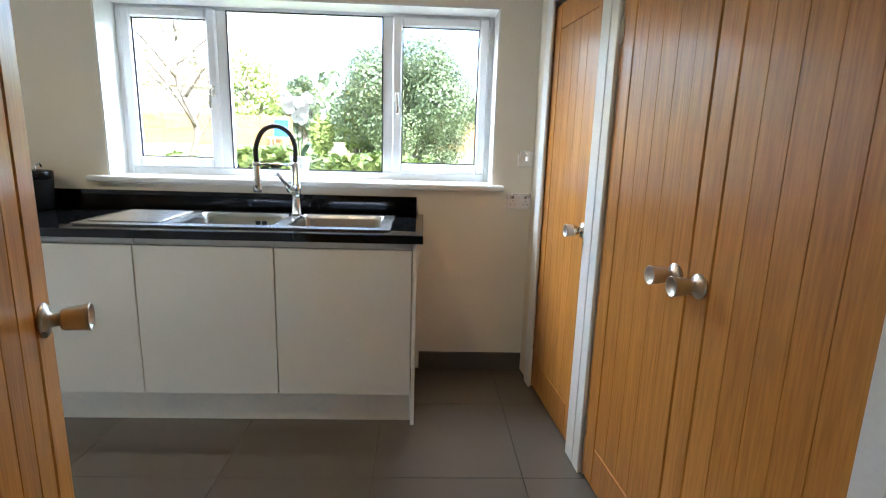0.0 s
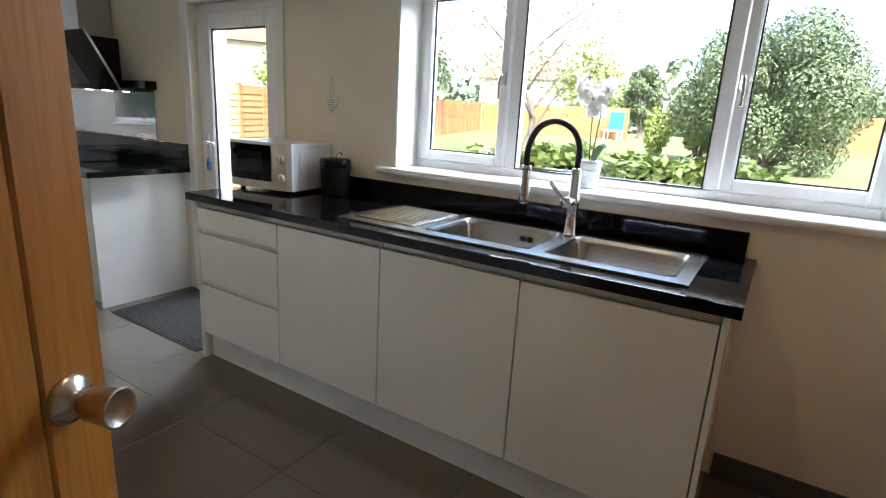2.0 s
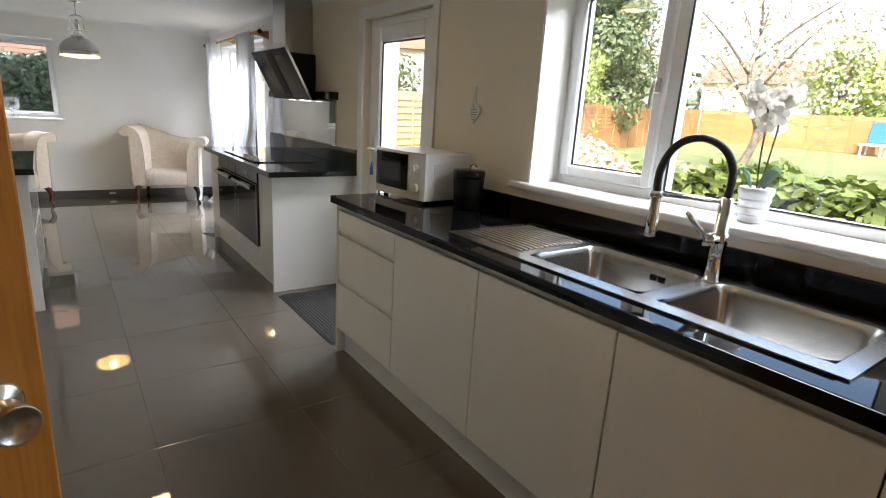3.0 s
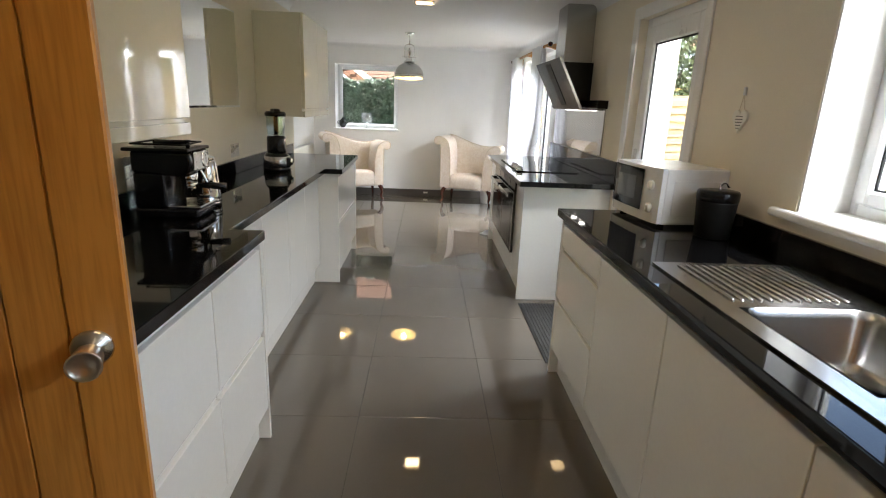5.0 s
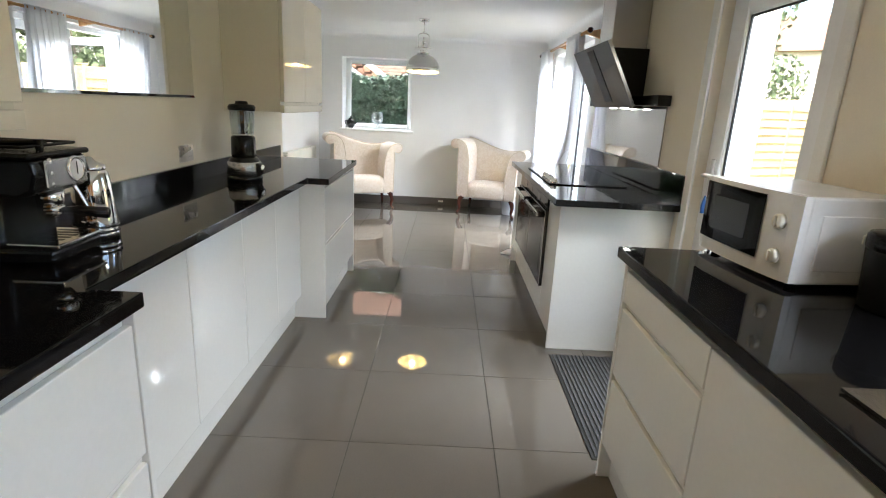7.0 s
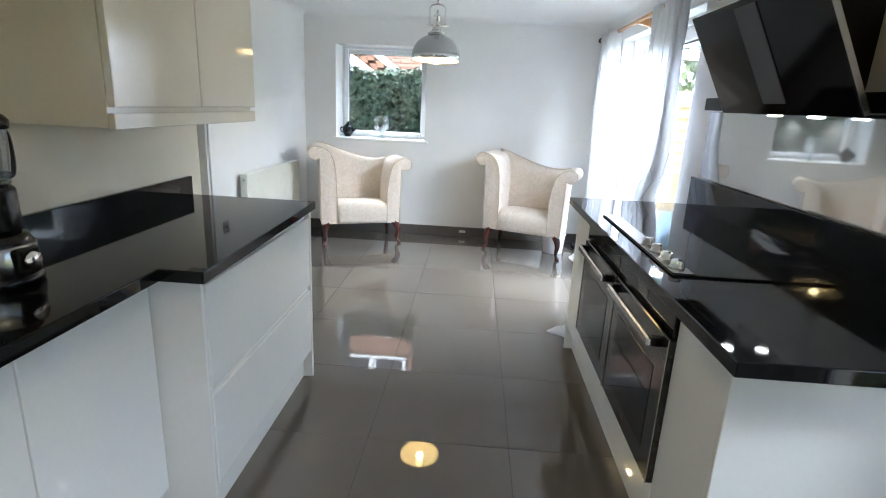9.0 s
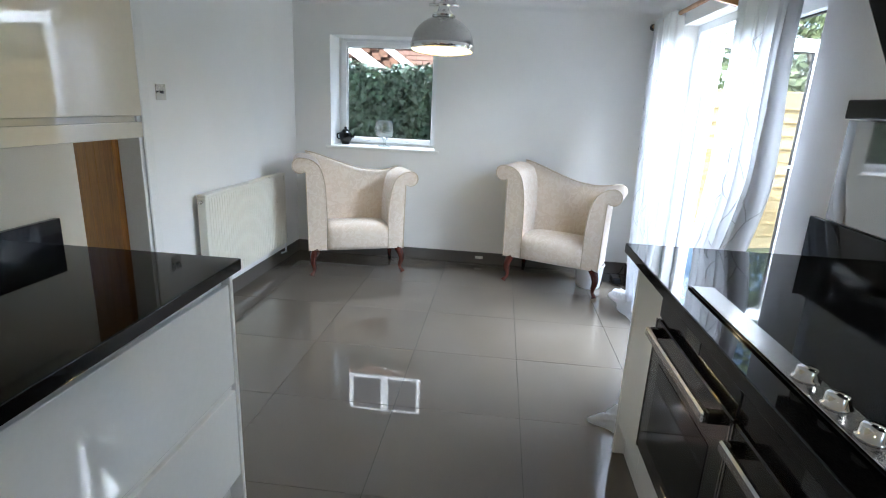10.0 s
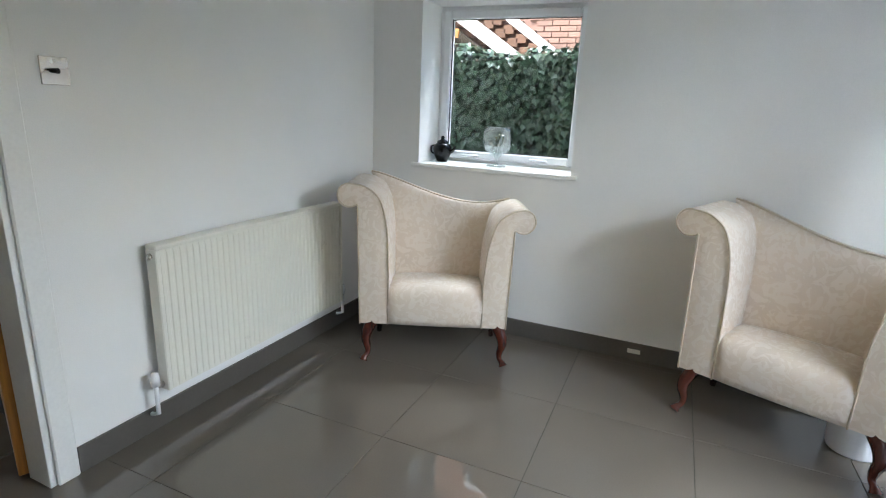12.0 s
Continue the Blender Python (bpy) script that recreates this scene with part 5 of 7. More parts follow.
def flask():
    at = (-1.80, 1.06, ZT)
    f = thing("steel_kettle", "tall polished steel kettle beside the coffee machine", "kettle", at=at)
    part("body", lathe([(0, 0.001), (0.062, 0.001), (0.063, 0.02), (0.060, 0.03), (0.061, 0.04), (0.055, 0.15), (0.048, 0.205), (0.042, 0.215), (0, 0.217)], at, 36), M_CHROME, f, smooth=True)
    for z in (0.022, 0.038):
        part("band", lathe([(0.0615, z), (0.0645, z + 0.001), (0.0645, z + 0.006), (0.0615, z + 0.007)], at, 36), M_BLACKPL, f, smooth=True)
    part("lid", lathe([(0.044, 0.216), (0.044, 0.228), (0.02, 0.236), (0.01, 0.25), (0, 0.252)], at, 24), M_CHROME, f, smooth=True)
    part("handle", tube(spline([(at[0] - 0.055, at[1] - 0.01, at[2] + 0.05), (at[0] - 0.10, at[1] - 0.015, at[2] + 0.09), (at[0] - 0.10, at[1] - 0.015, at[2] + 0.18), (at[0] - 0.045, at[1] - 0.01, at[2] + 0.21)], 6), 0.009, 8), M_BLACKPL, f, smooth=True)


flask()


def blender_mixer():
    at = (-3.145, 1.02, ZT)
    b = thing("blender", "black countertop blender with a glass jug", "blender", at=at)
    base = part("motor_base", lathe([(0, 0.001), (0.092, 0.001), (0.096, 0.008), (0.095, 0.022), (0.089, 0.026), (0.083, 0.105), (0.074, 0.122), (0.066, 0.127), (0, 0.128)], at, 32), M_BLACKPL, b, smooth=True)
    part("steel_skirt", lathe([(0.091, 0.027), (0.0935, 0.030), (0.089, 0.098), (0.084, 0.104), (0.082, 0.102)], at, 32), M_STEEL, base, "brushed steel skirt", smooth=True)
    part("control_band", box(at[0] - 0.030, at[1] + 0.066, at[2] + 0.03, at[0] + 0.040, at[1] + 0.096, at[2] + 0.098, 0.008, seg=2), M_BLACKPL, base, "black control panel")
    k = lathe([(0, 0), (0.024, 0), (0.022, 0.014), (0, 0.015)], n=20)
    part("dial", turn_all(k, Matrix.Translation((at[0] + 0.005, at[1] + 0.0955, at[2] + 0.065)) @ Matrix.Rotation(-math.pi / 2, 4, "X")), M_CHROME, base, "round steel dial", smooth=True)
    part("collar", lathe([(0, 0.127), (0.062, 0.127), (0.066, 0.14), (0.064, 0.232), (0.058, 0.240), (0, 0.241)], at, 28), M_BLACKPL, b, smooth=True)
    jug = part("glass_jug", lathe([(0.052, 0.242), (0.058, 0.248), (0.064, 0.31), (0.066, 0.375), (0.062, 0.375), (0.058, 0.31), (0.050, 0.252), (0, 0.250)], at, 12), M_CLEAR, b, "clear glass jug")
    part("jug_handle", tube(spline([(at[0] - 0.06, at[1] - 0.01, at[2] + 0.37), (at[0] - 0.105, at[1] - 0.015, at[2] + 0.355), (at[0] - 0.105, at[1] - 0.015, at[2] + 0.26), (at[0] - 0.055, at[1] - 0.01, at[2] + 0.262)], 6), 0.009, 8), M_BLACKPL, jug, smooth=True)
    part("lid", lathe([(0, 0.376), (0.070, 0.376), (0.072, 0.395), (0.062, 0.408), (0.035, 0.410), (0.030, 0.425), (0, 0.427)], at, 28), M_BLACKPL, b, "black lid", smooth=True)
    part("blade_stem", tube([(at[0], at[1], at[2] + 0.25), (at[0], at[1], at[2] + 0.372)], 0.012, 10), M_BLACKPL, jug)


blender_mixer()

# ---- dining end ----


def pendant():
    x, y, zr = -6.14, 1.845, 1.712
    p = thing("pendant_lamp", "grey metal dome pendant lamp with chrome yoke, lit", "pendant light", at=(x, y, CEIL))
    part("ceiling_rose", lathe([(0, 0), (0.058, 0), (0.056, -0.018), (0.02, -0.03), (0, -0.03)], (x, y, CEIL - 0.001), 28), M_CHROME, p, smooth=True)
    part("stem", tube([(x, y, CEIL - 0.028), (x, y, zr + 0.385)], 0.007, 10), M_CHROME, p, smooth=True)
    lean = Matrix.Translation((x, y, zr + 0.243)) @ Matrix.Rotation(radians(-3.7), 4, "Y") @ Matrix.Translation((-x, -y, -zr - 0.243))

    def hung(name, bm, mat, par, label="", smooth=False):
        """A piece of the head, which hangs a little tilted in its yoke."""
        return part(name, turn_all(bm, lean), mat, par, label, smooth=smooth)
    r = 0.178
    prof = [(r, 0.0), (r + 0.002, 0.03)]
    prof += [(r * math.cos(t), 0.03 + 0.155 * math.sin(t)) for t in [radians(a) for a in range(10, 75, 8)]]
    prof += [(0.062, 0.184), (0.060, 0.192)]
    hung("shade", lathe(prof, (x, y, zr), 48), M_SHADE, p, "grey metal dome shade", smooth=True)
    inn = [(r - 0.003, 0.0)] + [((r - 0.004) * math.cos(t), 0.028 + 0.15 * math.sin(t)) for t in [radians(a) for a in range(0, 80, 8)]] + [(0.03, 0.178), (0, 0.178)]
    hung("shade_lining", lathe(inn, (x, y, zr), 48), M_SHADEIN, p, "pale lining of the shade", smooth=True)
    hung("rim_band", lathe([(r - 0.002, -0.004), (r + 0.006, -0.004), (r + 0.006, 0.026), (r + 0.001, 0.028)], (x, y, zr), 48), M_CHROME, p, "chrome rim", smooth=True)
    for k in range(6):
        a = k * math.pi / 3
        hung("rim_stud", lathe([(0, 0), (0.008, 0), (0.008, 0.02), (0, 0.02)], (x + (r + 0.008) * math.cos(a), y + (r + 0.008) * math.sin(a), zr + 0.002), 10), M_CHROME, p)
    hung("neck", lathe([(0.066, 0.186), (0.069, 0.194), (0.047, 0.204), (0.035, 0.222), (0.031, 0.240), (0.034, 0.243), (0.034, 0.252), (0.02, 0.256), (0, 0.256)], (x, y, zr), 28), M_CHROME, p, smooth=True)
    part("yoke", tube(spline([(x, y - 0.058, zr + 0.245), (x, y - 0.058, zr + 0.32), (x, y - 0.056, zr + 0.365), (x, y - 0.03, zr + 0.387), (x, y + 0.03, zr + 0.387), (x, y + 0.056, zr + 0.365), (x, y + 0.058, zr + 0.32), (x, y + 0.058, zr + 0.245)], 6), 0.006, 8), M_CHROME, p, smooth=True)
    part("yoke_pin", tube([(x, y - 0.085, zr + 0.246), (x, y + 0.085, zr + 0.246)], 0.008, 10), M_CHROME, p, smooth=True)
    part("swivel", lathe([(0.022, 0.256), (0.022, 0.30), (0.027, 0.304), (0.027, 0.314), (0.014, 0.322), (0.010, 0.35), (0, 0.352)], (x, y, zr), 16), M_CHROME, p, smooth=True)
    bx_ = lathe([(0, 0.055), (0.022, 0.06), (0.034, 0.085), (0.034, 0.105), (0.016, 0.14), (0.014, 0.17)], (x, y, zr), 24)
    hung("bulb", bx_, M_BULB, p, "lit bulb", smooth=True)
    ld = bpy.data.lights.new("pendant_light", "POINT")
    ld.energy, ld.color, ld.shadow_soft_size = 0.8, (1.0, 0.74, 0.36), 0.03
    lo = new("pendant_light", ld)
    lo.location = (x, y, zr + 0.03)


pendant()


def scroll_outline(side, top, curl, w_in, w_out):
    """Front outline of a scrolled arm, bottom up; side -1 or +1. Returns (x, z) pairs, closed."""
    s = side
    cz = top - curl
    cx = w_out - curl * 0.15
    pts = [(s * w_in, 0.0), (s * w_in, 0.28)]
    inner = spline([(s * w_in, 0, 0.28), (s * (w_in + 0.012), 0, cz - 0.17), (s * (w_in + 0.05), 0, cz - 0.02), (s * (w_in + 0.12), 0, top - 0.016), (s * cx, 0, top)], 5)
    pts += [(v.x, v.z) for v in inner[1:]]
    for a in range(70, -135, -18):
        t = radians(a)
        pts.append((s * (cx + curl * math.cos(t)), cz + curl * math.sin(t)))
    outer = spline([(s * (cx + curl * math.cos(radians(-135))), 0, cz + curl * math.sin(radians(-135))), (s * (w_out - 0.052), 0, cz - curl * 1.8), (s * (w_out - 0.058), 0, 0.25), (s * (w_out - 0.062), 0, 0.0)], 5)
    pts += [(v.x, v.z) for v in outer[1:]]
    return pts


def armchair(at, turn, label):
    """Cream occasional chair; local x across, +y to the back, on cabriole legs."""
    c = thing("armchair", label, "armchair", "pair of armchairs", at=at, turn=turn)

    def put(name, bm, mat, par=c, lab="", smooth=False):
        bmesh.ops.scale(bm, vec=(1, 0.82, 1), verts=bm.verts)
        return part(name, bm, mat, par, lab, world_space=False, smooth=smooth)
    z0 = 0.215
    depth = 0.43
    for s, top, nm in ((-1, 0.965, "tall scrolled arm"), (1, 0.865, "lower scrolled arm")):
        out = scroll_outline(s, top - z0, 0.060, 0.25, 0.462 if s < 0 else 0.442)
        bm = bmesh.new()
        rings = []
        slices = 7
        for k in range(slices + 1):
            t = k / slices
            up = (0.01 if s < 0 else 0.0) * t ** 1.5
            rings.append([bm.verts.new((x * (1 - 0.04 * t), t * depth, z0 + z * (1 + up))) for x, z in out])
        for a, b in zip(rings, rings[1:]):
            for i in range(len(out)):
                j = (i + 1) % len(out)
                bm.faces.new((a[i], a[j], b[j], b[i]))
        f1 = bm.faces.new(rings[0])
        bm.faces.new(rings[-1][::-1])
        bmesh.ops.recalc_face_normals(bm, faces=bm.faces)
        front = [e for e in bm.edges if all(v.co.y < 1e-4 for v in e.verts)]
        bmesh.ops.bevel(bm, geom=front, offset=0.009, segments=2, profile=0.6, affect="EDGES")
        arm = put("arm", bm, M_FABRIC, c, nm, True)
        arm.data.set_sharp_from_angle(angle=radians(50))
        pl = [(x, -0.003, z0 + z) for x, z in out]
        put("piping", tube(pl, 0.0045, 6), M_PIPING, arm, smooth=True)
    # seat
    bm = bmesh.new()
    nx, prof = 10, [(0.012, z0), (0.0, z0 + 0.03), (-0.006, z0 + 0.10), (-0.004, z0 + 0.155), (0.018, z0 + 0.19), (0.06, z0 + 0.212), (0.25, z0 + 0.222), (0.40, z0 + 0.205), (0.42, z0)]
    cols = []
    for i in range(nx + 1):
        u = -1 + 2 * i / nx
        puff = (1 - u ** 4)
        cols.append([bm.verts.new((u * 0.256, y - 0.012 * puff * (y < 0.1), z - (0.018 * (1 - puff) if z > z0 + 0.15 else 0))) for y, z in prof])
    for a, b in zip(cols, cols[1:]):
        for i in range(len(prof)):
            bm.faces.new((a[i], a[(i + 1) % len(prof)], b[(i + 1) % len(prof)], b[i]))
    bm.faces.new(cols[0])
    bm.faces.new(cols[-1][::-1])
    bmesh.ops.recalc_face_normals(bm, faces=bm.faces)
    put("seat", bm, M_FABRIC, c, "sprung upholstered seat", True)
    # back with its swept top line
    def top_at(u):
        q = (u + 1) / 2
        return 0.985 - 0.155 * math.sin(min(1, q / 0.78) * math.pi / 2) ** 1.35 + 0.028 * max(0, (q - 0.78) / 0.22) ** 1.5
    bm = bmesh.new()
    nx, nz = 18, 10
    fr, bk = [], []
    for i in range(nx + 1):
        u = -1 + 2 * i / nx
        zt = top_at(u)
        f, b = [], []
        for k in range(nz + 1):
            t = k / nz
            z = z0 + 0.12 + (zt - z0 - 0.12) * t
            lean = 0.33 + 0.10 * t
            wx = 0.27 + 0.13 * t ** 3
            edge_ = 0.03 * max(0, (t - 0.9) / 0.1) ** 2
            f.append(bm.verts.new((u * wx, lean - 0.028 * (1 - u * u) * math.sin(math.pi * min(1, t * 1.1)) + edge_, z - edge_ * 0.1)))
            b.append(bm.verts.new((u * wx, lean + 0.12 - edge_, z)))
        fr.append(f)
        bk.append(b)
    for i in range(nx):
        for k in range(nz):
            bm.faces.new((fr[i][k], fr[i + 1][k], fr[i + 1][k + 1], fr[i][k + 1]))
            bm.faces.new((bk[i][k], bk[i][k + 1], bk[i + 1][k + 1], bk[i + 1][k]))
        bm.faces.new((fr[i][nz], fr[i + 1][nz], bk[i + 1][nz], bk[i][nz]))
        bm.faces.new((fr[i][0], bk[i][0], bk[i + 1][0], fr[i + 1][0]))
    for i in (0, nx):
        for k in range(nz):
            bm.faces.new((fr[i][k], fr[i][k + 1], bk[i][k + 1], bk[i][k]))
    bmesh.ops.recalc_face_normals(bm, faces=bm.faces)
    back = put("backrest", bm, M_FABRIC, c, "backrest with a swept sloping top", True)
    put("piping", tube([(u / 10 * 0.395, 0.455, top_at(u / 10) + 0.001) for u in range(-10, 11)], 0.0045, 6), M_PIPING, back, smooth=True)
    put("seat_frame", box(-0.325, 0.02, z0 - 0.004, 0.325, depth - 0.03, z0 + 0.02, 0.004), M_FABRIC, c)
    for s in (-1, 1):
        lg = spline([(s * 0.335, 0.035, z0 + 0.01), (s * 0.360, 0.02, z0 - 0.04), (s * 0.370, 0.01, z0 - 0.09), (s * 0.360, 0.02, 0.075), (s * 0.360, 0.018, 0.04), (s * 0.376, 0.0, 0.018), (s * 0.382, -0.006, 0.004)], 4)
        nn = len(lg)
        rr = [0.036 - 0.022 * min(1, i / (nn * 0.62)) + (0.013 * max(0, (i - nn * 0.72) / (nn * 0.28))) for i in range(nn)]
        put("leg", tube(lg, rr, 12), M_MAHOG, c, "mahogany cabriole leg", True)
        put("leg", tube([(s * 0.32, 0.42, z0), (s * 0.335, 0.45, 0.10), (s * 0.345, 0.475, 0.004)], [0.024, 0.019, 0.015], 10), M_MAHOG, c, "plain mahogany back leg", True)


C1 = Vector((-7.044, 1.105, 0))
C2 = Vector((-7.035, 2.680, 0))
armchair((C1.x, C1.y, 0), math.degrees(math.atan2(0.678, -0.289)), "cream damask armchair with scrolled arms beside the radiator")
armchair((C2.x, C2.y, 0), math.degrees(math.atan2(0.713, 0.283)), "cream damask armchair with scrolled arms beside the curtain")


def radiator():
    r = thing("radiator", "cream panel radiator on the dining room wall", "radiator", at=(-6.6, 0.32, 0.1))
    m = SWALL
    u0, u1, z0, z1 = 0.46, 1.655, 0.19, 0.80

    def put(name, bm, mat, par=r, lab="", smooth=False):
        return part(name, turn_all(bm, m), mat, par, lab, smooth=smooth)
    # pressed front with vertical flutes
    bm = bmesh.new()
    n = 38
    fl = []
    for i in range(n):
        a = u0 + 0.02 + (u1 - u0 - 0.04) * i / n
        d = (u1 - u0 - 0.04) / n
        fl += [(a, 0.0), (a + d * 0.3, 0.0), (a + d * 0.42, 0.004), (a + d * 0.88, 0.004)]
    fl.append((u1 - 0.02, 0.0))
    lo, hi = [], []
    for u, o in fl:
        lo.append([bm.verts.new((u, 0.078, z0 + 0.0)), bm.verts.new((u, 0.078 + o, z0 + 0.03))])
        hi.append([bm.verts.new((u, 0.078 + o, z1 - 0.045)), bm.verts.new((u, 0.078, z1 - 0.02))])
    for i in range(len(fl) - 1):
        bm.faces.new((lo[i][0], lo[i + 1][0], lo[i + 1][1], lo[i][1]))
        bm.faces.new((lo[i][1], lo[i + 1][1], hi[i + 1][0], hi[i][0]))
        bm.faces.new((hi[i][0], hi[i + 1][0], hi[i + 1][1], hi[i][1]))
    bmesh.ops.recalc_face_normals(bm, faces=bm.faces)
    put("front_panel", bm, M_CREAMPL, lab="fluted front panel")
    put("back_panel", box(u0 + 0.02, 0.03, z0, u1 - 0.02, 0.0775, z1 - 0.02, 0.004), M_CREAMPL)
    put("top_grille", box(u0, 0.028, z1 - 0.02, u1, 0.088, z1, 0.004), M_CREAMPL)
    for u in (u0, u1 - 0.02):
        put("side_panel", box(u, 0.028, z0, u + 0.02, 0.086, z1 - 0.021, 0.004), M_CREAMPL)
    put("bleed_valve", turn_all(lathe([(0, 0), (0.012, 0), (0.012, 0.012), (0.006, 0.016), (0, 0.016)], n=16), Matrix.Translation((u1, 0.057, z1 - 0.045)) @ Matrix.Rotation(math.pi / 2, 4, "Y")), M_NICKEL, smooth=True)
    for u, s in ((u1, 1), (u0, -1)):
        v = put("valve", tube([(u + s * 0.002, 0.056, z0 + 0.03), (u + s * 0.03, 0.056, z0 + 0.03)], 0.012, 12), M_NICKEL, smooth=True)
        put("valve_cap", lathe([(0, 0), (0.016, 0), (0.018, 0.03), (0.014, 0.055), (0, 0.057)], (u + s * 0.035, 0.056, z0 + 0.035), 20), M_WHITEPL, v, smooth=True)
        put("pipe", tube([(u + s * 0.035, 0.056, z0 + 0.04), (u + s * 0.035, 0.056, 0.10), (u + s * 0.035, 0.02, 0.085), (u + s * 0.035, 0.002, 0.085)], 0.009, 10), M_WHITEPL, v, smooth=True)
    for u in (u0 + 0.2, u1 - 0.2):
        put("bracket", box(u - 0.015, 0.001, z0 + 0.05, u + 0.015, 0.031, z1 - 0.05), M_CREAMPL)


radiator()


def dining_switch():
    s = thing("light_switch", "brushed steel light switch beside the inner doorway", "switch", at=(-5.76, 0.33, 1.409))
    m = SWALL
    u, z = 1.872, 1.409
    part("face_plate", turn_all(box(u - 0.043, 0.001, z - 0.043, u + 0.043, 0.007, z + 0.043, 0.002), m), M_NICKEL, s)
    part("rocker", turn_all(box(u - 0.014, 0.007, z - 0.008, u + 0.014, 0.010, z + 0.008, 0.001), m), M_CHROME, s)
    part("toggle", turn_all(tube([(u - 0.006, 0.012, z), (u + 0.022, 0.020, z)], [0.009, 0.006], 12), m), M_BLACKPL, s, "dark toggle", smooth=True)


dining_switch()
solid("floor_socket_plate", box(WW + 0.0125, 2.06, 0.045, WW + 0.017, 2.13, 0.07, 0.001), M_CREAMPL, "small cream socket plate set in the skirting", "socket")


def curtain_pole():
    y, z = 3.30, 2.045
    c = thing("curtain_pole", "pine curtain pole with turned finials", "curtain pole", at=(-6.1, y, z))
    part("pole", tube([(-7.30, y, z), (-4.98, y, z)], 0.014, 16), M_PINE, c, smooth=True)
    for x, s in ((-7.30, -1), (-4.98, 1)):
        f = lathe([(0, 0), (0.016, 0), (0.018, 0.008), (0.012, 0.014), (0.024, 0.035), (0.020, 0.055), (0, 0.06)], n=20)
        part("finial", turn_all(f, Matrix.Translation((x, y, z)) @ Matrix.Rotation(s * math.pi / 2, 4, "Y")), M_MAHOG, c, "dark turned finial", smooth=True)
    for x in (-7.20, -6.15, -5.08):
        part("bracket", prism([(y - 0.02, z - 0.018), (y + 0.018, z - 0.022), (WN - 0.001, z - 0.05), (WN - 0.001, z + 0.03), (y + 0.015, z + 0.004)], 0.035, "x", x - 0.017), M_PINE, c, "pine bracket")


curtain_pole()


def curtain(xt0, xt1, xb0, xb1, y, folds, seed, label, puddle, flare=0.0):
    """A voile panel hung in folds from the pole, with a heap of cloth on the floor."""
    rnd = random.Random(seed)
    c = thing("curtain", label, "curtain", "pair of curtains", at=((xb0 + xb1) / 2, y, 0))
    ztop, zbot = 2.065, 0.045
    nu, nv = folds * 10, 34
    ph = [rnd.uniform(0, 6.28) for _ in range(6)]

    def place(u, v, off=0.0):
        """u across 0..1, v down 0..1."""
        z = ztop + (zbot - ztop) * v
        e = v ** 1.3
        x = (xt0 + (xb0 - xt0) * e) * (1 - u) + (xt1 + (xb1 - xt1) * e) * u
        a = 2 * math.pi * folds * (u + 0.02 * math.sin(3 * v + ph[0]))
        amp = 0.028 + 0.022 * v
        yy = y + amp * math.sin(a + ph[1]) + 0.012 * math.sin(2.3 * a + 2 * v + ph[2])
        x += 0.012 * math.cos(a + ph[1]) + 0.01 * math.sin(5 * v + ph[3] + 4 * u)
        yy += 0.02 * math.sin(2.6 * v + ph[4]) * v - flare * (0.25 + 0.75 * u) * max(0.0, v - 0.42) ** 1.5
        return Vector((x, yy - off, z))
    bm = bmesh.new()
    g = [[bm.verts.new(place(i / nu, j / nv)) for j in range(nv + 1)] for i in range(nu + 1)]
    for i in range(nu):
        for j in range(nv):
            bm.faces.new((g[i][j], g[i + 1][j], g[i + 1][j + 1], g[i][j + 1]))
    cloth = part("cloth", bm, M_VOILE, c, "sheer white voile", smooth=True)
    cloth.modifiers.new("thick", "SOLIDIFY").thickness = 0.0012
    # branching embroidered twigs
    for k in range(7):
        u, v = rnd.uniform(0.05, 0.95), rnd.uniform(0.02, 0.55)
        bm = bmesh.new()
        pts, side = [], []
        for s in range(26):
            pts.append(place(min(1, max(0, u)), v, 0.004))
            u += 0.016 * math.sin(s * 0.35 + k) + rnd.uniform(-0.006, 0.006)
            v += 0.019
            if v > 0.98:
                break
            if s % 5 == 3:
                side.append((u, v))
        tube(pts, 0.0024, 5, bm)
        for (su, sv) in side:
            d = rnd.choice((-1, 1))
            q = [place(min(1, max(0, su + d * 0.02 * i)), max(0, sv - 0.022 * i), 0.004) for i in range(5)]
            tube(q, [0.002, 0.002, 0.0018, 0.0016, 0.003], 5, bm)
        part("embroidered_twig", bm, M_EMBR, c, "grey embroidered twig", smooth=True)
    # the heap on the floor
    bm = bmesh.new()
    nr, na = 12, 56
    cx, cy, rx, ry = puddle
    rings = []
    for r in range(nr + 1):
        t = r / nr
        ring = []
        for a in range(na):
            an = 2 * math.pi * a / na
            wob = 1 + 0.16 * math.sin(3 * an + ph[0]) + 0.10 * math.sin(7 * an + ph[1])
            hgt = 0.085 * (1 - t) ** 0.8 * (1 + 0.35 * math.sin(5 * an + 9 * t)) + 0.022 * math.sin(9 * an + 14 * t + ph[2]) * math.sin(math.pi * t) + 0.006
            yy = cy + ry * t * wob * math.sin(an)
            ring.append(bm.verts.new((cx + rx * t * wob * math.cos(an), min(yy, WN - 0.02), max(0.004, hgt))))
        rings.append(ring)
    for a, b in zip(rings, rings[1:]):
        for i in range(na):
            bm.faces.new((a[i], a[(i + 1) % na], b[(i + 1) % na], b[i]))
    bmesh.ops.remove_doubles(bm, verts=bm.verts, dist=1e-4)
    heap = part("gathered_hem", bm, M_VOILE, c, "hem lying in folds on the floor", smooth=True)
    heap.modifiers.new("thick", "SOLIDIFY").thickness = 0.003


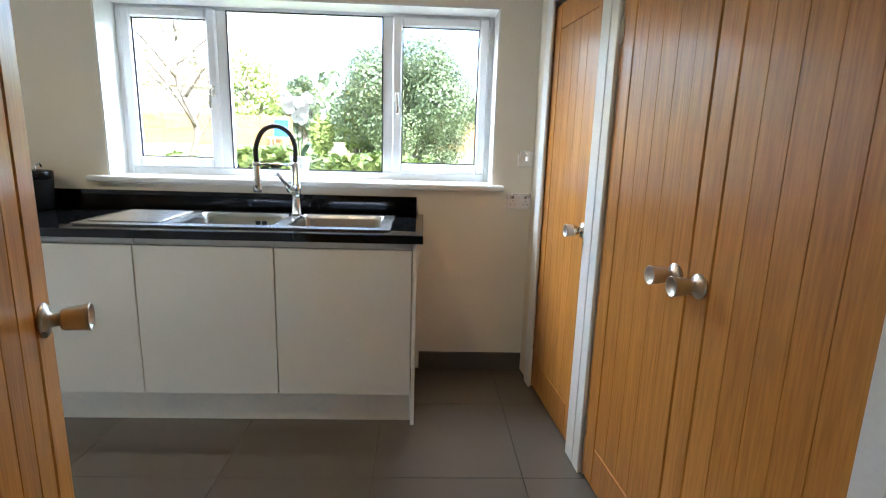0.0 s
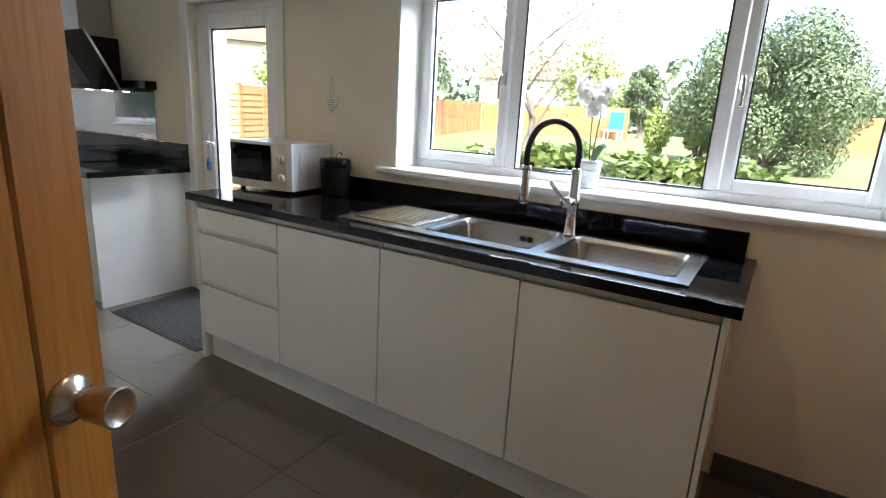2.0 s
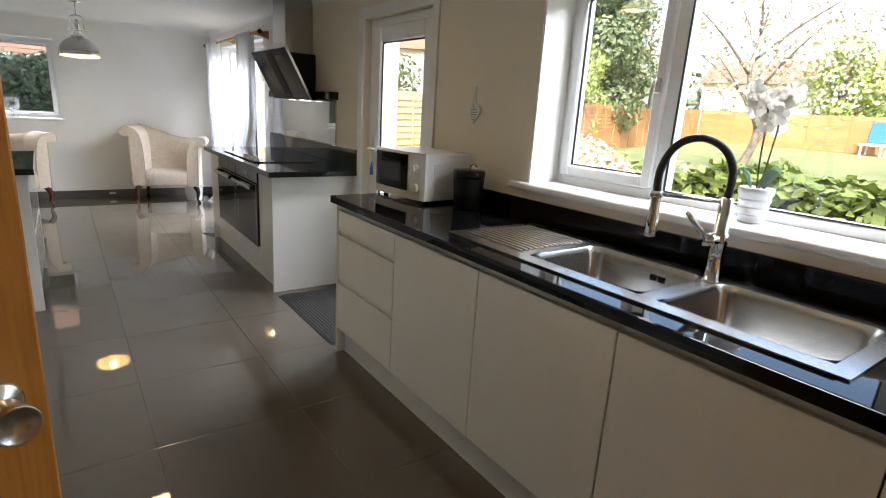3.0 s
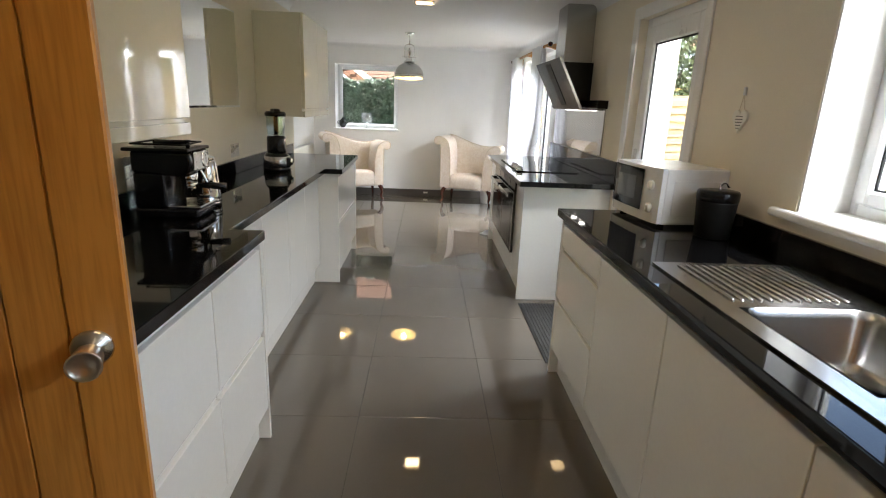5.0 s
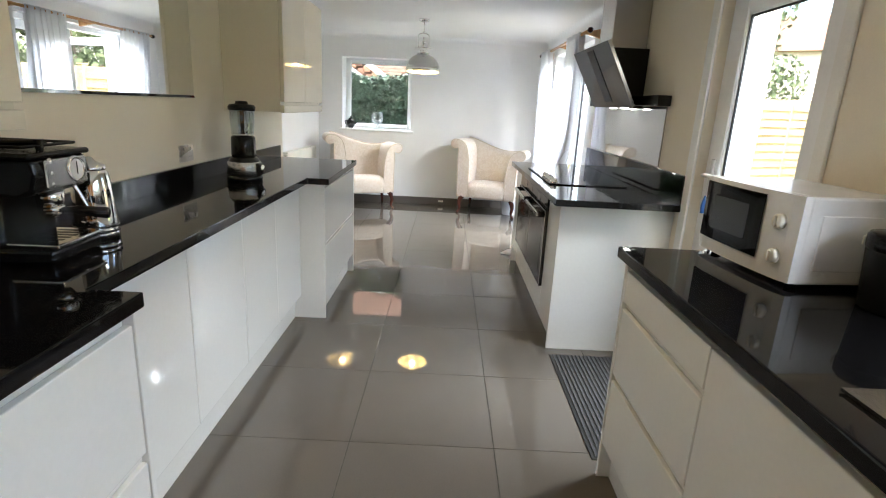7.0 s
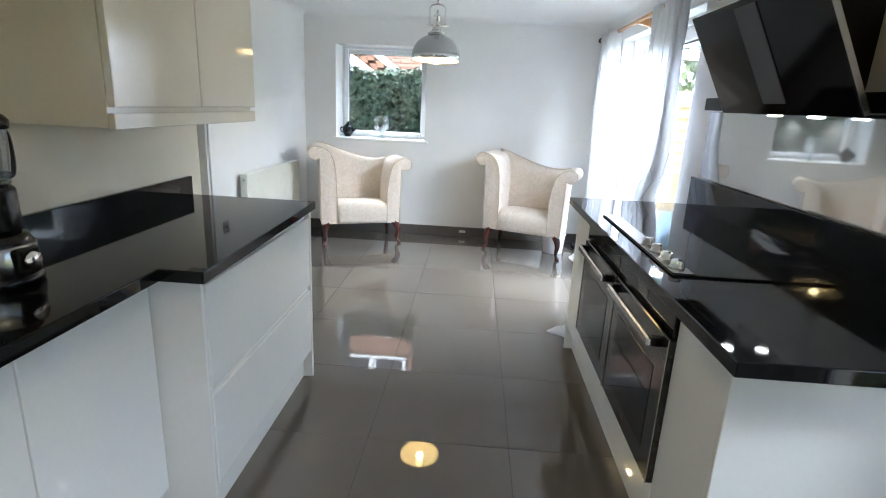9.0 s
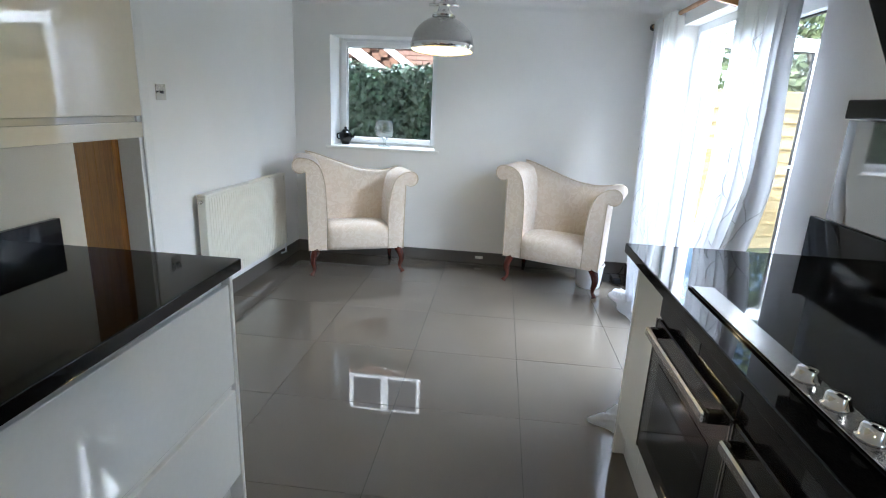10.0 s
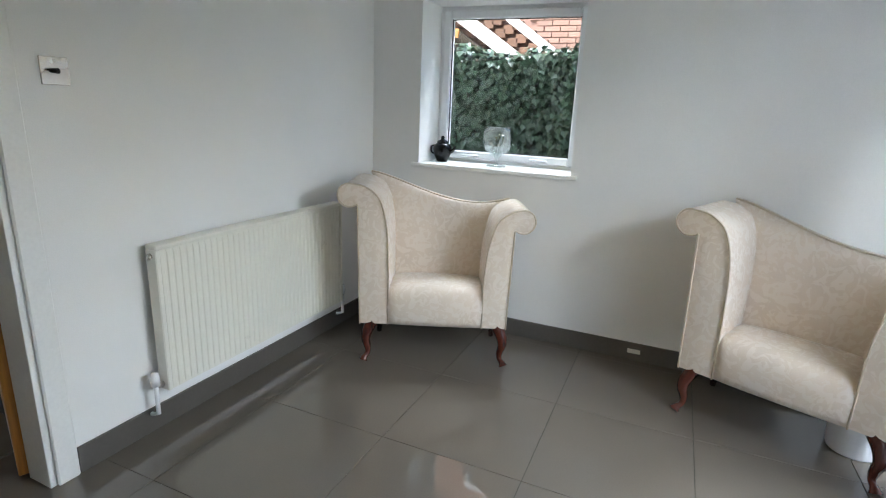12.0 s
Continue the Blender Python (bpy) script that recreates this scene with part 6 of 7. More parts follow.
curtain(-7.22, -6.68, -6.77, -6.36, 3.30, 6, 11, "sheer white voile curtain with twig embroidery, hem on the floor", (-6.80, 3.29, 0.33, 0.13))
curtain(-5.74, -5.20, -5.60, -5.07, 3.30, 7, 23, "sheer white voile curtain with twig embroidery, gathered by the hob run", (-5.18, 2.97, 0.14, 0.20), 0.95)


def teapot():
    at = (WW - 0.17, 0.775, WIN_W[2] + 0.004)
    t = thing("teapot", "small dark teapot ornament on the window sill", "teapot", at=at)
    part("body", lathe([(0, 0.0), (0.034, 0.0), (0.036, 0.008), (0.050, 0.035), (0.060, 0.075), (0.056, 0.10), (0.034, 0.118), (0, 0.119)], at, 28), M_BLACKPL, t, smooth=True)
    part("lid", lathe([(0.036, 0.118), (0.034, 0.128), (0.014, 0.138), (0.010, 0.145), (0.014, 0.155), (0, 0.163)], at, 20), M_BLACKPL, t, smooth=True)
    part("handle", tube(spline([(at[0], at[1] - 0.050, at[2] + 0.10), (at[0], at[1] - 0.078, at[2] + 0.09), (at[0], at[1] - 0.075, at[2] + 0.055), (at[0], at[1] - 0.05, at[2] + 0.045)], 5), 0.006, 8), M_BLACKPL, t, smooth=True)
    part("spout", tube(spline([(at[0], at[1] + 0.05, at[2] + 0.06), (at[0], at[1] + 0.075, at[2] + 0.075), (at[0], at[1] + 0.088, at[2] + 0.10)], 5), [0.012] * 6 + [0.008] * 5, 8), M_BLACKPL, t, smooth=True)


teapot()
at = (WW - 0.15, 1.15, WIN_W[2] + 0.004)
solid("glass_goblet", lathe([(0, 0.001), (0.062, 0.001), (0.060, 0.006), (0.012, 0.014), (0.010, 0.045), (0.022, 0.06), (0.074, 0.10), (0.096, 0.15), (0.091, 0.20), (0.079, 0.235), (0.076, 0.235), (0.088, 0.20), (0.092, 0.15), (0.070, 0.104), (0.015, 0.066), (0, 0.064)], at, 36), M_CLEAR, "large clear glass brandy goblet on the window sill", "glass", smooth=True)


def bucket():
    at = (-7.20, 3.03, 0)
    b = thing("waste_bin", "small round white bin on the floor behind the armchair", "bin", at=at)
    part("body", lathe([(0, 0.002), (0.095, 0.002), (0.098, 0.01), (0.115, 0.19), (0.118, 0.195), (0.112, 0.195), (0.093, 0.015), (0, 0.012)], at, 32), M_WHITEPL, b, smooth=True)
    part("rim", lathe([(0.112, 0.19), (0.121, 0.19), (0.121, 0.202), (0.112, 0.202), (0.112, 0.19)], at, 32), M_WHITEPL, b, smooth=True)


bucket()


def adaptor():
    at = (-7.36, 3.29, 0)
    b = thing("extension_lead", "black plastic extension block on the floor in the corner", "extension lead", at=at)
    part("block", box(-7.43, 3.25, 0.002, -7.29, 3.32, 0.055, 0.01, seg=2), M_BLACKPL, b)
    part("cable", tube(spline([(-7.43, 3.285, 0.03), (-7.50, 3.30, 0.02), (-7.55, 3.36, 0.03), (-7.60, 3.40, 0.08)], 6), 0.004, 6), M_BLACKPL, b, smooth=True)


adaptor()


def doormat():
    x0, y0, x1, y1 = MAT
    m = thing("entrance_mat", "charcoal ribbed entrance mat inside the garden door", "mat", at=((x0 + x1) / 2, (y0 + y1) / 2, 0))
    part("backing", box(x0, y0, 0.001, x1, y1, 0.006, 0.002), M_RUBBER, m)
    n = 27
    for i in range(n):
        y = y0 + 0.012 + (y1 - y0 - 0.024) * (i + 0.5) / n
        part("rib", box(x0 + 0.008, y - 0.0065, 0.006, x1 - 0.008, y + 0.0065, 0.012, 0.002), M_MAT, m)


doormat()

# ---- outside ----
GZ = -0.15


def gz(y):
    """Height of the lawn, which rises gently away from the house."""
    return GZ + 0.025 * min(28.0, max(0.0, y - 6.0))


ground = prism([(WN + T, -0.4), (800, -0.4), (800, gz(800)), (34, gz(34)), (6, GZ), (WN + T, GZ)], 800, "x", -400)
box(-400, -800, -0.4, 400, -1.72, GZ, 0, ground)
box(-400, -1.72, -0.4, WW - TW, WN + T, GZ, 0, ground)
box(1.72, -1.72, -0.4, 400, WN + T, GZ, 0, ground)
solid("ground", ground, M_LAWN, "sunlit garden lawn reaching to the horizon", "lawn", kind="structure")
solid("roof_slab", box(WW - TW - 0.2, -1.9, 2.60, 1.9, WN + T + 0.25, 2.75), M_RENDER, "flat eaves slab over the rooms", "roof", kind="structure")

PAVE = thing("pavement", "buff stone patio slabs along the house", "patio", kind="structure", at=(0, 0, GZ))
slab_me = {}
rp = random.Random(5)
for j, y in enumerate((WN + T + 0.01, 4.32, 4.93, 5.54)):
    x = -9.1 + (0.3 if j % 2 else 0.0)
    while x < 2.0:
        wd = rp.choice((0.45, 0.6, 0.6, 0.75))
        if wd not in slab_me:
            bt = box(-wd / 2 + 0.006, -0.297, 0, wd / 2 - 0.006, 0.297, 0.045, 0.006)
            me = bpy.data.meshes.new("paving_slab")
            bt.to_mesh(me)
            bt.free()
            me.materials.append(M_PATIO)
            slab_me[wd] = me
        s_ = new("paving_slab", slab_me[wd])
        s_.parent = PAVE
        s_.location = (x + wd / 2, y + 0.3, rp.uniform(0.0, 0.004))
        x += wd


def leaves(centres, normals, size, rnd, jitter=0.8, shape=1.5):
    """Small folded leaves, each two triangles pairs, at the given centres."""
    vs, fs = [], []
    for c, n in zip(centres, normals):
        d = Vector((n[0] + rnd.uniform(-jitter, jitter), n[1] + rnd.uniform(-jitter, jitter), n[2] + rnd.uniform(-jitter, jitter)))
        if d.length < 1e-3:
            d = Vector((0, 0, 1))
        d.normalize()
        a = d.cross(Vector((rnd.uniform(-1, 1), rnd.uniform(-1, 1), rnd.uniform(-1, 1)))).normalized()
        b = d.cross(a)
        s = size * rnd.uniform(0.6, 1.3)
        k = len(vs)
        c = Vector(c)
        vs += [c - a * s * shape * 0.5, c + b * s * 0.5 + d * s * 0.12, c + a * s * shape * 0.5, c - b * s * 0.5 + d * s * 0.12]
        fs += [(k, k + 1, k + 2), (k, k + 2, k + 3)]
    return vs, fs


def leaf_mesh(name, vs, fs, mat, parent):
    me = bpy.data.meshes.new(name)
    root = ROOT[parent.name].translation if parent is not None else Vector((0, 0, 0))
    me.from_pydata([tuple(v - root) for v in vs], [], fs)
    me.materials.append(mat)
    ob = new(name, me)
    if parent is not None:
        ob.parent = parent
        ROOT[ob.name] = ROOT[parent.name]
    return ob


def cloud(clumps, n, rnd):
    """Points and outward normals on the skins of ellipsoid clumps (centre, radii)."""
    cs, ns = [], []
    wsum = sum(r[0] * r[2] for _, r in clumps)
    for c, r in clumps:
        for _ in range(int(n * r[0] * r[2] / wsum)):
            while True:
                v = Vector((rnd.gauss(0, 1), rnd.gauss(0, 1), rnd.gauss(0, 1)))
                if v.length > 0.1:
                    break
            v.normalize()
            f = rnd.uniform(0.62, 1.06)
            cs.append(Vector(c) + Vector((v.x * r[0], v.y * r[1], v.z * r[2])) * f)
            ns.append(v)
    return cs, ns


def tree(name, at, height, spread, mat, n, size, seed, label, trunk=0.18, bare=0.3, tall=1.0):
    rnd = random.Random(seed)
    t = thing(name, label, "tree", at=at)
    x, y, z = at
    h0 = height * bare
    tr = spline([(x, y, z), (x + 0.05 * spread, y, z + h0 * 0.6), (x - 0.03 * spread, y, z + h0 * 1.3), (x, y, z + height * 0.8)], 5)
    part("trunk", tube(tr, [trunk * (1 - 0.8 * i / (len(tr) - 1)) for i in range(len(tr))], 10), M_BARK, t, smooth=True)
    clumps = []
    m = 11
    for i in range(m):
        an = i * 2.4 + rnd.uniform(-0.3, 0.3)
        q = (i + 0.5) / m
        rr = spread * 0.5 * (1 - 0.55 * abs(q - 0.45) / 0.55) * rnd.uniform(0.55, 0.9)
        c = Vector((x + rr * math.cos(an), y + rr * math.sin(an), z + h0 + (height - h0) * (0.10 + 0.82 * q)))
        r = spread * rnd.uniform(0.17, 0.27)
        clumps.append((c, (r, r, r * 0.8 * tall)))
        base = tr[min(len(tr) - 1, 3 + int(q * (len(tr) - 5)))]
        lim = spline([base, (base + c) / 2 + Vector((0, 0, 0.1 * height * 0.2)), c], 4)
        part("limb", tube(lim, [trunk * 0.4 * (1 - 0.75 * k / (len(lim) - 1)) for k in range(len(lim))], 6), M_BARK, t, smooth=True)
    cs, ns = cloud(clumps, n, rnd)
    leaf_mesh("crown", *leaves(cs, ns, size, rnd), mat, t)
    return t


def shrub(name, at, radii, mat, n, size, seed, label):
    rnd = random.Random(seed)
    t = thing(name, label, "shrub", at=at)
    clumps = []
    for i in range(7):
        an = i * 0.9
        clumps.append((Vector(at) + Vector((radii[0] * 0.55 * math.cos(an) * (i > 0), radii[1] * 0.55 * math.sin(an) * (i > 0), radii[2] * (1.0 + 0.35 * rnd.uniform(-1, 1)))), (radii[0] * 0.5, radii[1] * 0.5, radii[2] * rnd.uniform(0.6, 0.9))))
        q = [Vector(at), Vector(at) + (clumps[-1][0] - Vector(at)) * 0.5 + Vector((0, 0, 0.05)), clumps[-1][0]]
        part("stem", tube(q, [0.025, 0.018, 0.008], 5), M_BARK, t)
    cs, ns = cloud(clumps, n, rnd)
    cs2 = [Vector((c.x, c.y, max(GZ + 0.02, c.z))) for c in cs]
    leaf_mesh("foliage", *leaves(cs2, ns, size, rnd), mat, t)


# fences
SLAT = box(-0.90, -0.008, -0.083, 0.90, 0.008, 0.083, 0.003)
turn_all(SLAT, Matrix.Rotation(radians(-9), 4, "X"))


def slat_mesh(mat):
    me = bpy.data.meshes.new("slat")
    SLAT.to_mesh(me)
    me.materials.append(mat)
    return me


def fence(a, b, label, mats, height=1.84, swap=3):
    a, b = Vector((*a, gz(a[1]) - 0.02)), Vector((*b, gz(b[1]) - 0.02))
    d = b - a
    rise = math.asin(d.z / d.length)
    n = max(1, round(d.length / 1.9))
    an = math.degrees(math.atan2(d.y, d.x))
    f = thing("fence", label, "fence", "garden fences", at=tuple(a), turn=an)
    f.matrix_basis = pose(*a, 0, 0, an) @ Matrix.Rotation(-rise, 4, "Y")
    step = d.length / n
    sl = [slat_mesh(m) for m in mats]
    for i in range(n + 1):
        mt = mats[0 if i < swap else 1]
        bm = box(i * step - 0.05, -0.05, 0, i * step + 0.05, 0.05, height + 0.04, 0.006)
        post = part("post", bm, mt, f, world_space=False)
        part("post_cap", box(i * step - 0.065, -0.065, height + 0.04, i * step + 0.065, 0.065, height + 0.07, 0.01), mt, post, world_space=False)
        if i == n:
            break
        for k in range(12):
            s_ = new("slat", sl[0 if i < swap else 1])
            s_.parent = f
            s_.matrix_basis = pose((i + 0.5) * step, 0.0, 0.12 + k * (height - 0.14) / 11.5) @ Matrix.Diagonal((step / 1.9, 1, 1, 1))
        bm = box(i * step + 0.05, 0.012, height - 0.01, (i + 1) * step - 0.05, 0.05, height + 0.025, 0.004)
        part("capping_rail", bm, mt, f, world_space=False)
        bm = box(i * step + 0.90, -0.035, 0.05, i * step + 0.95, -0.012, height - 0.02, 0.003)
        part("batten", bm, mt, f, world_space=False)
    return f


fence((-9.05, 3.9), (-13.4, 19.0), "tall slatted timber fence, pale near the house, orange further off", (M_FENCEY, M_FENCE))
fence((-13.5, 19.2), (-17.6, 34.0), "orange slatted timber garden fence", (M_FENCE, M_FENCE))
fence((-17.5, 34.2), (-7.9, 35.1), "orange slatted timber fence at the bottom of the garden", (M_FENCE, M_FENCE))
fence((1.2, 34.6), (14.0, 37.0), "orange slatted timber fence behind the evergreen tree", (M_FENCE, M_FENCE))

# trees and shrubs of the garden
tree("tree", (-0.1, 20.5, gz(20.5)), 4.1, 5.0, M_YEW, 34000, 0.075, 3, "broad dark green evergreen tree on the lawn", 0.2, 0.05, 1.1)
tree("tree", (-2.1, 22.0, gz(22.0)), 3.0, 1.5, M_LIME, 6000, 0.09, 8, "upright yellow green conifer on the lawn", 0.15, 0.03, 1.3)
tree("tree", (-6.9, 17.6, gz(17.6)), 5.6, 6.5, M_BLOSSOM, 3600, 0.09, 12, "pale spring tree with open bare branches", 0.13, 0.38)
tree("tree", (-16.2, 22.0, gz(22.0)), 7.5, 6.0, M_YEW, 13000, 0.14, 14, "tall dark green tree behind the fence", 0.3, 0.1)
tree("tree", (-14.6, 18.6, gz(18.6)), 4.4, 3.6, M_LIME, 7000, 0.1, 15, "yellow green bush tree behind the fence", 0.2, 0.1)
tree("tree", (-20.5, 28.0, gz(28.0)), 9.0, 7.0, M_BROWNLEAF, 11000, 0.14, 16, "tall grey-brown tree behind the fence", 0.35, 0.2)
tree("tree", (-11.8, 39.0, gz(39.0)), 6.2, 4.8, M_LIME, 8000, 0.14, 17, "rounded yellow green tree beyond the fence", 0.25, 0.1)
tree("tree", (-8.7, 42.0, gz(42.0)), 5.0, 2.8, M_YEW, 6000, 0.14, 18, "dark pine tree beyond the fence", 0.25, 0.15, 1.2)
tree("tree", (10.5, 33.0, gz(33.0)), 7.0, 6.0, M_YEW, 9000, 0.14, 19, "large dark green tree beyond the lawn", 0.3, 0.1)
tree("tree", (-11.6, 12.0, gz(12.0)), 2.9, 2.2, M_LIME, 4500, 0.09, 28, "light green tree rising behind the fence", 0.12, 0.3)
shrub("shrub", (-3.5, 22.0, gz(22.0)), (0.5, 0.45, 1.0), M_LIME, 3000, 0.09, 21, "bright yellow green shrub on the lawn")
tree("tree", (-12.3, 7.6, gz(7.6)), 4.8, 3.4, M_YEW, 9000, 0.09, 33, "green tree standing behind the pale fence", 0.14, 0.15)
shrub("shrub", (-4.3, 8.2, gz(8.2)), (1.0, 0.8, 0.50), M_PINK, 3000, 0.075, 22, "pink and cream variegated shrub")
shrub("shrub", (-3.1, 8.0, gz(8.0)), (0.8, 0.7, 0.48), M_BLOSSOM, 2500, 0.07, 23, "pale cream flowering shrub")
shrub("shrub", (-7.4, 11.4, gz(11.4)), (1.0, 0.8, 0.55), M_BLOSSOM, 2200, 0.08, 24, "pale cream shrub by the fence")


def hedge():
    rnd = random.Random(31)
    h = thing("clipped_hedge", "low clipped green hedge under the kitchen window", "hedge", at=(-0.5, 4.75, GZ))
    x0, x1, y0, y1, zt = -1.35, 0.55, 4.5, 5.05, 1.16
    # solid box; the shade among the hedge leaves is put into its dark colour
    part("core", box(x0 + 0.08, y0 + 0.08, GZ, x1 - 0.08, y1 - 0.08, zt - 0.08, 0.04), M_DARKBROWN, h, "solid core coloured dark for the shade inside the hedge")
    cs, ns = [], []
    for _ in range(5200):
        f = rnd.random()
        x, y = rnd.uniform(x0, x1), rnd.uniform(y0, y1)
        top = zt - 0.10 * (abs(x + 0.4) / 1.0) ** 2.5 + 0.035 * math.sin(6 * x) + 0.02 * math.sin(17 * x + 9 * y)
        if f < 0.5:
            cs.append((x, y, top + rnd.uniform(-0.07, 0.03)))
            ns.append((0, 0, 1))
        elif f < 0.85:
            cs.append((x, y0 + rnd.uniform(-0.03, 0.06), rnd.uniform(GZ, top)))
            ns.append((0, -1, 0.3))
        else:
            cs.append((rnd.choice((x0, x1)) + rnd.uniform(-0.05, 0.05), y, rnd.uniform(GZ, top)))
            ns.append((0, 0, 1))
    leaf_mesh("foliage", *leaves(cs, ns, 0.05, rnd), M_LIME, h)


hedge()


def ivy():
    rnd = random.Random(41)
    h = thing("ivy_hedge", "dense dark ivy covering a wall outside the small window", "hedge", at=(-8.75, 0.9, GZ))
    # plain box whose dark colour stands for the shade behind the ivy leaves
    part("wall_core", box(-8.95, -2.4, GZ, -8.70, 3.3, 1.70, 0.03), M_DARKBROWN, h, "wall under the ivy, coloured dark for the shade between leaves")
    for i in range(26):
        y = -2.2 + i * 0.21
        part("stem", tube(spline([(-8.69, y, GZ), (-8.68, y + rnd.uniform(-0.1, 0.1), 0.6), (-8.68, y + rnd.uniform(-0.15, 0.15), 1.2), (-8.70, y + rnd.uniform(-0.2, 0.2), 1.7)], 4), 0.008, 5), M_BARK, h)
    vs, fs = [], []
    for _ in range(15000):
        y = rnd.uniform(-2.4, 3.3) if rnd.random() < 0.45 else rnd.uniform(-0.3, 2.0)
        top = 1.74 + 0.03 * math.sin(5 * y) + 0.02 * math.sin(13 * y)
        f = rnd.random()
        if f < 0.85:
            c = Vector((-8.66 + rnd.uniform(-0.05, 0.09), y, rnd.uniform(GZ, top) if rnd.random() < 0.4 else rnd.uniform(0.8, top)))
            n = Vector((1, 0, 0.35))
        else:
            c = Vector((rnd.uniform(-9.0, -8.6), y, top + rnd.uniform(-0.03, 0.06)))
            n = Vector((0.3, 0, 1))
        d = (n + Vector((rnd.uniform(-0.6, 0.6), rnd.uniform(-0.6, 0.6), rnd.uniform(-0.6, 0.6)))).normalized()
        down = (Vector((0, 0, -1)) + Vector((0, rnd.uniform(-0.6, 0.6), 0)))
        a = (down - d * down.dot(d)).normalized()
        b = d.cross(a)
        s = 0.045 * rnd.uniform(0.55, 1.3)
        k = len(vs)
        # five-pointed ivy leaf, folded along its rib
        vs += [c - a * 0.30 * s, c - a * 0.48 * s + b * 0.30 * s + d * 0.05 * s, c - a * 0.05 * s + b * 0.62 * s + d * 0.10 * s, c + a * 0.28 * s + b * 0.30 * s + d * 0.04 * s, c + a * 0.78 * s, c + a * 0.28 * s - b * 0.30 * s + d * 0.04 * s, c - a * 0.05 * s - b * 0.62 * s + d * 0.10 * s, c - a * 0.48 * s - b * 0.30 * s + d * 0.05 * s]
        fs += [(k, k + 1, k + 2), (k, k + 2, k + 3), (k, k + 3, k + 4), (k, k + 4, k + 5), (k, k + 5, k + 6), (k, k + 6, k + 7)]
    leaf_mesh("foliage", vs, fs, M_IVY, h)


ivy()


def neighbour():
    n = thing("neighbour_house", "red brick neighbouring house with white bargeboards", "house", at=(-13, 0, GZ))
    X = -12.3
    part("wall", box(X - 4.0, -5.0, GZ, X - 0.06, 3.0, 6.0), M_BRICK, n, "brick wall with pale mortar")
    part("gable_roof", prism([(-5.4, 5.9), (3.4, 5.9), (-1.0, 8.6)], -4.4, "x", X + 0.1), M_ROOFTILE, n, "brown tiled main roof")
    for y0 in (-0.50, 0.23):
        wf = part("window", turn_all(frame_ring(y0, 3.95, y0 + 0.73, 5.30, 0.08, 0, 0.08, 0.006), Matrix.Translation((X - 0.02, 0, 0)) @ Matrix.Rotation(math.pi / 2, 4, "Z")), M_UPVC, n, "white upvc window light")
        part("pane", box(X - 0.075, y0 + 0.07, 4.0, X - 0.045, y0 + 0.66, 5.25), M_OVENGLASS, wf)
        part("glazing_bar", box(X - 0.06, y0 + 0.07, 4.71, X - 0.015, y0 + 0.66, 4.77), M_UPVC, wf)

    def board(name, y0, z0, y1, z1, wd, x, mat, th=0.05):
        d = Vector((y1 - y0, z1 - z0)).normalized()
        q = Vector((-d.y, d.x)) * wd
        return part(name, prism([(y0, z0), (y1, z1), (y1 + q.x, z1 + q.y), (y0 + q.x, z0 + q.y)], th, "x", x), mat, n)
    board("bargeboard", -2.3, 3.42, 0.45, 1.60, 0.17, X + 0.25, M_TRIM)
    board("bargeboard", -1.35, 3.30, 1.05, 1.62, 0.11, X + 0.06, M_TRIM)
    board("fascia", -3.2, 2.62, -0.9, 2.30, 0.12, X + 0.30, M_OAKDARK)
    # tiled slope between the two boards, laid in courses
    bm = bmesh.new()
    for c in range(14):
        for k in range(5):
            y = -2.15 + c * 0.185 + 0.12 * k
            z = 3.30 - c * 0.122 - 0.0 * k + 0.05 * k
            box(X + 0.02 - 0.006 * (k % 2), y, z - 0.10, X + 0.10, y + 0.15, z + 0.02, 0.006, bm)
    part("roof", bm, M_ROOFTILE, n, "brown roof tiles")
    part("dark_soffit", prism([(-4.5, 1.3), (0.45, 1.5), (-2.3, 3.30), (-4.5, 3.3)], 0.12, "x", X + 0.10), M_DARKBROWN, n)
    brick = bpy.data.meshes.new("brick")
    bt = box(-0.03, -0.1075, -0.0325, 0.03, 0.1075, 0.0325, 0.004)
    bt.to_mesh(brick)
    bt.free()
    brick.materials.append(M_BRICK)
    for r in range(24):
        for k in range(11):
            y = 0.12 + k * 0.225 + (0.1125 if r % 2 else 0)
            b_ = new("brick", brick)
            b_.parent = n
            b_.location = (X - 0.06 + 13, y, 1.55 + r * 0.075 - GZ)


neighbour()


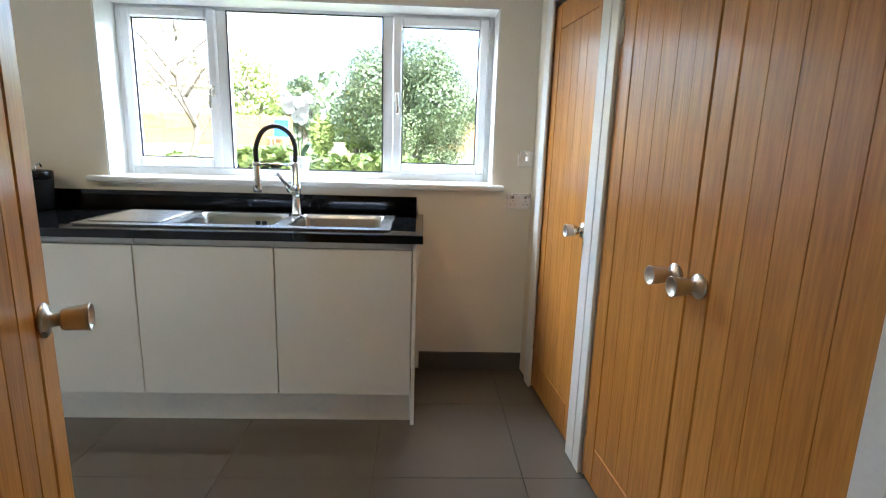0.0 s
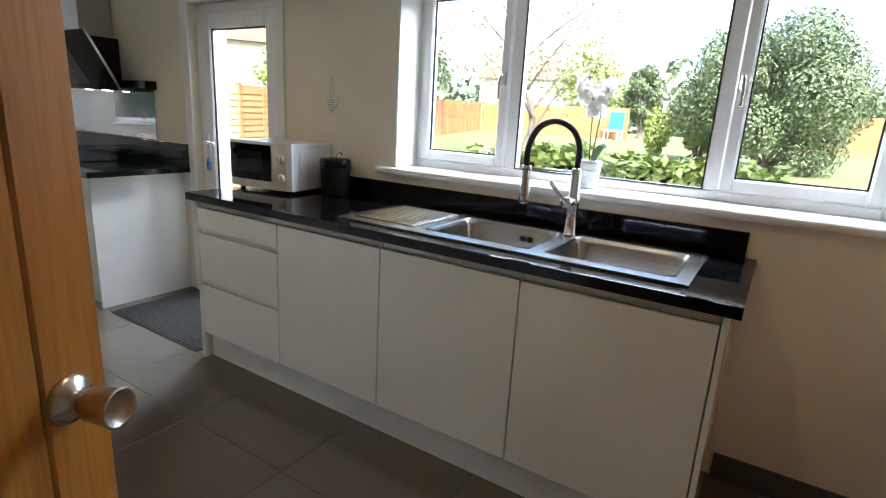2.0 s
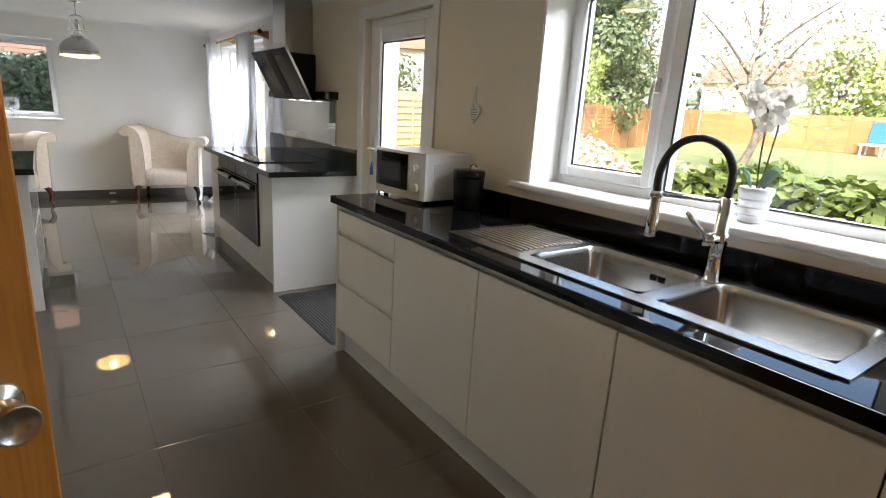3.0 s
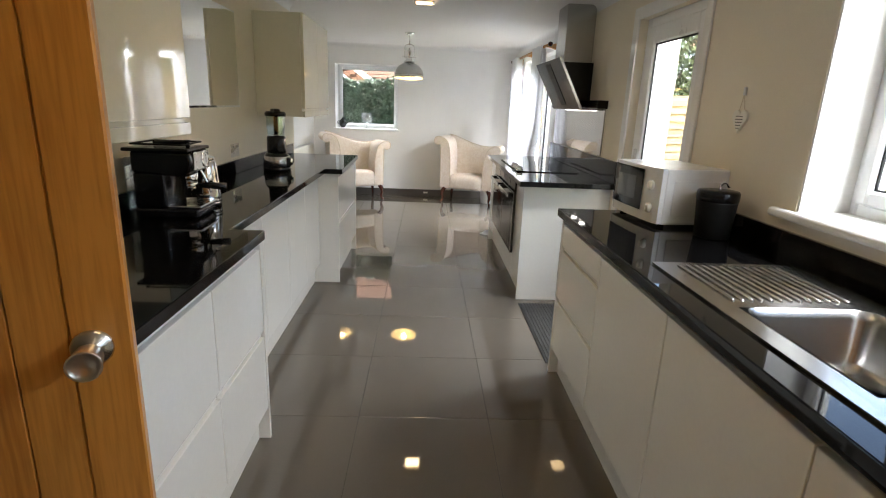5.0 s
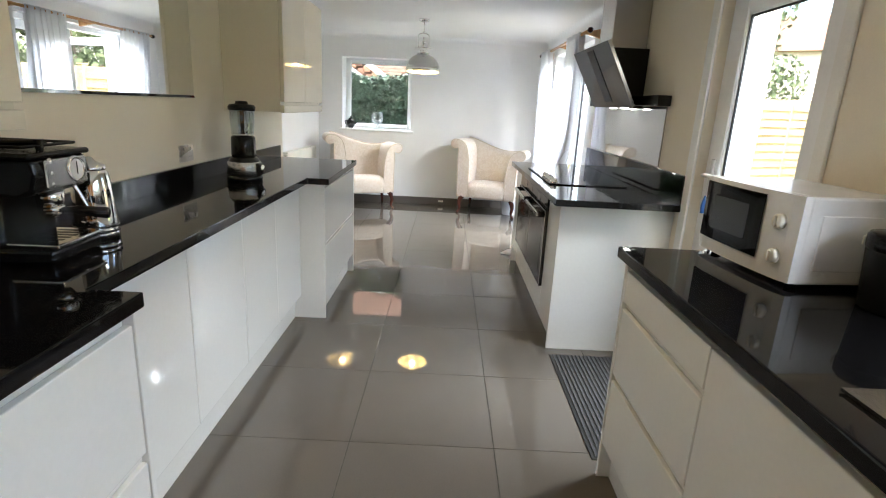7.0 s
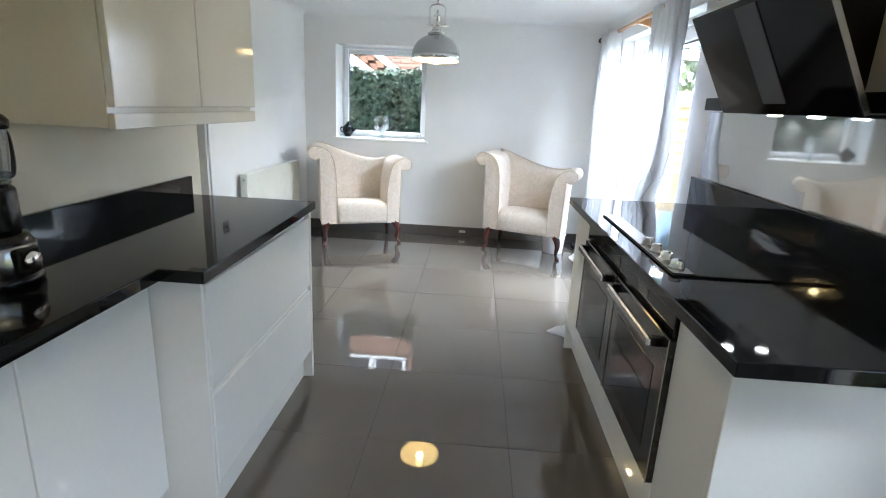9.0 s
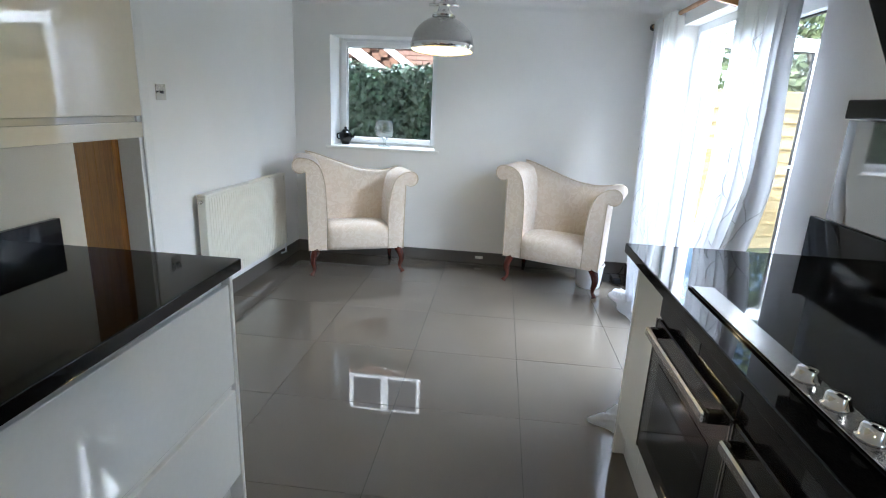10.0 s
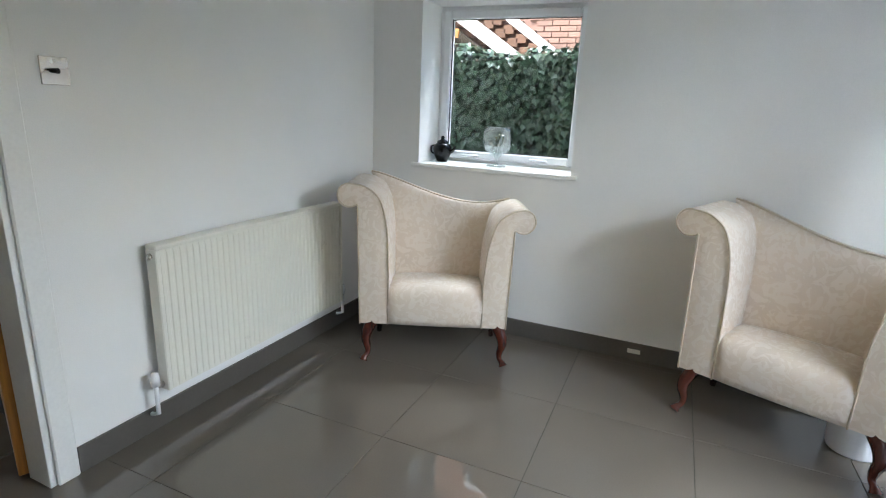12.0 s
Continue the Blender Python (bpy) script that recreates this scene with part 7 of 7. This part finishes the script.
def far_house(at, turn, label):
    h = thing("far_house", label, "house", at=at, turn=turn)
    part("wall", box(-4.5, -3.5, 0, 4.5, 3.5, 5.0), M_RENDER, h, world_space=False)
    part("roof", prism([(-4.0, 5.0), (4.0, 5.0), (0, 7.4)], 9.8, "x", -4.9), M_ROOFTILE, h, world_space=False)
    for z in (1.0, 3.3):
        for x in (-2.9, 0, 2.9):
            w_ = part("window", box(x - 0.7, -3.56, z, x + 0.7, -3.49, z + 1.2, 0.01), M_UPVC, h, world_space=False)
            part("pane", box(x - 0.6, -3.575, z + 0.1, x + 0.6, -3.561, z + 1.1), M_INK, w_, world_space=False)


far_house((-34.0, 24.5, gz(24.5)), 55, "grey rendered house far beyond the garden fence")
far_house((-25.0, 58.0, gz(58)), 10, "pale house far beyond the garden trees")


def lounger():
    c = thing("garden_chair", "white garden chair with blue back cushion by the fence", "garden chair", at=(-8.3, 33.6, gz(33.6)))
    g = gz(33.6)
    for x in (-8.7, -7.9):
        for y in (33.2, 34.0):
            part("leg", box(x - 0.04, y - 0.04, g - 0.02, x + 0.04, y + 0.04, g + 0.45, 0.01), M_WHITEPL, c)
    part("seat", box(-8.85, 33.1, g + 0.45, -7.75, 34.05, g + 0.57, 0.03), M_WHITEPL, c)
    part("back_cushion", turn_all(box(-0.45, -0.06, 0, 0.45, 0.06, 1.05, 0.05), pose(-8.3, 33.95, g + 0.57, -12)), M_BLUE, c, "blue back cushion")


lounger()


def far_trees():
    rnd = random.Random(77)
    clumps = []
    for i in range(90):
        a = radians(-75 + i * 150 / 89)
        r = rnd.uniform(62, 80)
        h = rnd.uniform(2.5, 6.0)
        clumps.append((Vector((math.sin(a) * r, math.cos(a) * r, h * 0.6)), (rnd.uniform(2.5, 5), 2.5, h)))
    cs, ns = cloud(clumps, 16000, rnd)
    cs = [Vector((c.x, c.y, max(gz(99), c.z))) for c in cs]
    ob = leaf_mesh("far_trees", *leaves(cs, ns, 0.75, rnd), M_YEW, None)
    tagged(ob, "distant line of green trees beyond the gardens", "trees", kind="stuff")


far_trees()
